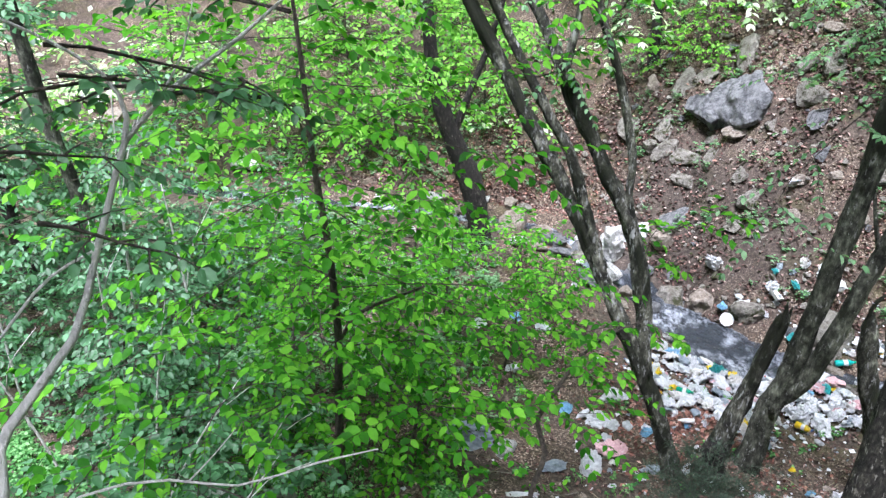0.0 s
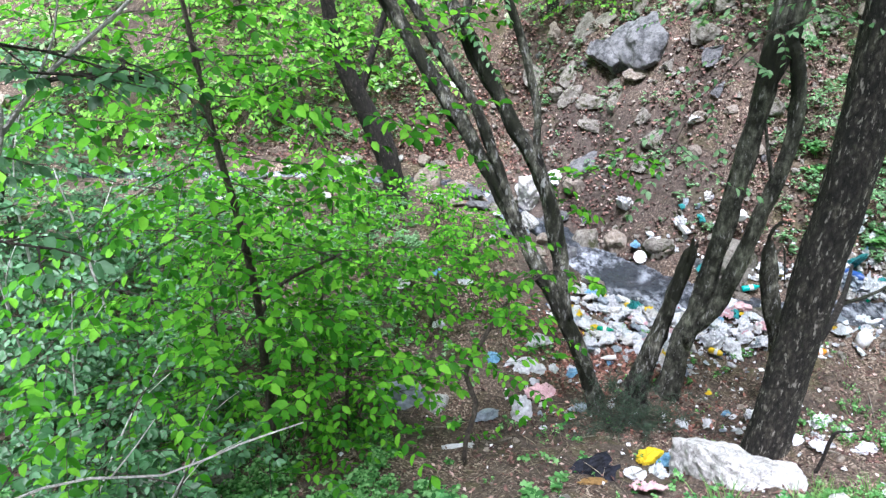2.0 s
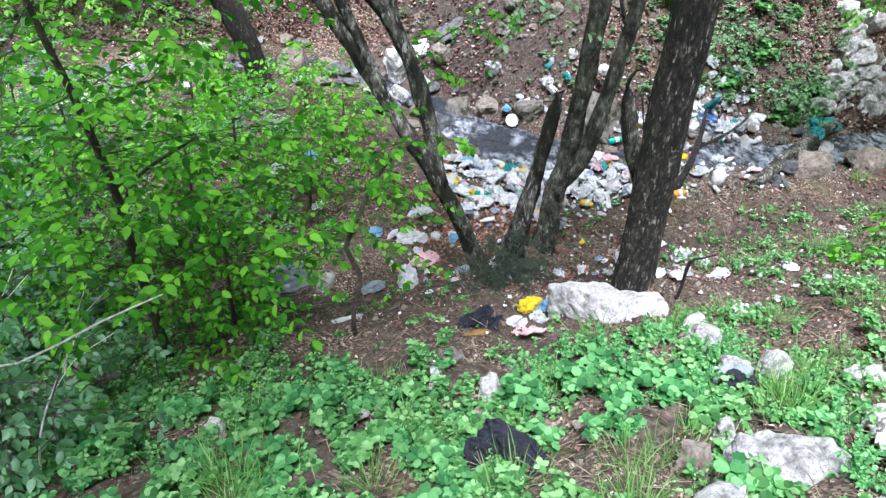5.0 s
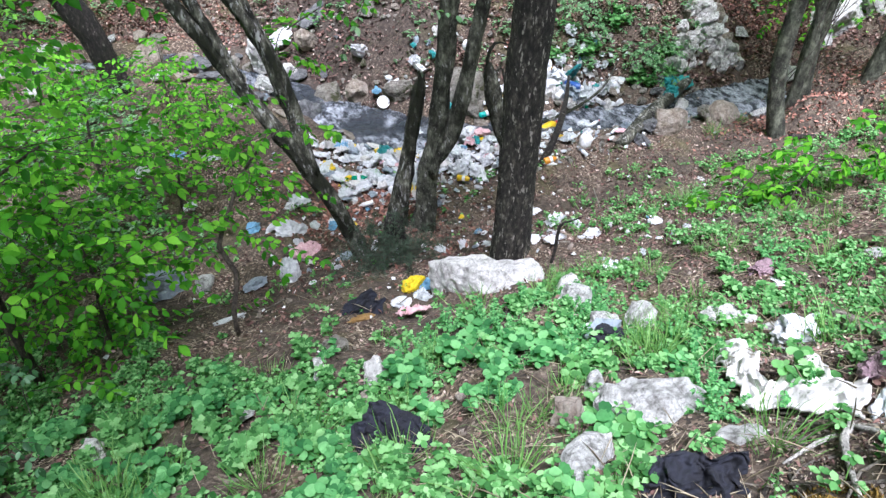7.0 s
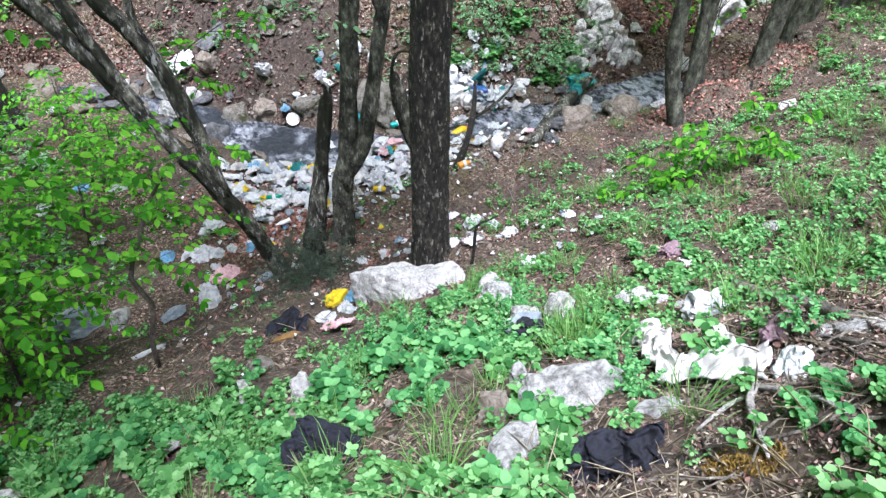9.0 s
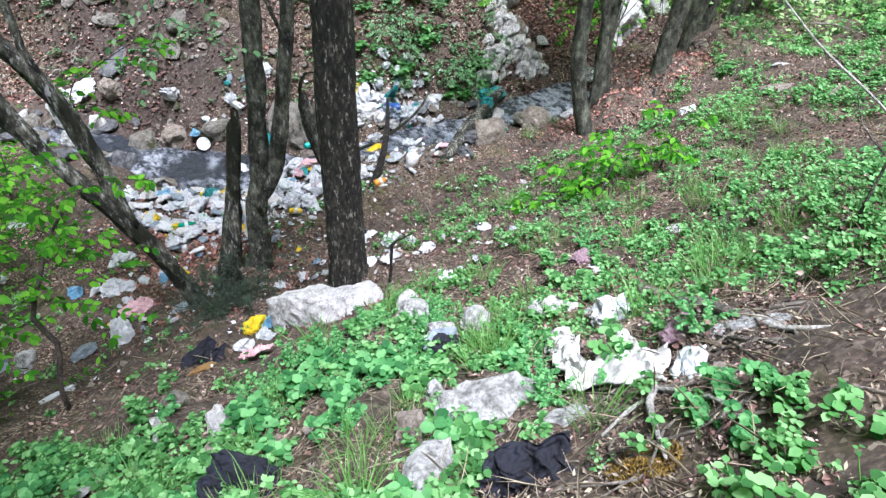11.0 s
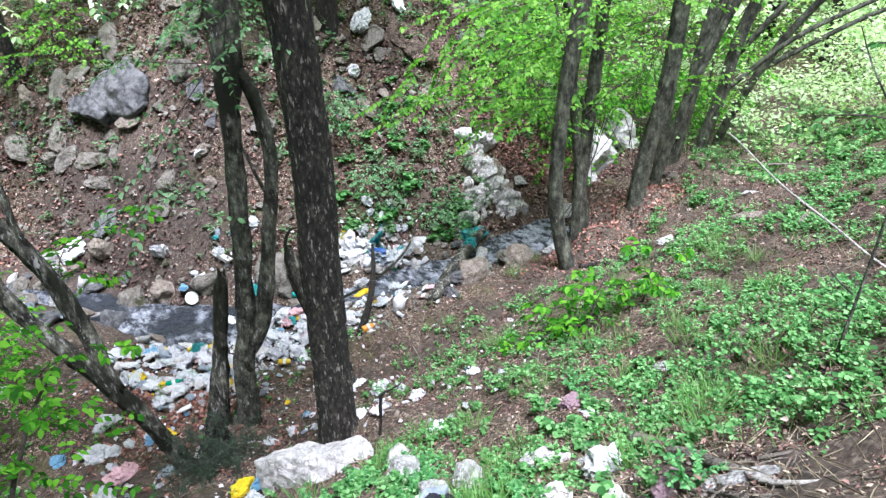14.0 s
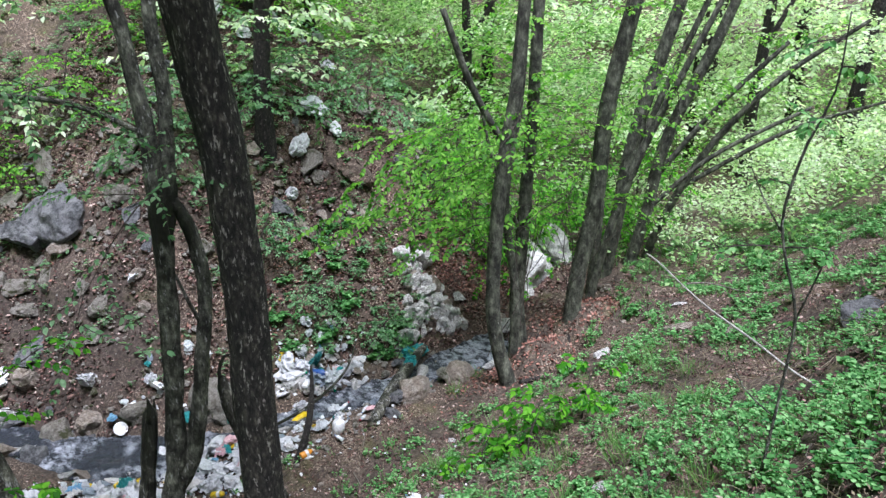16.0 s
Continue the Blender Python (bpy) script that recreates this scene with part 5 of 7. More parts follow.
for label, x, y, w, dp, h, tn, mat_, sd in [("white block beside the craggy rock", 3.32, 3.42, 0.30, 0.20, 0.13, 20, STONE_WHITE, 20), ("pale flat stone by the craggy rock", 3.02, 3.62, 0.22, 0.16, 0.06, 40, STONE_WHITE, 21),
                                        ("lichened grey rock in the grass", 2.26, 1.42, 0.60, 0.34, 0.17, -42, STONE_LICHEN, 22), ("small pale stone beside the lichened rock", 2.22, 1.78, 0.13, 0.11, 0.15, 10, STONE_LICHEN, 23), ("brown stone under the herbs", 1.93, 1.62, 0.22, 0.18, 0.16, 35, STONE_TAN, 24),
                                        ("grey split slab lying in the herbs", 1.64, 1.17, 0.56, 0.2, 0.07, 27, STONE_LICHEN, 25), ("flat greenish stone in the soil", 2.23, 0.91, 0.24, 0.16, 0.04, -35, STONE_LICHEN, 26), ("rounded pale rock among herbs", 2.96, 2.90, 0.30, 0.24, 0.19, -25, STONE_LICHEN, 27), ("rounded pale rock among herbs", 3.15, 2.42, 0.24, 0.2, 0.13, -20, STONE_LICHEN, 28),
                                        ("brown rock behind the food tray", 2.86, 2.46, 0.24, 0.16, 0.18, -30, STONE_LICHEN, 29), ("pale rim of rock over bare soil", 3.40, 1.98, 0.36, 0.12, 0.09, -50, STONE_WHITE, 30), ("pale rim of rock over bare soil", 3.50, 1.72, 0.18, 0.12, 0.06, -60, STONE_WHITE, 31),
                                        ("mossy stone among low herbs", 1.36, 3.66, 0.24, 0.18, 0.13, -30, STONE_MOSSY, 32), ("pale sharp stone in the herbs", 1.12, 3.24, 0.12, 0.09, 0.22, 20, STONE_WHITE, 33), ("pale stone slab in the herbs", 1.42, 3.0, 0.22, 0.15, 0.19, -10, STONE_WHITE, 34), ("pale stone slab in the herbs", 1.27, 2.78, 0.2, 0.14, 0.09, 50, STONE_TAN, 35),
                                        ("white stone in the thicket's edge", -1.75, 4.62, 0.72, 0.42, 0.16, 0, STONE_WHITE, 36), ("white stone in the herbs", -0.40, 3.42, 0.24, 0.18, 0.14, 30, STONE_WHITE, 37), ("pale stone by the thin stem", 0.78, 6.45, 0.26, 0.2, 0.16, 10, STONE_LICHEN, 38)]:
    block(label, x, y, w, dp, h, tn, mat_, sd)
rim = [(2.86, 0.70), (2.97, 0.58), (3.01, 0.44), (2.96, 0.29)]
hull_rock("long low pale rock ledge in the soil", [on_ground(x, y, 0.032) for x, y in rim] + [on_ground(x + 0.07, y + 0.03, 0.015) for x, y in rim] + [on_ground(x - 0.03, y, -0.08) for x, y in rim], STONE_LICHEN, 40, "slab", 0.025, 0.014)
for label, x, y, w, dp, h, tn, mat_, sd in [("wet brown rock above the pool", 3.86, 10.85, 0.6, 0.5, 0.34, 10, STONE_MOSSY, 44), ("wet brown rock above the pool", 4.36, 10.62, 0.55, 0.4, 0.26, -20, STONE_TAN, 45), ("dark rock overhanging the pool", 4.82, 9.98, 0.55, 0.4, 0.34, -30, STONE_MOSSY, 46), ("grey rock in the rubbish by the pool", 3.3, 10.35, 0.5, 0.4, 0.28, 30, STONE_GREY, 47),
                                        ("mossy boulder behind the forked tree", 5.66, 9.3, 0.9, 0.7, 0.45, -20, STONE_MOSSY, 48), ("white block by the upper stream", 3.22, 12.2, 0.42, 0.36, 0.62, 10, STONE_WHITE, 49), ("white block by the upper stream", 3.5, 11.75, 0.36, 0.3, 0.3, 50, STONE_WHITE, 50), ("pale pointed block at the foot of the bank", 4.04, 12.12, 0.46, 0.3, 0.36, -40, STONE_TAN, 51), ("tan rock at the stream's edge", 7.9, 7.05, 0.7, 0.5, 0.34, -30, STONE_TAN, 52), ("tan rock at the stream's edge", 8.75, 6.85, 0.55, 0.36, 0.26, -20, STONE_TAN, 53), ("tan boulder in the upper stream", 1.4, 13.1, 0.6, 0.45, 0.36, 15, STONE_TAN, 54)]:
    block(label, x, y, w, dp, h, tn, mat_, sd, rough=0.035, fine=0.05, name="boulder" if w > 0.58 else "rock")
for k, (x, y, s, mat_) in enumerate([(-1.35, 4.9, 0.4, STONE_MOSSY), (0.55, 3.1, 0.22, STONE_WHITE),
                                    (7.05, 5.5, 0.2, STONE_WHITE), (5.6, 1.9, 0.22, STONE_TAN), (5.2, 2.2, 0.2, STONE_WHITE), (10.1, 4.9, 0.45, STONE_WHITE), (9.55, 2.75, 0.42, STONE_TAN), (10.4, 3.85, 0.5, STONE_TAN), (12.4, 6.2, 0.45, STONE_TAN), (11.4, 4.3, 0.3, STONE_WHITE), (9.7, 9.9, 0.45, STONE_TAN), (8.6, 1.1, 0.8, STONE_GREY), (8.9, 0.6, 0.7, STONE_GREY)]):
    rock("pale stone lying on the slope", x, y, s, mat_, 30 + k % 9, (1.1, 0.75, 0.6), 37 * k, 0.22, "stone", 0.7, group="stones on the slope")
# stones along the water
rng = np.random.default_rng(5)
for k, (x, y, s) in enumerate([(3.1, 12.5, 0.5), (0.1, 14.3, 0.45), (-0.3, 14.4, 0.4), (1.45, 13.1, 0.5), (0.95, 14.2, 0.5), (1.45, 14.1, 0.55), (2.0, 12.4, 0.5), (2.6, 11.7, 0.4), (2.3, 12.0, 0.35), (8.1, 7.25, 0.55), (7.3, 6.9, 0.4), (8.6, 7.0, 0.5), (9.3, 6.6, 0.4), (6.9, 7.2, 0.35), (7.6, 7.1, 0.5), (6.2, 9.2, 0.5), (6.8, 8.9, 0.45), (7.4, 9.0, 0.4), (5.3, 9.4, 0.4), (4.2, 8.9, 0.3), (3.4, 9.3, 0.35), (2.9, 10.2, 0.4), (2.6, 10.8, 0.45), (1.2, 12.8, 0.4), (0.2, 13.2, 0.45), (-0.9, 13.2, 0.5), (-1.8, 13.6, 0.45), (9.9, 6.7, 0.4), (10.6, 8.4, 0.45), (7.9, 8.4, 0.3), (4.9, 9.2, 0.35), (8.9, 7.9, 0.3)]):
    rock("pale wet stone beside the stream", x, y, s * rng.uniform(0.7, 1.0), (STONE_LICHEN, STONE_TAN, STONE_GREY, STONE_MOSSY)[k % 4], 40 + k % 8, (1.1, 0.8, 0.75), rng.uniform(0, 360), 0.12, "stone", 0.7, group="stones by the stream")


def rock_face():
    """A pale outcrop that breaks through the slope: a strip of bare stone, a fan of broken blocks below it and a knob above."""
    n, m = 60, 110
    verts, faces = [], []
    for j in range(m):
        v = j / (m - 1)
        half = 0.58 - 0.42 * math.sin(math.pi * min(1, v * 0.75)) + 0.10 * math.sin(13 * v)
        mx, my = 9.68 + 0.60 * v, 8.12 + 1.15 * v
        for i in range(n):
            u = i / (n - 1)
            x, y = mx + half * (2 * u - 1) * 0.85, my - half * (2 * u - 1) * 0.45
            q = Vector((x * 1.7, y * 1.7, 2))
            cells = noise.cell(Vector((x * 3.1 + 0.6 * noise.noise(q * 2), y * 3.1 + 0.6 * noise.noise(q * 2 + Vector((5, 0, 0))), 0.5)))
            small = noise.cell(Vector((x * 7.3 + noise.noise(q * 4), y * 7.3 + noise.noise(q * 4 + Vector((5, 0, 0))), 1.5)))
            edge = max(0, min(1, 5 * min(u, 1 - u, v, 1 - v) * (1 + 1.6 * noise.noise(q * 2.3))))
            h = 0.08 + 0.10 * cells + 0.07 * small - 0.16 * abs(noise.noise(q * 1.4)) + 0.08 * noise.noise(q * 4.1) - 0.08 * abs(noise.noise(q * 7)) + 0.04 * noise.noise(q * 13)
            lift = h * edge - 0.10 * (1 - edge)
            verts.append((x - 0.4 * lift, y - 0.55 * lift, ground_z(x, y) + 0.7 * lift))
    for j in range(m - 1):
        for i in range(n - 1):
            a = j * n + i
            faces.append((a, a + 1, a + n + 1, a + n))
    ox, oy, oz = on_ground(9.7, 8.6)
    root = thing("crag", "white crag of broken rock above the stream", "rock", mesh_from("crag", [(x - ox, y - oy, z - oz) for x, y, z in verts], faces, STONE_CRAG, False), (ox, oy, oz))
    rng = np.random.default_rng(51)
    for k in range(210):
        u, v = rng.random(), rng.random() ** 1.5
        x, y = (9.02 + 1.30 * u) * (1 - v) + (9.98 + 0.3 * u) * v, (8.42 - 0.44 * u) * (1 - v) + (9.15 - 0.2 * u) * v
        w = rng.uniform(0.06, 0.16) if k % 5 else rng.uniform(0.18, 0.34)
        block("", x, y, w, w * rng.uniform(0.5, 0.9), w * rng.uniform(0.6, 1.1), rng.uniform(0, 180), STONE_TAN if k % 7 == 3 else STONE_CRAG, 600 + k, lean=(rng.normal(12, 16), rng.normal(-8, 16)), rough=0.016, fine=0.06 if w > 0.2 else 0.12, crisp=0.1, name="block", parent=root)
    for k, (x, y, w, d, h) in enumerate([(10.28, 9.30, 0.52, 0.4, 0.42), (10.0, 9.38, 0.34, 0.3, 0.26), (10.46, 9.12, 0.3, 0.3, 0.3), (10.16, 9.1, 0.3, 0.24, 0.22)]):
        block("", x, y, w, d, h, 40 * k, STONE_CRAG, 830 + k, lean=(8, -6), rough=0.05, fine=0.06, crisp=0.15, name="block", parent=root)


rock_face()
rock("overhanging brown earth block on the far slope", 9.9, 10.4, 1.1, SOIL, 64, (1.2, 0.7, 0.7), -30, 0.3, "earth_block", 0.8, follow=0.5)
rock("pale stone stuck in the brown earth", 9.55, 9.75, 0.42, STONE_TAN, 13, (0.8, 0.8, 1.1), 40, 0.1)
def moss_patch(x, y):
    """A cushion of ochre moss: many short upright tips."""
    rng = np.random.default_rng(43)
    fol = Foliage(LEAF_V * np.array((0.5, 1, 1)))
    for _ in range(2600):
        r, th = 0.5 * rng.random() ** 0.5, rng.uniform(0, 6.3)
        px, py = x + 0.17 * r * math.cos(th) * 1.6, y + 0.13 * r * math.sin(th) * 1.6
        fol.add(on_ground(px, py, 0.03 * (0.5 - r) - 0.005), (rng.normal(0, 0.4), rng.normal(0, 0.4), 1.0), rng.uniform(0.012, 0.028), rng, 0, 1.0, 0.8)
    tagged(new("moss_patch", fol.mesh("moss_patch", MOSS_OCHRE)), "cushion of ochre moss on the soil", "moss", kind="stuff")


moss_patch(1.98, 0.42)


def scatter_pebbles():
    """Small stones and broken bits over the bare ground."""
    rng = np.random.default_rng(6)
    base = [rock_mesh("pebble", STONE_WHITE, 90 + k, 0.6, 7, 1, 0.05) for k in range(3)] + [rock_mesh("pebble", STONE_WHITE, 94 + k, 0.5, 4, 0, 0.05) for k in range(3)]
    verts, faces = [], []
    for k in range(3600):
        x, y = (rng.uniform(-2, 12), rng.uniform(0.4, 14.5)) if k < 1100 else (rng.uniform(1.4, 3.6), rng.uniform(0.1, 1.7))
        d, side = stream_side(x, y)
        if k < 1100 and rng.random() > (0.9 if d < 3.0 else 0.3) or d < 0.5:
            continue
        me, s, th = base[rng.integers(3) + (0 if k < 1100 else 3)], (0.02 + 0.09 * rng.random() ** 2) * (1 if k < 1100 else 0.22), rng.uniform(0, 6.3)
        z, n = ground_z(x, y), len(verts)
        c, sn = math.cos(th), math.sin(th)
        verts += [(x + s * (v.co.x * c - v.co.y * sn), y + s * (v.co.x * sn + v.co.y * c), z + s * (v.co.z - 0.1)) for v in me.vertices]
        faces += [tuple(n + i for i in f.vertices) for f in me.polygons]
    ob = new("pebbles", mesh_from("pebbles", verts, faces, STONE_TAN, False))
    tagged(ob, "small pale stones strewn over the soil", "pebbles", kind="stuff")


scatter_pebbles()


def bank_rubble():
    """Small broken stones bedded in the steep far bank and beside the rapids."""
    rng = np.random.default_rng(16)
    base = [rock_mesh("pebble", STONE_MOSSY, 97 + k, 0.7, 6, 1, 0.06) for k in range(4)]
    verts, faces = [], []
    for k in range(2600):
        x, y = (rng.uniform(2.4, 9.5), rng.uniform(9.8, 14.8)) if k < 2000 else (rng.uniform(5.2, 9.4), rng.uniform(6.9, 9.2))
        d, side = stream_side(x, y)
        if k < 2000 and (side > 0 or d < 0.7) or d < 0.3:
            continue
        me, s, th = base[k % 4], 0.035 + 0.13 * rng.random() ** 3, rng.uniform(0, 6.3)
        z, n = ground_z(x, y), len(verts)
        c, sn = math.cos(th), math.sin(th)
        verts += [(x + s * (v.co.x * c - v.co.y * sn), y + s * (v.co.x * sn + v.co.y * c), z + s * (v.co.z - 0.15)) for v in me.vertices]
        faces += [tuple(n + i for i in f.vertices) for f in me.polygons]
    ob = new("bank_rubble", mesh_from("bank_rubble", verts, faces, STONE_MOSSY, False))
    tagged(ob, "small brown stones bedded in the muddy bank", "rubble", kind="stuff")


bank_rubble()


# ---- dead wood ----
def stick(label, pts, material=WOOD_DEAD, name="stick", sides=7, category="stick", group=""):
    ox, oy, oz = pts[0][:3]
    ob = thing(name, label, category, tube("stick", [(x - ox, y - oy, z - oz, r) for x, y, z, r in pts], material, sides=sides, gnarl=0.12, step=0.12), (ox, oy, oz), group=group)
    return ob


stick("long bare grey branch sticking out over the slope", [(5.92, 2.24, 5.08, 0.004), (5.96, 2.15, 5.01, 0.006), (6.08, 1.87, 4.73, 0.008), (6.17, 1.66, 4.56, 0.009), (6.27, 1.45, 4.40, 0.0095), (6.40, 1.16, 4.16, 0.0105), (6.50, 0.95, 4.02, 0.011)], WOOD_PALE, "dead_branch", 8, "branch")
stick("thin side twig of the bare grey branch", [(6.05, 1.94, 4.84, 0.008), (6.15, 1.8, 4.85, 0.006), (6.3, 1.6, 4.78, 0.004)], WOOD_DEAD, "twig", 6, "branch")
stick("dark thin stake standing by the white rock", [(3.62, 4.10, 2.2, 0.018), (3.66, 4.08, 2.5, 0.016), (3.68, 4.07, 2.78, 0.014), (3.76, 4.03, 2.83, 0.010), (3.86, 3.98, 2.88, 0.006)], BARK_DARK, "stake")
stick("fallen mossy log at the water's edge", [(6.9, 6.95, 1.1, 0.08), (7.6, 7.25, 1.2, 0.10), (8.4, 7.6, 1.2, 0.10), (9.1, 7.95, 1.15, 0.06)], BARK_LEAN, "log", 10, "log")
stick("thin branch lying across the rubbish", [(5.5, 8.0, 1.15, 0.02), (6.4, 7.8, 1.3, 0.025), (7.4, 8.1, 1.35, 0.02), (8.2, 8.7, 1.4, 0.01)], BARK_LEAN, "branch", 7, "branch")
stick("dark leaning branch among the rubbish", [(5.5, 6.95, 1.15, 0.05), (6.0, 7.3, 1.35, 0.05), (6.5, 7.8, 1.5, 0.04), (6.9, 8.3, 1.6, 0.02)], BARK_DARK, "branch", 8, "branch")
log = stick("rotten log with torn bark beside the white bag", [(*on_ground(3.78, 1.62, 0.02), 0.035), (*on_ground(3.64, 1.40, 0.03), 0.05), (*on_ground(3.42, 1.12, 0.03), 0.046), (*on_ground(3.14, 0.86, 0.02), 0.035), (*on_ground(3.0, 0.6, 0.01), 0.02)], WOOD_DEAD, "log", 12, "log")
lx, ly, lz = log.matrix_basis.translation
part("torn_patch", tube("torn_patch", [(x - lx, y - ly, z - lz, r) for x, y, z, r in [(*on_ground(3.55, 1.285, 0.05), 0.012), (*on_ground(3.51, 1.235, 0.06), 0.034), (*on_ground(3.45, 1.16, 0.06), 0.036), (*on_ground(3.40, 1.10, 0.05), 0.012)]], WOOD_OCHRE, sides=9, gnarl=0.3, step=0.03), log, "ochre rotten wood where bark is gone")
for pts in [[(2.55, 0.74, 0.012), (2.42, 0.66, 0.015), (2.30, 0.61, 0.015), (2.22, 0.55, 0.013), (2.12, 0.46, 0.010), (2.0, 0.36, 0.006)], [(2.44, 0.68, 0.010), (2.41, 0.57, 0.013), (2.35, 0.47, 0.012), (2.29, 0.39, 0.010), (2.24, 0.28, 0.006)],
            [(2.36, 0.66, 0.008), (2.24, 0.66, 0.009), (2.12, 0.68, 0.005)], [(3.05, 0.62, 0.012), (2.92, 0.52, 0.014), (2.86, 0.40, 0.014), (2.84, 0.25, 0.010)]]:
    stick("pale weathered branch lying on bare soil", [(*on_ground(x, y, 0.025 + 0.02 * (k % 2)), r) for k, (x, y, r) in enumerate(pts)], WOOD_PALE, "branch", 9, "branch")
stick("dark leaning branch on the upper far slope", [(11.2, 12.9, 5.3, 0.12), (10.6, 13.0, 5.0, 0.14), (10.0, 13.1, 4.6, 0.10)], BARK_DARK, "branch", 9, "branch")
rng = np.random.default_rng(8)
for k in range(110):
    x, y = (rng.uniform(2.0, 3.1), rng.uniform(0.2, 1.0)) if k < 32 else (rng.uniform(1.2, 4.2), rng.uniform(0.3, 1.6)) if k < 66 else (rng.uniform(-1, 9.5), rng.uniform(3, 7))
    th, L = rng.uniform(0, 6.3), rng.uniform(0.25, 0.8)
    pts = [(*on_ground(x + math.cos(th) * L * u + rng.normal(0, 0.03), y + math.sin(th) * L * u + rng.normal(0, 0.03), 0.015), 0.008 * (1.1 - 0.7 * u)) for u in (0, 0.35, 0.7, 1)]
    stick("thin dry twig lying on the ground", pts, WOOD_DEAD if k % 3 else BARK_TWIG, "twig", 5, "twig", "dry twigs")
def litter_mound(x, y, rx, ry, high, count, seed):
    """A hump of soil under a thick drift of dead leaves."""
    rng = np.random.default_rng(seed)
    z0, n, m = ground_z(x, y), 26, 9
    shape = lambda r, th: (x + rx * r * math.cos(th), y + ry * r * math.sin(th), high * (1 - r * r) * (1 + 0.35 * noise.noise(Vector((3 * r * math.cos(th), 3 * r * math.sin(th), seed)))))  # noqa: E731
    verts, faces = [], []
    for j in range(m):
        for i in range(n):
            px, py, h = shape((j + 0.02) / (m - 1), 2 * math.pi * i / n)
            verts.append((px - x, py - y, ground_z(px, py) + h - z0 - (0.08 if j == m - 1 else 0)))
    for j in range(m - 1):
        for i in range(n):
            k = (i + 1) % n
            faces.append((j * n + i, (j + 1) * n + i, (j + 1) * n + k, j * n + k))
    faces.append(tuple(range(n)))
    root = thing("mound", "hump of soil under a drift of reddish leaves", "mound", mesh_from("mound", verts, faces, SOIL), (x, y, z0))
    fol = Foliage(FLAKE_V, FLAKE_F)
    for _ in range(count):
        px, py, h = shape(rng.random() ** 0.5, rng.uniform(0, 6.3))
        fol.add((px, py, ground_z(px, py) + h + rng.uniform(0, 0.03)), (rng.normal(), rng.normal(), rng.normal(0, 0.5)), rng.uniform(0.04, 0.09), rng, 0, 1.0, 0.9)
    tagged(part("leaf_drift", fol.mesh("leaf_drift", RED_LEAF, (x, y, z0)), root), kind="stuff")


litter_mound(9.85, 6.0, 0.75, 0.5, 0.42, 420, 81)
litter_mound(11.2, 5.95, 0.9, 0.5, 0.22, 600, 82)
for k, (x, y, w, h) in enumerate([(12.3, 8.1, 0.8, 0.7), (12.9, 8.0, 0.7, 0.9), (11.9, 7.7, 0.5, 0.4), (13.4, 7.9, 0.8, 0.8)]):
    block("white rock behind the clump of trees", x, y, w, w * 0.8, h, 35 * k, STONE_WHITE, 70 + k, rough=0.05, fine=0.07, crisp=0.15)
for k, (a, b) in enumerate([((9.3, 5.9), (10.4, 5.7)), ((9.4, 6.1), (10.6, 6.5)), ((8.9, 5.7), (9.6, 5.5)), ((10.8, 6.0), (9.9, 5.5))]):
    mid = ((a[0] + b[0]) / 2, (a[1] + b[1]) / 2)
    stick("thick root creeping over the bank", [(*on_ground(*a, 0.05), 0.04), (*on_ground(*mid, 0.04), 0.03), (*on_ground(*b, -0.02), 0.015)], BARK_DARK, "root", 8, "root", "roots on the bank")

rng = np.random.default_rng(9)
for k in range(130):
    x, y = (rng.uniform(3.8, 9.5), rng.uniform(10.2, 15.5)) if k < 95 else (rng.uniform(8.5, 13), rng.uniform(8.6, 13))
    d, side = stream_side(x, y)
    if side > 0 or d < 1.0 or math.hypot(x - 9.9, y - 8.8) < 1.6:
        continue
    rock("brown mossy stone stuck in the far bank", x, y, 0.2 + 0.55 * rng.random() ** 2, (STONE_MOSSY, STONE_TAN, STONE_MOSSY, STONE_GREY)[k % 4], 70 + k % 8, (1.2, 0.8, 0.7), rng.uniform(0, 360), 0.3, "stone", 0.7, (rng.normal(0, 12), rng.normal(0, 12)), group="stones in the far bank")
for k in range(100):
    u = rng.random()
    i = int(rng.integers(2, 9)) if k < 60 else int(rng.integers(3, 5))
    x, y = COURSE[i][0] + (COURSE[i + 1][0] - COURSE[i][0]) * u + rng.normal(0, 0.42), COURSE[i][1] + (COURSE[i + 1][1] - COURSE[i][1]) * u + rng.normal(0, 0.42)
    rock("wet stone lying in the stream", x, y, 0.18 + 0.35 * rng.random() ** 2, (STONE_TAN, STONE_GREY, STONE_WHITE, STONE_MOSSY)[k % 4], 40 + k % 8, (1.2, 0.9, 0.8), rng.uniform(0, 360), 0.1, "stone", 0.7, group="stones in the stream")

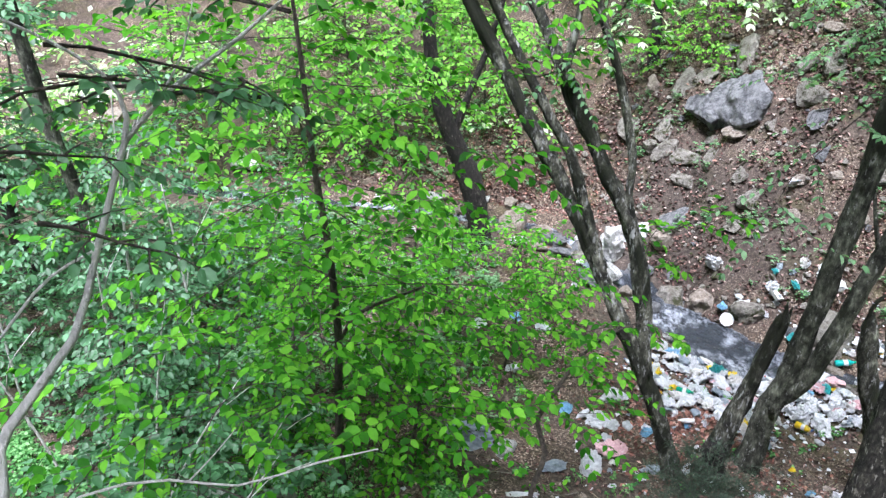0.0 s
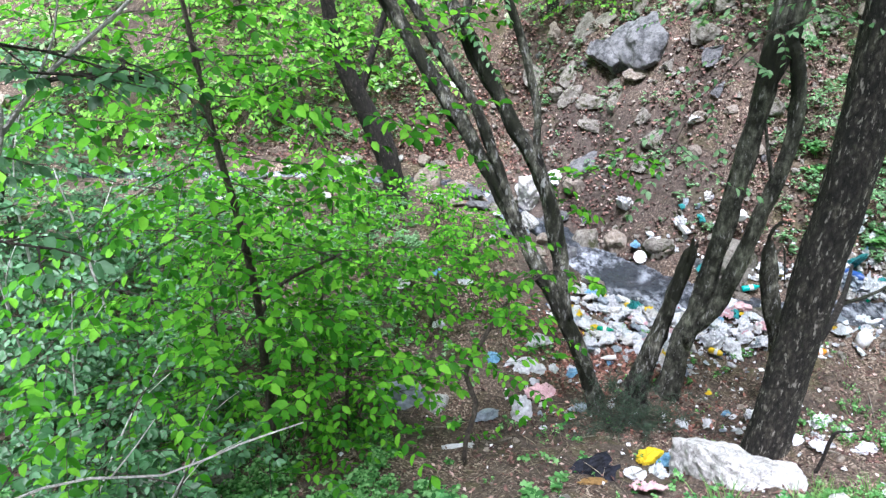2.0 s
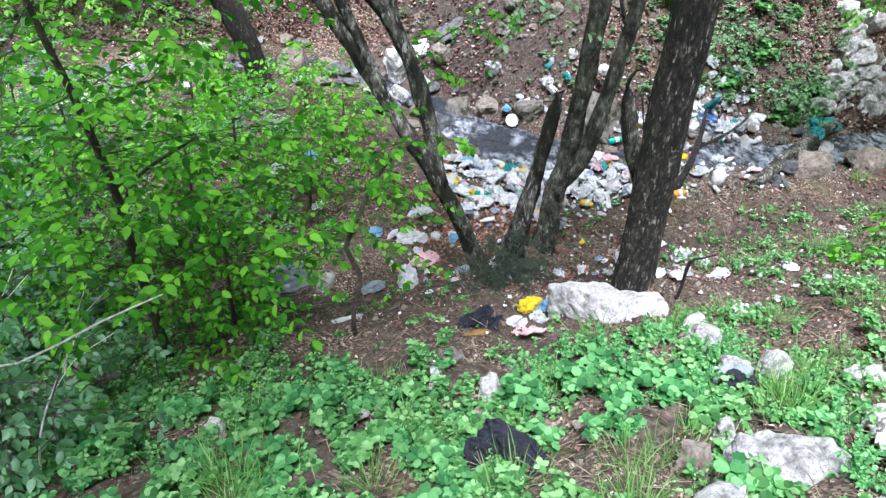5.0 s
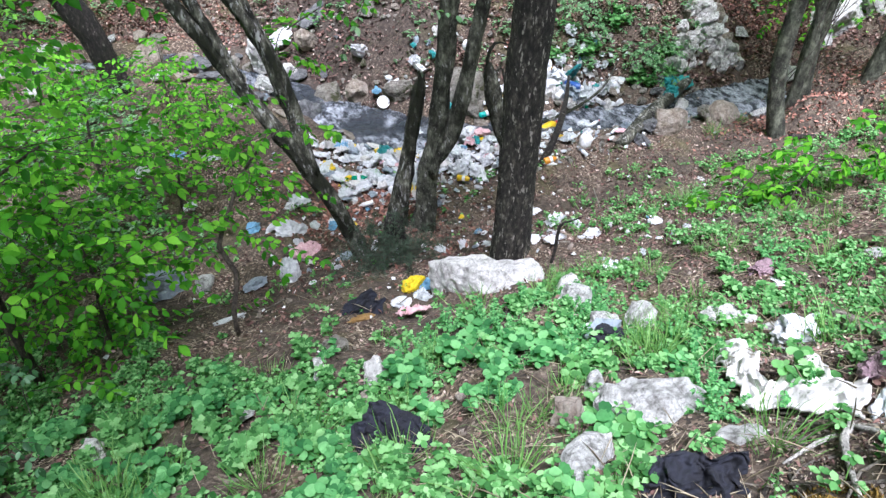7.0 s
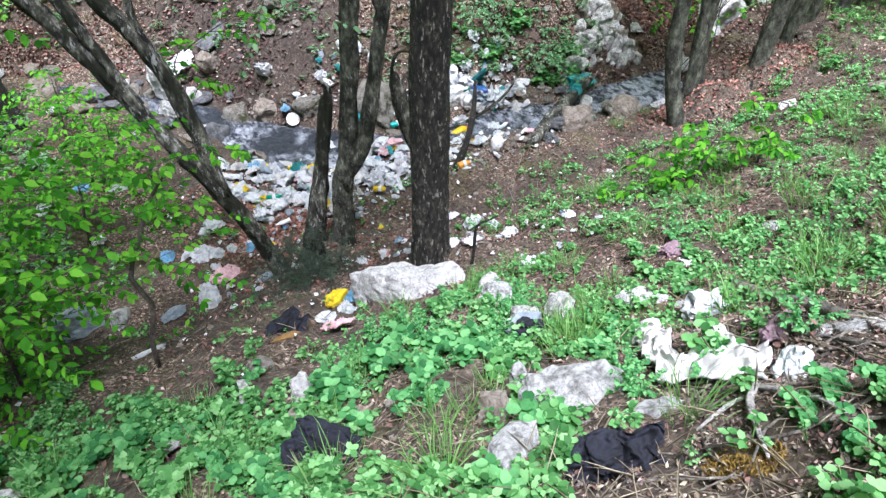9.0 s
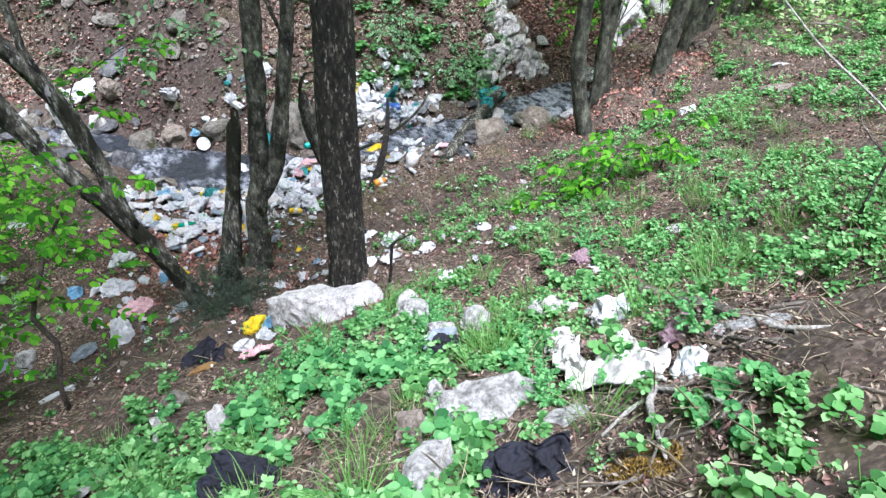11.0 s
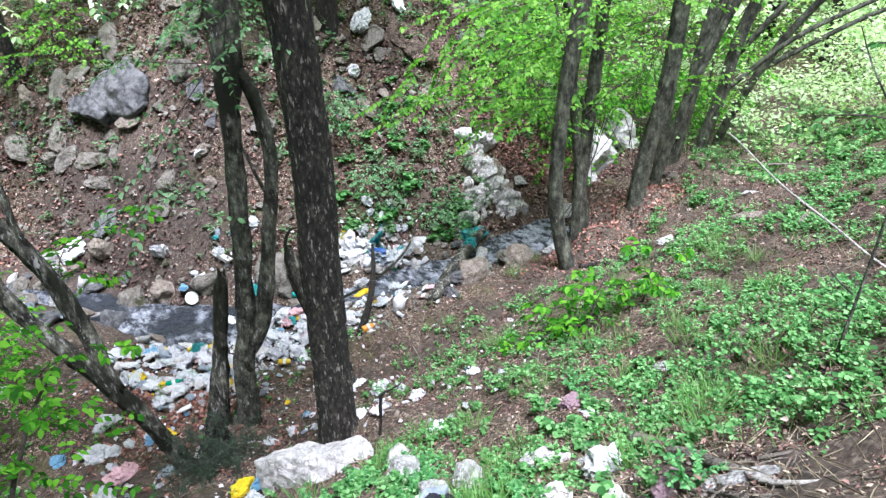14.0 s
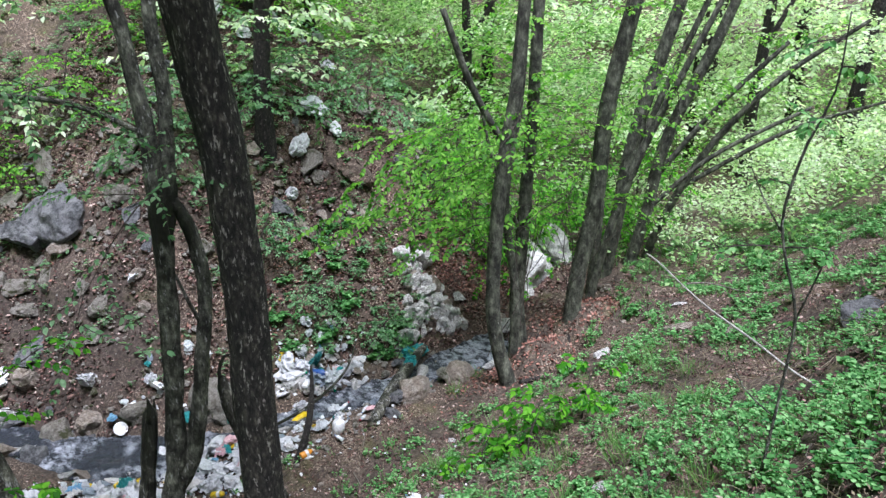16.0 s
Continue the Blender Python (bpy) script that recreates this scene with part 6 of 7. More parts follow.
# short hollow stump at the foot of the leaning tree
stump = thing("tree_stump", "short dark hollow stump beside the leaning tree", "tree stump", tube("tree_stump", [(0, 0, -0.15, 0.15), (0.01, 0, 0.1, 0.13), (0.03, 0, 0.3, 0.115), (0.04, 0, 0.36, 0.10), (0.04, 0, 0.32, 0.08), (0.02, 0, 0.12, 0.06)], BARK_DARK, sides=14, gnarl=0.3, flare=0.3, step=0.05, seed=17), on_ground(2.92, 6.15))
for k, (x, y, s) in enumerate([(-7.8, 16.6, 1.0), (-7.3, 16.4, 0.7), (-4.3, 15.3, 0.6), (-4.0, 15.2, 0.5), (-3.7, 15.2, 0.4), (-2.3, 12.2, 0.45), (-2.0, 12.1, 0.35), (-2.6, 10.7, 0.6), (-2.5, 10.3, 0.4), (-0.5, 12.3, 0.35), (0.3, 12.6, 0.4), (1.5, 12.2, 0.4), (2.0, 13.0, 0.35), (2.5, 12.4, 0.3), (2.9, 11.2, 0.5), (3.3, 10.9, 0.55), (3.1, 10.6, 0.4), (3.5, 10.6, 0.45)]):
    rock("pale stone by the upper stream", x, y, s, (STONE_WHITE, STONE_TAN, STONE_LICHEN)[k % 3], 40 + k % 8, (1.1, 0.8, 0.8), 47 * k, 0.12, "stone", 0.8, group="stones by the stream", follow=0.3)


# ---- rubbish ----
def draped_sack():
    """A limp sack thrown down in a crooked heap: a creased skin between an upper and a lower hem."""
    top = [(3.18, 1.76), (3.16, 1.61), (2.78, 1.27), (2.70, 1.10), (2.87, 1.17), (2.99, 1.22), (2.90, 1.07), (2.78, 0.93), (2.76, 0.81)]
    low = [(2.90, 1.61), (2.65, 1.33), (2.58, 1.21), (2.43, 1.04), (2.47, 0.96), (2.48, 0.87), (2.49, 0.81), (2.55, 0.77), (2.50, 0.66)]
    hem = [spline([(x, y, 0.0, 0.0) for x, y in line], 0.012) for line in (top, low)]
    n, m = 84, 30
    verts, faces = [], []
    for layer in (0.016, 0.0):
        for i in range(n):
            u = i / (n - 1)
            a, b = (line[int(u * (len(line) - 1))] for line in hem)
            for j in range(m):
                v = j / (m - 1)
                x, y = a[0] + (b[0] - a[0]) * v, a[1] + (b[1] - a[1]) * v
                q = Vector((u * 4.6, v * 2.6 + 1.5 * u, 4))
                r = math.sin(math.pi * min(1, max(0, v)))
                z = 0.03 + 0.05 * r * (0.3 + 1.4 * abs(noise.noise(q))) + 0.07 * abs(noise.noise(q * 1.9)) + 0.045 * abs(noise.noise(q * 3.7)) + 0.010 * noise.noise(q * 8)
                ground = ground_z(x, y) * 0.5 + 0.25 * (ground_z(x + 0.1, y + 0.1) + ground_z(x - 0.1, y - 0.1))
                verts.append((x + 0.03 * noise.noise(q * 1.7) - 2.85, y + 0.03 * noise.noise(q * 1.7 + Vector((0, 7, 0))) - 1.2, ground + z + layer - 4.0))
    k = n * m
    for i in range(n - 1):
        for j in range(m - 1):
            a = i * m + j
            faces += [(a, a + m, a + m + 1, a + 1), (k + a, k + a + 1, k + a + m + 1, k + a + m)]
    rim = [i * m for i in range(n)] + [(n - 1) * m + j for j in range(1, m)] + [i * m + m - 1 for i in range(n - 2, -1, -1)] + [j for j in range(m - 2, 0, -1)]
    faces += [(a, k + a, k + b, b) for a, b in zip(rim, rim[1:] + rim[:1])]
    thing("sack", "crumpled white woven sack lying on the slope", "sack", mesh_from("sack", verts, faces, P_SACK), (2.85, 1.2, 4.0))


draped_sack()
thing("plastic_sheet", "clear bluish plastic film beside the sack", "plastic sheet", cloth_mesh("plastic_sheet", P_CLEAR, 3, 0.26, 0.17, 0.035, 20), on_ground(2.62, 0.62, 0.015), (*tilt_at(2.62, 0.62), 30))


def crumpled(name, label, category, x, y, size, material, seed, flat=0.55, turn=0.0, scale=(1, 1, 1), amount=0.4, lift=-0.01, group="", z=None):
    key = ("crumple", material.name, seed, flat, amount)
    if key not in ROCKS:
        ROCKS[key] = crumple_mesh(name, material, seed, flat, 4 if size > 0.15 and not group else 3 if group else 2, amount)
    ob = new(name, ROCKS[key])
    tx, ty = tilt_at(x, y)
    px, py, pz = on_ground(x, y, lift)
    ob.matrix_basis = pose(px, py, pz if z is None else z, tx * 0.8, ty * 0.8, 0) @ pose(0, 0, 0, 0, 0, turn) @ Matrix.Diagonal((size * scale[0], size * scale[1], size * scale[2], 1))
    return tagged(ob, label, category, group)


crumpled("plastic_bag", "bulging white plastic bag on the herbs", "plastic bag", 3.42, 1.46, 0.30, P_WHITE, 11, 0.8, 20)
crumpled("cloth", "mauve crumpled cloth beside the sack", "cloth", 2.92, 0.84, 0.17, P_MAUVE, 12, 0.8, 40)
crumpled("cloth", "grey-mauve rag on the green slope", "cloth", 4.33, 2.44, 0.2, P_MAUVE, 13, 0.6, 10)
crumpled("plastic_bag", "small white bag beside the rag", "plastic bag", 4.30, 2.26, 0.16, P_WHITE, 14, 0.4, 70)
crumpled("plastic_bag", "yellow crumpled plastic bag", "plastic bag", 2.57, 4.84, 0.20, P_YELLOW, 15, 0.9, 0, amount=0.5)
crumpled("plastic_bag", "blue crumpled plastic bag by the white rock", "plastic bag", 2.72, 4.80, 0.17, P_BLUE, 16, 0.9, 0)
crumpled("plastic_bag", "clear crumpled plastic bag", "plastic bag", 2.53, 4.58, 0.20, P_CLEAR, 17, 0.8, 30)
crumpled("plastic_bag", "white crumpled plastic bag", "plastic bag", 2.31, 4.56, 0.19, P_WHITE, 18, 0.6, 30)
thing("cloth", "pink cloth spread on bare soil", "cloth", cloth_mesh("cloth", P_PINK, 19, 0.36, 0.22, 0.05, 30), on_ground(2.24, 4.16, 0.01), (*tilt_at(2.24, 4.16), 20))
crumpled("cloth", "ochre rag on the soil", "cloth", 1.78, 4.2, 0.2, P_OCHRE, 20, 0.25, 20, (1.2, 0.6, 1))
crumpled("plastic_bag", "standing white plastic bag", "plastic bag", 1.67, 6.15, 0.27, P_WHITE, 21, 1.2, 20)
crumpled("plastic_bag", "large grey plastic bag under the leaves", "plastic bag", 0.33, 6.62, 0.5, P_GREY, 22, 0.8, 0, (1, 0.7, 1.0))
crumpled("cloth", "grey-blue rag on the soil", "cloth", 1.28, 6.12, 0.27, P_GREY, 23, 0.35, 10, (1.2, 0.6, 1))
crumpled("cloth", "pale rag beside the thin stem", "cloth", 0.83, 5.3, 0.19, P_WHITE, 24, 0.35, 10, (1.2, 0.6, 1))
crumpled("cloth", "faded pink rag among dead leaves", "cloth", 2.03, 6.6, 0.28, P_PINK, 25, 0.3, 40)
crumpled("plastic_bag", "white bag caught on the far bank", "plastic bag", 4.60, 11.0, 0.28, P_WHITE, 26, 1.2, 0, (0.7, 0.7, 1.3))
crumpled("plastic_bag", "white bag caught on the far bank", "plastic bag", 3.68, 12.6, 0.42, P_WHITE, 27, 0.6, 0)
crumpled("plastic_bag", "teal plastic rag on the stones", "plastic bag", 7.45, 8.95, 0.3, P_TEAL, 28, 1.3, 0, (0.6, 0.6, 1.3))
crumpled("plastic_bag", "teal plastic rag on the log", "plastic bag", 8.4, 7.62, 0.25, P_TEAL, 29, 0.8, 0, z=1.22)
crumpled("plastic_bag", "dark blue film in the rapids", "plastic bag", 8.9, 8.05, 0.5, P_TEAL, 30, 0.5, 0, (1, 0.6, 1))
crumpled("plastic_bag", "white bag on the upper far slope", "plastic bag", 9.2, 11.1, 0.4, P_WHITE, 31, 0.7)
crumpled("plastic_bag", "white bag on the upper far slope", "plastic bag", 8.56, 10.65, 0.26, P_WHITE, 32, 1.0)
crumpled("plastic_bag", "white bag on the upper far slope", "plastic bag", 9.6, 14.2, 0.7, P_WHITE, 33, 0.6)
crumpled("plastic_bag", "white bag on the upper far slope", "plastic bag", 10.4, 13.4, 0.5, P_WHITE, 34, 0.6)
crumpled("plastic_bag", "small white scrap on the muddy bank", "plastic bag", 5.67, 11.2, 0.17, P_WHITE, 35, 1.2)
crumpled("plastic_bag", "white bag in the distant undergrowth", "plastic bag", 21.9, 5.4, 0.5, P_WHITE, 36, 0.6)
crumpled("paper", "white paper scrap among herbs", "paper", 0.75, 3.62, 0.11, P_WHITE, 37, 0.2)
crumpled("paper", "white paper scrap on leafy sprig", "paper", 6.66, 3.91, 0.10, P_WHITE, 38, 0.3)
for k, (x, y, s, mat_, what) in enumerate([(1.17, 9.3, 0.2, P_BLUE, "blue"), (1.57, 7.3, 0.17, P_BLUE, "blue"), (1.0, 8.2, 0.2, P_WHITE, "white"), (0.6, 9.0, 0.22, P_WHITE, "white"), (1.9, 7.0, 0.28, P_WHITE, "white"), (1.5, 9.2, 0.2, P_CLEAR, "clear"), (2.2, 7.6, 0.25, P_WHITE, "white")]):
    crumpled("plastic_bag", f"{what} plastic scrap half hidden by leaves", "plastic bag", x, y, s, mat_, 40 + k, 0.6)
for k, (x, y, w) in enumerate([(4.70, 5.92, 0.24), (4.69, 5.39, 0.22), (4.66, 5.01, 0.16), (4.04, 4.50, 0.16), (4.57, 4.64, 0.20), (3.80, 4.62, 0.18), (3.85, 4.40, 0.14), (5.07, 4.27, 0.14), (3.96, 3.63, 0.18), (4.50, 5.22, 0.26), (4.28, 4.92, 0.13), (4.86, 5.6, 0.2)]):
    thing("paper", "crumpled white paper lying on the bare slope", "paper", cloth_mesh("paper", P_WHITE, 170 + k % 4, w, w * 0.6, 0.06, 14, False, 1.4), on_ground(x, y, 0.012), (*tilt_at(x, y), 47 * k), "papers on the slope")
# black clothes in front
for x, y, w, dp, sd, fold in [(1.22, 2.22, 0.50, 0.36, 5, 0.085), (1.80, 0.76, 0.40, 0.28, 6, 0.10), (1.84, 4.5, 0.55, 0.30, 7, 0.06)]:
    tx, ty = tilt_at(x, y)
    thing("cloth", "black crumpled garment thrown on the soil", "clothing", cloth_mesh("cloth", P_BLACK, sd, w, dp, fold, 56, True, 1.0), on_ground(x, y, 0.01), (tx, ty, 25 * sd))


def tray(x, y, z, turn, label, wide, deep, high, mat_, open_top=True):
    """A shallow box with a rim, bevelled."""
    bm = bmesh.new()
    bmesh.ops.create_cube(bm, size=1.0)
    for v in bm.verts:
        k = 1.0 if v.co.z > 0 else 0.86
        v.co = Vector((v.co.x * wide * k, v.co.y * deep * k, v.co.z * high))
    if open_top:
        top = max(bm.faces, key=lambda f: f.calc_center_median().z)
        inner = bmesh.ops.inset_region(bm, faces=[top], thickness=wide * 0.07)
        bmesh.ops.translate(bm, verts=list(top.verts), vec=(0, 0, -high * 0.75))
    bmesh.ops.bevel(bm, geom=list(bm.edges), offset=wide * 0.02, segments=2, affect="EDGES")
    me = bpy.data.meshes.new("tray")
    bm.to_mesh(me)
    bm.free()
    me.materials.append(mat_)
    return thing("tray", label, "tray", me, (x, y, z), turn)


tray(5.27, 10.05, ground_z(5.27, 10.05) + 0.05, (28, 6, 25), "white foam box on the far edge", 0.36, 0.26, 0.09, S_WHITE)
tray(2.76, 2.36, ground_z(2.76, 2.36) + 0.11, (-20, 10, 30), "black and silver food tray", 0.24, 0.18, 0.05, P_GREY)
crumpled("cloth", "black bag under the tray", "plastic bag", 2.72, 2.27, 0.2, P_BLACK, 50, 0.7)
crumpled("plastic_bag", "white film around the tray", "plastic bag", 2.8, 2.42, 0.30, P_WHITE, 51, 0.5)


def plate(x, y, r, turn):
    """A lid or plate: a shallow turned dish."""
    me = lathe_mesh("plate", [(0.02, 0.0), (r * 0.7, 0.0), (r * 0.8, 0.01), (r, 0.03), (r, 0.036), (r * 0.8, 0.016), (r * 0.7, 0.007), (0.02, 0.007)], S_WHITE, 28)
    return thing("plate", "round white plastic plate by the pool", "plate", me, on_ground(x, y, 0.09), turn)


plate(4.5, 10.0, 0.105, (48, -14, 0))
BOTTLES = {}


def bottle(label, x, y, length, mat_, cap_mat, turn, lift=0.04, fat=0.16, name="bottle", lying=82, group="", seed=0):
    key = (mat_.name, cap_mat.name, round(length, 2), round(fat, 2))
    if key not in BOTTLES:
        r = length * fat
        body = lathe_mesh("body", [(r * 0.7, 0), (r * 0.98, length * 0.04), (r, length * 0.12), (r * 0.93, length * 0.3), (r, length * 0.36), (r, length * 0.6), (r * 0.85, length * 0.72), (r * 0.42, length * 0.86), (r * 0.32, length * 0.9)], mat_, 16, 0.10, seed)
        cap = lathe_mesh("cap", [(r * 0.38, length * 0.9), (r * 0.4, length * 0.92), (r * 0.4, length * 0.985), (r * 0.34, length)], cap_mat, 14)
        wrap = lathe_mesh("wrapper", [(r * 1.015, length * 0.38), (r * 1.02, length * 0.4), (r * 1.02, length * 0.57), (r * 1.015, length * 0.59)], P_WHITE, 16, 0.10, seed)
        BOTTLES[key] = body, cap, wrap
    root = thing(name, label, "bottle", None, on_ground(x, y, lift + length * fat * 0.6), (lying, 0, turn), group)
    body, cap, wrap = BOTTLES[key]
    part("body", body, root)
    part("cap", cap, root)
    if length < 0.34:
        part("wrapper", wrap, root)
    return root


bottle("yellow plastic bottle lying in rubbish", 4.43, 7.35, 0.21, S_YELLOW, S_BLUE, 40, 0.05, 0.2)
bottle("yellow plastic bottle lying in rubbish", 3.70, 8.5, 0.18, S_YELLOW, S_WHITE, 100, 0.05, 0.22)
bottle("orange plastic bottle at the water's edge", 5.58, 6.95, 0.2, S_ORANGE, S_WHITE, 80, 0.05, 0.24)
bottle("large yellow canister lying by the log", 6.4, 8.2, 0.34, S_YELLOW, S_RED, 100, 0.06, 0.24, "canister")
bottle("turquoise bottle floating in the pool", 5.62, 8.8, 0.28, S_TEAL, S_GREEN, 85, 0.12, 0.16)
bottle("green bottle lying on stones", 6.9, 8.9, 0.30, S_GREEN, S_GREEN, 75, 0.08, 0.15)
bottle("green bottle half buried", 8.1, 7.1, 0.2, S_GREEN, S_GREEN, 30, 0.05, 0.16)
bottle("dark blue bottle on the stones", 7.2, 8.75, 0.34, S_BLUE, S_WHITE, 20, 0.12, 0.2)
bottle("red-capped white bottle lying in rubbish", 6.9, 8.55, 0.26, S_WHITE, S_RED, 120, 0.1, 0.2)
bottle("green bottle in the rubbish heap", 3.1, 7.9, 0.22, S_GREEN, S_GREEN, 60, 0.06, 0.17)


def jug(x, y, z, turn, label):
    """A squarish plastic canister with a neck, a cap and a handle."""
    root = thing("canister", label, "canister", None, (x, y, z), turn, size=0.78)
    body = lathe_mesh("body", [(0.09, 0), (0.12, 0.015), (0.125, 0.1), (0.125, 0.19), (0.10, 0.24), (0.045, 0.27), (0.04, 0.29)], S_WHITE, 8, 0.12, 3)
    part("body", body, root)
    part("cap", lathe_mesh("cap", [(0.036, 0.285), (0.038, 0.29), (0.038, 0.31), (0.03, 0.315)], S_WHITE, 14), root)
    part("handle", tube("handle", [(0.05, 0, 0.26, 0.012), (0.10, 0, 0.30, 0.012), (0.14, 0, 0.27, 0.012), (0.125, 0, 0.2, 0.012)], S_WHITE, sides=8, step=0.03, gnarl=0), root)


jug(6.45, 7.2, ground_z(6.45, 7.2) + 0.02, (8, 5, 20), "white plastic canister standing by the log")
jug(4.67, 10.12, ground_z(4.67, 10.12) + 0.06, (70, 10, 60), "cloudy white canister by the pool")
jug(5.9, 9.7, ground_z(5.9, 9.7) + 0.35, (60, 10, -30), "cloudy white canister on the boulder")
# many scraps: white bags, cups and rags
rng = np.random.default_rng(21)
SHEETS = {}


def sheet(x, y, s, mat_, what, rng):
    """A creased flat piece of film or card."""
    key = mat_.name, int(rng.integers(4))
    if key not in SHEETS:
        SHEETS[key] = cloth_mesh("plastic_sheet", mat_, key[1] + 70, 1.0, 0.75, 0.42, 15, False, 1.7)
    tx, ty = tilt_at(x, y)
    ob = new("plastic_sheet", SHEETS[key])
    ob.matrix_basis = pose(*on_ground(x, y, rng.uniform(0, 0.08)), tx, ty, 0) @ pose(0, 0, 0, rng.normal(0, 20), rng.normal(0, 20), rng.uniform(0, 360)) @ Matrix.Diagonal((s, s, s, 1))
    tagged(ob, f"{what} creased film lying in the rubbish", "plastic sheet", "torn film along the stream")


ZONES = [(380, (2.8, 5.3), (7.3, 9.3), 0.16), (85, (5.0, 7.4), (7.2, 8.6), 0.15), (90, (5.6, 8.2), (8.4, 9.3), 0.15), (70, (5.7, 8.0), (7.9, 9.2), 0.23), (60, (1.6, 4.6), (5.6, 7.3), 0.12), (34, (4.2, 5.9), (9.9, 10.35), 0.13), (22, (3.5, 5.2), (3.6, 5.4), 0.09), (12, (2.0, 3.4), (10.4, 12.0), 0.16), (18, (9.0, 12.0), (10.8, 14.5), 0.28)]
KINDS = [(P_WHITE, "white", 17), (P_CLEAR, "cloudy clear", 6), (P_GREY, "grey", 3), (P_BLUE, "pale blue", 1), (P_PINK, "pink", 1), (P_TEAL, "teal", 1), (P_YELLOW, "yellow", 1), (P_SACK, "dirty white", 4)]
POOL = [(m, w) for m, w, n in KINDS for _ in range(n)]
for count, xr, yr, size in ZONES:
    for _ in range(count):
        x, y = rng.uniform(*xr), rng.uniform(*yr)
        d, side = stream_side(x, y)
        if d < (0.75 if 3.2 < x < 5 else 0.45) and rng.random() < 0.85:
            continue
        mat_, what = POOL[rng.integers(len(POOL))]
        if y < 5.5 and what in ("yellow", "teal"):
            mat_, what = P_WHITE, "white"
        s = 0.80 * size * min(2.0 if y > 5.6 else 1.1, rng.lognormal(0, 0.55))
        if rng.random() < 0.55:
            sheet(x, y, s * 0.95, mat_, what, rng)
            continue
        crumpled("plastic_scrap", f"{what} crumpled plastic scrap in the rubbish by the stream", "plastic scrap", x, y, s, mat_, 60 + int(rng.integers(4)), (0.35, 0.55, 0.8)[rng.integers(3)], rng.uniform(0, 360), (1, rng.uniform(0.6, 1), 1), lift=rng.uniform(-0.02, 0.10), group="rubbish along the stream")
for k in range(30):
    x, y = rng.uniform(2.6, 7.6), rng.uniform(6.9, 9.2)
    mat_, cap_ = [(P_CLEAR, S_BLUE), (P_CLEAR, S_RED), (S_WHITE, S_WHITE), (P_CLEAR, S_GREEN), (S_GREEN, S_GREEN)][k % 5]
    bottle("empty plastic bottle lying in the rubbish", x, y, 0.19, mat_, cap_, rng.uniform(0, 360), 0.04, 0.15, group="bottles in the rubbish", lying=rng.uniform(70, 98))


def scraps(count, middle, spread, size, material, label, seed):
    """Torn bits of film and paper too small to tell apart."""
    rng = np.random.default_rng(seed)
    fol = Foliage(TORN_V, FLAKE_F)
    while len(fol.places) < count:
        x, y = rng.normal(middle[0], spread[0]), rng.normal(middle[1], spread[1])
        d, side = stream_side(x, y)
        if d < 0.5 and rng.random() < 0.8 or (side < 0 and d > 1.5) or y < 3.4:
            continue
        fol.add(np.array(on_ground(x, y, rng.uniform(0.01, 0.07))), (rng.normal(), rng.normal(), rng.normal(0, 0.3)), size * (0.3 + rng.random() ** 2), rng, 0, 1.0, 0.7)
    tagged(new("plastic_bits", fol.mesh("plastic_bits", material)), label, "plastic bits", kind="stuff")


scraps(700, (4.2, 8.0), (0.75, 0.55), 0.065, P_WHITE, "torn white bits of film strewn on the bank", 22)
scraps(260, (4.3, 8.0), (0.9, 0.6), 0.08, P_GREY, "torn grey bits of film strewn on the bank", 23)
scraps(350, (6.6, 8.5), (0.9, 0.6), 0.07, P_WHITE, "torn white bits of film among stones", 24)
scraps(260, (6.4, 8.4), (1.0, 0.7), 0.08, P_CLEAR, "torn cloudy bits of film among stones", 25)
scraps(260, (3.6, 5.8), (1.5, 1.0), 0.05, P_WHITE, "small white bits of paper on the slope", 26)


# ---- low plants ----
def herb(fol, x, y, height, stems, size, rng, lobes=5, z=None):
    """A tuft of stalks, each with a rosette of leaves."""
    z = ground_z(x, y) if z is None else z
    for _ in range(stems):
        th, lean = rng.uniform(0, 6.3), rng.uniform(0.1, 0.7)
        h = height * rng.uniform(0.5, 1.1)
        foot = np.array((x + rng.normal(0, 0.02), y + rng.normal(0, 0.02), z - 0.02))
        tip = foot + np.array((math.cos(th) * lean * h, math.sin(th) * lean * h, h))
        fol.twigs.append((foot, tip, 0.0035))
        a0 = rng.uniform(0, 6.3)
        for k in range(lobes):
            a = a0 + 6.283 * k / lobes + rng.normal(0, 0.15)
            fol.add(tip + np.array((0, 0, rng.normal(0, 0.01))), (math.cos(a), math.sin(a), rng.normal(0.05, 0.2)), size * rng.uniform(0.7, 1.15), rng, 0.1, 1.0, 0.25)
        if rng.random() < 0.5:
            mid = (foot + tip) / 2
            fol.add(mid, (math.cos(th), math.sin(th), 0.2), size * 0.8, rng)


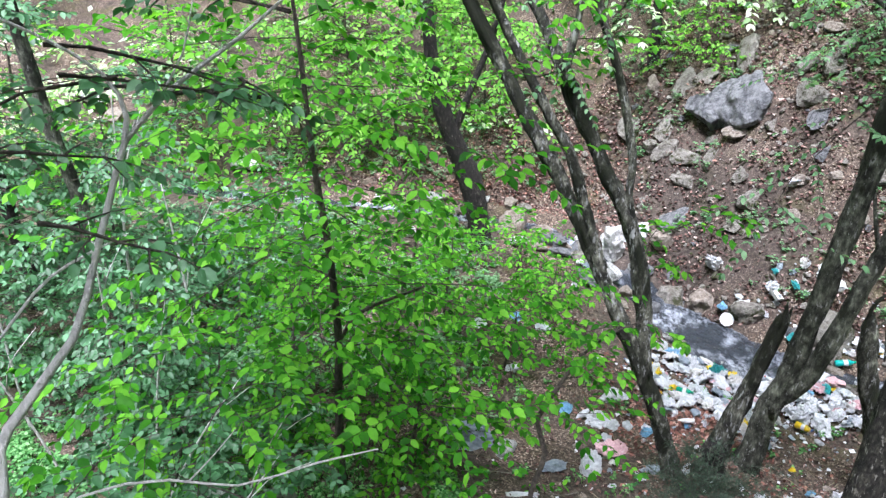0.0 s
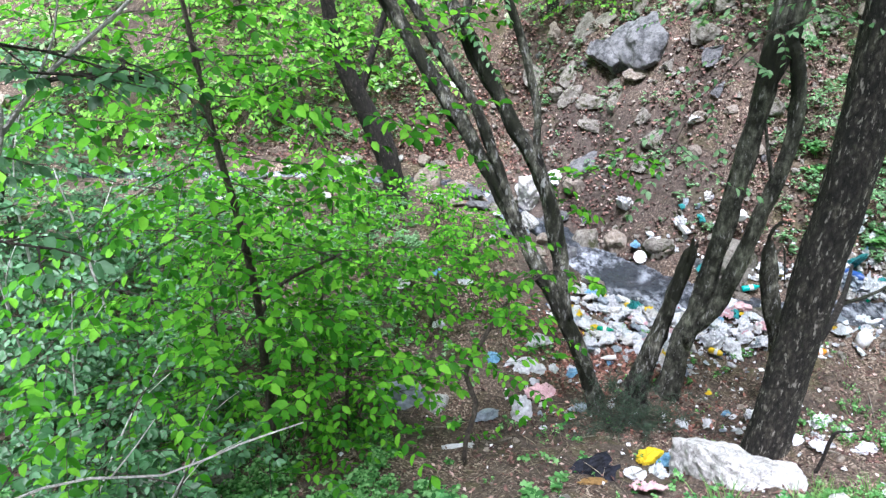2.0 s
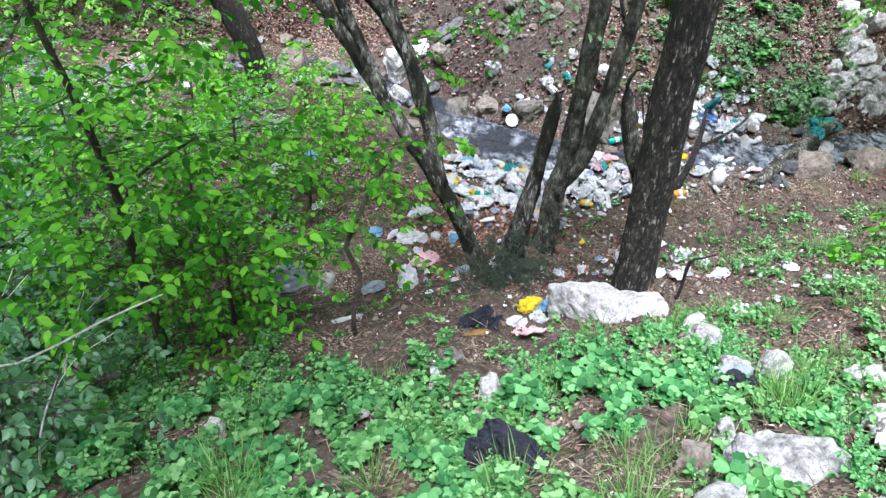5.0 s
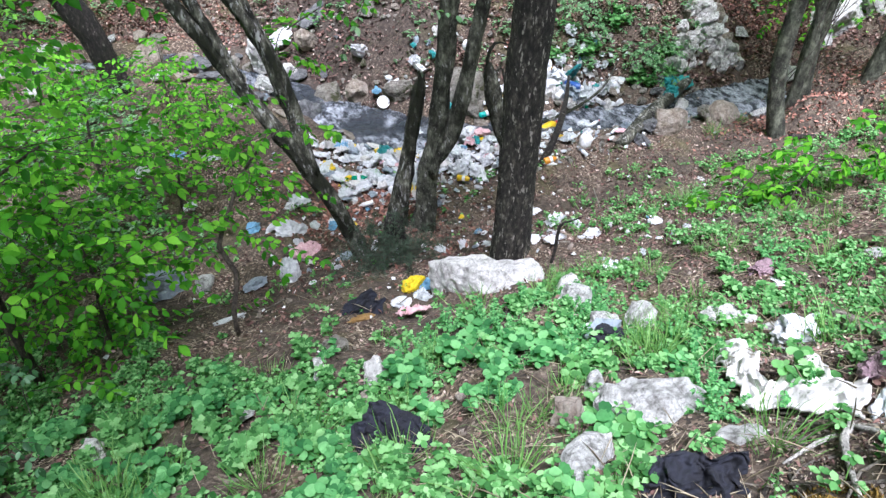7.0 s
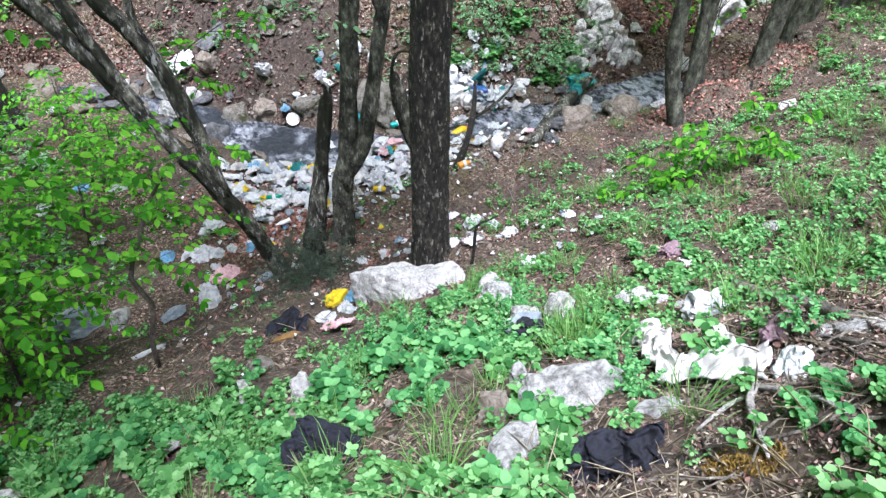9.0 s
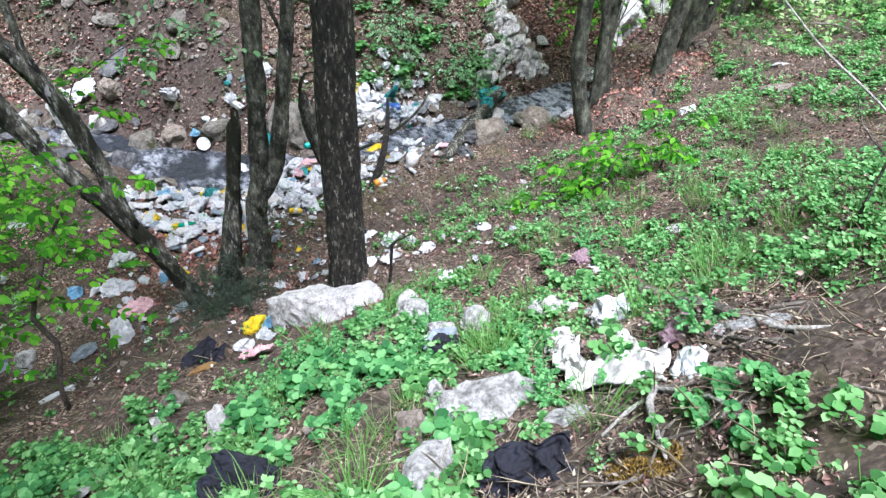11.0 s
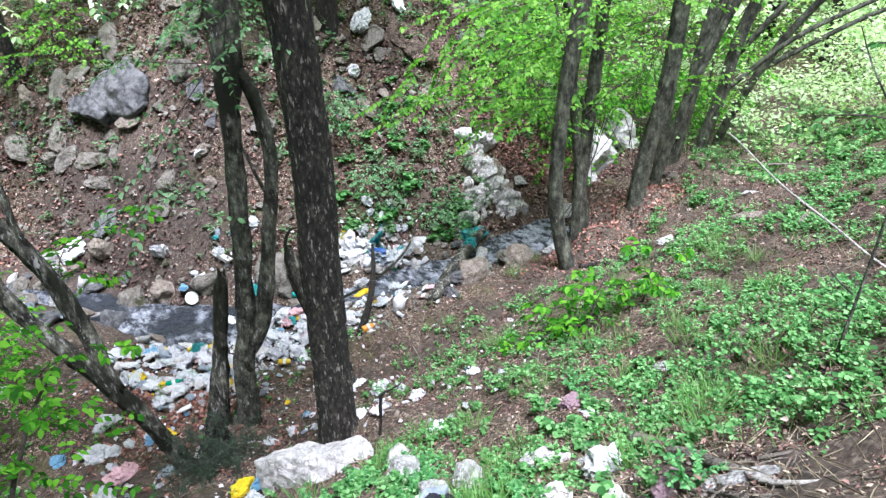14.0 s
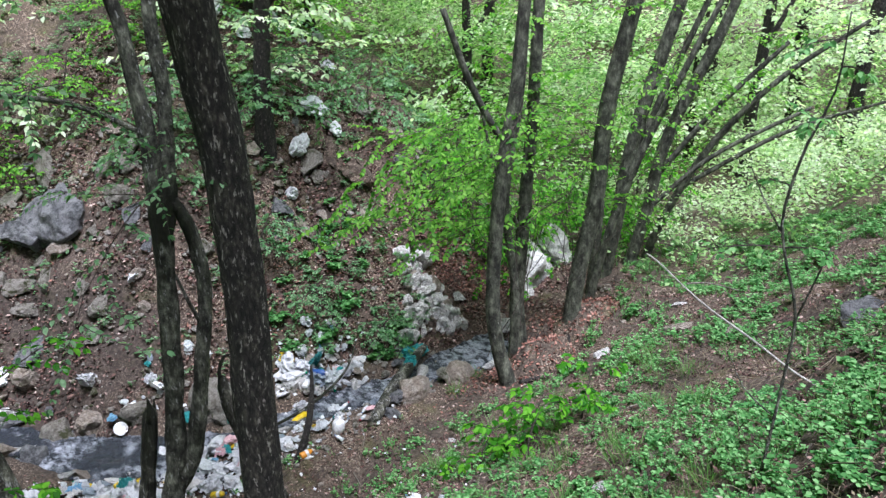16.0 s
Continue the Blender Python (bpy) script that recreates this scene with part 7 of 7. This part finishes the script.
WIDE_V = np.array([(0, 0.5, -0.05), (0, 0, 0), (0.30, 0.2, 0.04), (0.36, 0.6, 0.05), (0, 1.0, -0.03), (-0.36, 0.6, 0.05), (-0.30, 0.2, 0.04)])
WIDE_F = [(0, i, i + 1) for i in range(1, 6)] + [(0, 6, 1)]
HERBS = []
for k, (h, stems, size, mat_, lobes) in enumerate([(0.16, 7, 0.075, LEAF_BROAD, 5), (0.22, 8, 0.095, LEAF_BROAD, 3), (0.13, 8, 0.06, LEAF_HERB, 5), (0.20, 6, 0.08, LEAF_HERB, 4), (0.10, 6, 0.05, LEAF_HERB, 6), (0.28, 9, 0.10, LEAF_BROAD, 4)]):
    rng = np.random.default_rng(300 + k)
    fol = Foliage(LOBED_V, LOBED_F) if k == 3 else Foliage(ROUND_V, ROUND_F)
    for _ in range(3):
        herb(fol, rng.normal(0, 0.06), rng.normal(0, 0.06), h, stems // 2 + 1, size, rng, lobes, 0.0)
    HERBS.append((fol.mesh("foliage", mat_), fol.twig_mesh("stalk", GRASS)))


rng = np.random.default_rng(307)
fol = Foliage(LEAF_V * np.array((1.0, 1, 1)))
for k in range(11):
    th = 2.4 * k + rng.normal(0, 0.3)
    spray(fol, (rng.normal(0, 0.02), rng.normal(0, 0.02), 0.0), (math.cos(th) * 0.55, math.sin(th) * 0.55, 1.0), rng.uniform(0.14, 0.26), 0.03, rng, 1.1, 0.002, 0.42)
HERBS.append((fol.mesh("foliage", LEAF_BROAD), fol.twig_mesh("stalk", GRASS)))


def plant(x, y, kind, size, turn):
    root = thing("herb_plant", ("low herb with rounded fresh green leaves", "herb with lobed fresh green leaves", "low cool green herb among dead leaves", "leafy cool green herb", "small green rosette on soil", "tall broad-leaved herb between stones", "feathery green herb with paired leaflets")[kind], "plant", None, on_ground(x, y, 0), (0, 0, turn), "herbs on the slope", size=size)
    leaves, stalk = HERBS[kind]
    tagged(part("foliage", leaves, root), kind="stuff")
    tagged(part("stalk", stalk, root), kind="stuff")


rng = np.random.default_rng(31)
# kind, how many, x range, y range, size
for kinds, count, xr, yr, size in [((0, 2, 3, 0), 95, (-1.2, 1.35), (1.7, 3.9), 0.72), ((5, 1, 0, 6), 22, (1.4, 2.3), (2.0, 2.9), 0.6), ((1, 3, 2), 16, (1.2, 3.2), (0.9, 2.0), 0.55), ((2, 4, 3), 20, (2.6, 4.6), (1.8, 3.6), 0.6), ((0, 3, 6, 2), 70, (3.6, 7.4), (-0.2, 2.4), 0.42), ((2, 4, 6), 20, (4.4, 9.0), (2.2, 4.2), 0.42), ((0, 2), 9, (2.1, 2.45), (0.1, 0.4), 0.38), ((6, 6, 2), 30, (1.7, 3.3), (0.35, 3.4), 0.8), ((6, 2, 4), 15, (3.6, 7.5), (0.0, 3.4), 0.8)]:
    for _ in range(count):
        plant(rng.uniform(*xr), rng.uniform(*yr), kinds[rng.integers(len(kinds))], size * rng.uniform(0.7, 1.3), rng.uniform(0, 360))


def cover():
    """All the green that nobody could count."""
    rng = np.random.default_rng(32)
    near, far = Foliage(WIDE_V, WIDE_F), Foliage(WIDE_V * np.array((0.9, 1, 1)), WIDE_F)
    patchy = lambda x, y, s, k: noise.noise(Vector((x * s + k, y * s, k)))  # noqa: E731
    for _ in range(54000):
        x, y = rng.uniform(-6, 17), rng.uniform(-1.5, 8)
        d, side = stream_side(x, y)
        if side < 0 or d < 1.2:
            continue
        dense = 0.05
        if x < 1.4 and y < 4.2:
            dense = 0.95
        elif x < 0.2:
            dense = 0.8
        elif y < 1.4 + 0.25 * (x - 3) and x > 3.4:
            dense = 0.95 if x < 6.4 else 0.5
        elif y < 3.6 and x > 1:
            dense = 0.5 if x < 5 else 0.35
        elif x > 5.2 and y < 6.6 and d > 1.8:
            dense = 0.32
        elif x > 4.2 and y < 5.2:
            dense = 0.3
        if rng.random() > dense or patchy(x, y, 1.3, 4) + 0.5 * patchy(x, y, 3.1, 2) < (-0.22 if 3.4 < x < 6.4 and y < 1.4 + 0.25 * (x - 3) else -0.03):
            continue
        if 1.9 < x < 3.2 and 0.2 < y < 1.2 and rng.random() < 0.75:
            continue
        tall = 1.4 if x > 9 else 1.05 if x > 3.6 else 1.0
        herb(near, x, y, rng.uniform(0.05, 0.15) * tall, int(rng.integers(2, 5)), rng.uniform(0.016, 0.052) * tall * (0.78 if x > 3.2 else 1.0), rng, int(rng.integers(3, 6)))
    for _ in range(12000):
        x, y = rng.uniform(-7, 16), rng.uniform(7, 19)
        d, side = stream_side(x, y)
        if d < 1.0 or side > 0 and x > 1:
            continue
        dense = 0.30
        if 6.6 < x < 10.5 and y < 12:
            dense = 1.0
        elif x > 10.5 or x < 1:
            dense = 0.6 if x > 1 else 1.0
        elif y > 13.8:
            dense = 0.75
        if rng.random() > dense or patchy(x, y, 0.8, 9) < -0.15:
            continue
        herb(far, x, y, rng.uniform(0.08, 0.28), int(rng.integers(4, 8)), rng.uniform(0.028, 0.06), rng, 4)
    tagged(new("ground_cover", near.mesh("ground_cover", LEAF_HERB)), "low green herbs spreading over the near slope", "herbs", kind="stuff")
    tagged(new("ground_cover_stalks", near.twig_mesh("ground_cover_stalks", GRASS)), "thin green stalks of the low herbs", "herbs", kind="stuff")
    tagged(new("bank_herbs", far.mesh("bank_herbs", LEAF_PALE)), "patches of green herbs on the far bank", "herbs", kind="stuff")


cover()


BLADE_V = np.array([(-0.012, 0, 0), (0.012, 0, 0), (-0.013, 0.4, -0.03), (0.013, 0.4, -0.03), (-0.009, 0.75, -0.14), (0.009, 0.75, -0.14), (0, 1.0, -0.32)])
BLADE_F = [(0, 1, 3, 2), (2, 3, 5, 4), (4, 5, 6)]
TUFTS = []
for k in range(6):
    rng = np.random.default_rng(400 + k)
    fol = Foliage(BLADE_V, BLADE_F)
    for _ in range(90):
        th, r = rng.uniform(0, 6.3), 0.75 * rng.random()
        fol.add(np.array((math.cos(th) * r, math.sin(th) * r, -0.02)), (math.cos(th) * rng.uniform(0.1, 0.8), math.sin(th) * rng.uniform(0.1, 0.8), 1.0), rng.uniform(0.45, 1.15), rng, 0, 1.0, 0.8)
    TUFTS.append(fol.mesh("grass_tuft", GRASS))
rng = np.random.default_rng(35)
SPOTS = [(1.42, 1.35), (1.35, 1.28), (-0.2, 2.9), (-0.35, 2.75), (0.0, 2.7), (8.9, 6.7), (8.4, 6.6), (2.2, 0.75), (3.4, 1.3), (5.0, 3.4)]
for box, count in [((1.7, 3.4, 1.7, 3.6), 18), ((3.2, 6.0, 0.8, 3.6), 16), ((-1.0, 1.6, 1.6, 3.6), 16), ((5.5, 9.5, 2.0, 5.0), 30)]:
    SPOTS += [(rng.uniform(box[0], box[1]), rng.uniform(box[2], box[3])) for _ in range(count)]
for k, (x, y) in enumerate(SPOTS):
    h = rng.uniform(0.12, 0.25)
    thing("grass_tuft", "tuft of fine fresh grass blades", "grass", TUFTS[k % 6], on_ground(x, y), (0, 0, rng.uniform(0, 360)), group="grass tufts", kind="stuff", size=h)


rng = np.random.default_rng(57)
for k in range(44):
    x, y = (rng.uniform(7.0, 9.3), rng.uniform(8.8, 10.4)) if k < 30 else (rng.uniform(8.3, 9.3), rng.uniform(8.2, 8.6))
    if stream_side(x, y)[0] > 0.35:
        plant(x, y, (2, 3, 6)[k % 3], rng.uniform(0.7, 1.3), rng.uniform(0, 360))


def needle_brush(x, y):
    """A heap of grey-green conifer twigs thrown against the trees."""
    rng = np.random.default_rng(36)
    fol = Foliage(LEAF_V * np.array((0.12, 1, 0.5)))
    for _ in range(60):
        th = rng.uniform(0, 6.3)
        p = np.array((rng.normal(0, 0.16), rng.normal(0, 0.10), 0.0))
        d = np.array((math.cos(th) * 0.7, math.sin(th) * 0.7, rng.uniform(0.4, 1.2)))
        d /= np.linalg.norm(d)
        for _ in range(12):
            q = p + d * 0.05
            fol.twigs.append((p, q, 0.004))
            p = q
            d = d + rng.normal(0, 0.15, 3) + np.array((0, 0, -0.05))
            d /= np.linalg.norm(d)
            for _ in range(9):
                fol.add(p, d * 0.5 + rng.normal(0, 0.6, 3), rng.uniform(0.04, 0.08), rng)
    root = thing("conifer_brush", "heap of grey-green conifer twigs by the trunks", "brushwood", None, on_ground(x, y))
    tagged(part("needle_mass", fol.mesh("needle_mass", NEEDLE), root), kind="stuff")
    tagged(part("twig_tangle", fol.twig_mesh("twig_tangle", BARK_TWIG), root), kind="stuff")


needle_brush(2.72, 5.75)


def dead_leaves():
    """The litter of brown leaves: curled ones close by, flat flakes further off."""
    rng = np.random.default_rng(37)
    close, fol = Foliage(LEAF_V * np.array((1.1, 1, 2.6))), Foliage(FLAKE_V, FLAKE_F)
    while len(fol.places) < 82000:
        x, y = rng.uniform(-4, 13), rng.uniform(-0.2, 15.5)
        d, side = stream_side(x, y)
        if d < 0.65 or (y < 1.8 and rng.random() < 0.6):
            continue
        if rng.random() < 0.09:
            x, y = rng.normal(11.9, 1.2), rng.normal(8.4, 0.9)
        elif noise.noise(Vector((x * 0.9, y * 0.9, 2))) < rng.uniform(-0.9, 0.25):
            continue
        if side > 0 and len(fol.places) > 30000:
            continue
        if math.hypot(x - 4.4, y - 11.8) < 2.0 and rng.random() < 0.25:
            continue
        (close if y < 3.2 else fol).add(on_ground(x, y, rng.uniform(0.0, 0.03)), (rng.normal(), rng.normal(), rng.normal(0, 0.35)), rng.uniform(0.02, 0.045) if y < 3.2 else rng.uniform(0.03, 0.06) if side > 0 else rng.uniform(0.045, 0.095), rng, 0, 1.0, 0.9)
    for _ in range(26000):
        x, y = rng.uniform(2.5, 13), rng.uniform(0.6, 7.4)
        if stream_side(x, y)[0] > 0.9 and noise.noise(Vector((x * 1.1, y * 1.1, 6))) > rng.uniform(-0.6, 0.25):
            fol.add(on_ground(x, y, rng.uniform(0.0, 0.03)), (rng.normal(), rng.normal(), rng.normal(0, 0.5)), rng.uniform(0.022, 0.06), rng, 0, rng.uniform(0.6, 1.1), 0.8)
    for _ in range(9000):
        x, y = rng.uniform(1.2, 4.2), rng.uniform(-0.1, 1.8)
        close.add(on_ground(x, y, rng.uniform(0.0, 0.015)), (rng.normal(), rng.normal(), rng.normal(0, 0.35)), rng.uniform(0.008, 0.028), rng, 0, rng.uniform(0.3, 1.0), 0.5)
    tagged(new("leaf_litter", fol.mesh("leaf_litter", DEAD_LEAF)), "brown dead leaves lying on both banks", "leaf litter", kind="stuff")
    tagged(new("leaf_litter", close.mesh("leaf_litter", DEAD_LEAF)), "curled brown dead leaves between the herbs", "leaf litter", kind="stuff")


dead_leaves()


def red_litter():
    """Drifts of reddish dead leaves by the crag and under the clump of trees."""
    rng = np.random.default_rng(41)
    fol = Foliage(FLAKE_V, FLAKE_F)
    for k in range(14500):
        x, y = (rng.normal(2.2, 1.2), rng.normal(14.4, 0.8)) if k > 11800 else (rng.normal(3.0, 0.5), rng.normal(7.2, 0.7)) if k > 9000 else (rng.normal(11.4, 0.65), rng.normal(8.7, 0.5)) if k < 4200 else (rng.normal(10.0, 0.8), rng.normal(6.3, 0.35)) if k < 5500 else (rng.normal(7.6, 0.7), rng.normal(9.9, 0.4)) if k < 6500 else (rng.normal(1.0, 1.6), rng.normal(15.4, 0.8))
        if stream_side(x, y)[0] < 0.5 and x < 10.5:
            continue
        fol.add(on_ground(x, y, rng.uniform(0.0, 0.03)), (rng.normal(), rng.normal(), rng.normal(0, 0.35)), rng.uniform(0.04, 0.09), rng, 0, 1.0, 0.5)
    tagged(new("leaf_litter", fol.mesh("leaf_litter", RED_LEAF)), "drifts of reddish dead leaves on the bank", "leaf litter", kind="stuff")


red_litter()


def dry_stalks():
    """Pale dry grass and broken stalks lying about."""
    rng = np.random.default_rng(38)
    fol = Foliage(LEAF_V * np.array((0.035, 1, 0.4)))
    while len(fol.places) < 13000:
        x, y = rng.uniform(-2, 11), rng.uniform(0.0, 7)
        if stream_side(x, y)[0] < 1.2 or rng.random() > (1.0 if y < 2.2 + 0.25 * x and x > 1 else 0.2):
            continue
        fol.add(np.array(on_ground(x, y, rng.uniform(0.005, 0.04))), (rng.normal(), rng.normal(), rng.normal(0, 0.25)), rng.uniform(0.06, 0.22), rng, 0, 1.0, 0.5)
    tagged(new("dry_stalks", fol.mesh("dry_stalks", STRAW)), "pale dry stalks lying on the soil", "dry grass", kind="stuff")


dry_stalks()


def wood_chips():
    """Pale chips of bark and stalk in the soil by the sacks."""
    rng = np.random.default_rng(39)
    fol = Foliage(FLAKE_V, FLAKE_F)
    for _ in range(11000):
        x, y = rng.uniform(1.2, 4.0), rng.uniform(-0.3, 1.9)
        fol.add(np.array(on_ground(x, y, rng.uniform(0.002, 0.02))), (rng.normal(), rng.normal(), rng.normal(0, 0.3)), 0.008 + 0.03 * rng.random() ** 2, rng, 0, rng.uniform(0.3, 0.9), 0.5)
    tagged(new("wood_chips", fol.mesh("wood_chips", STRAW)), "pale chips of bark and stalk on the soil", "wood chips", kind="stuff")


wood_chips()
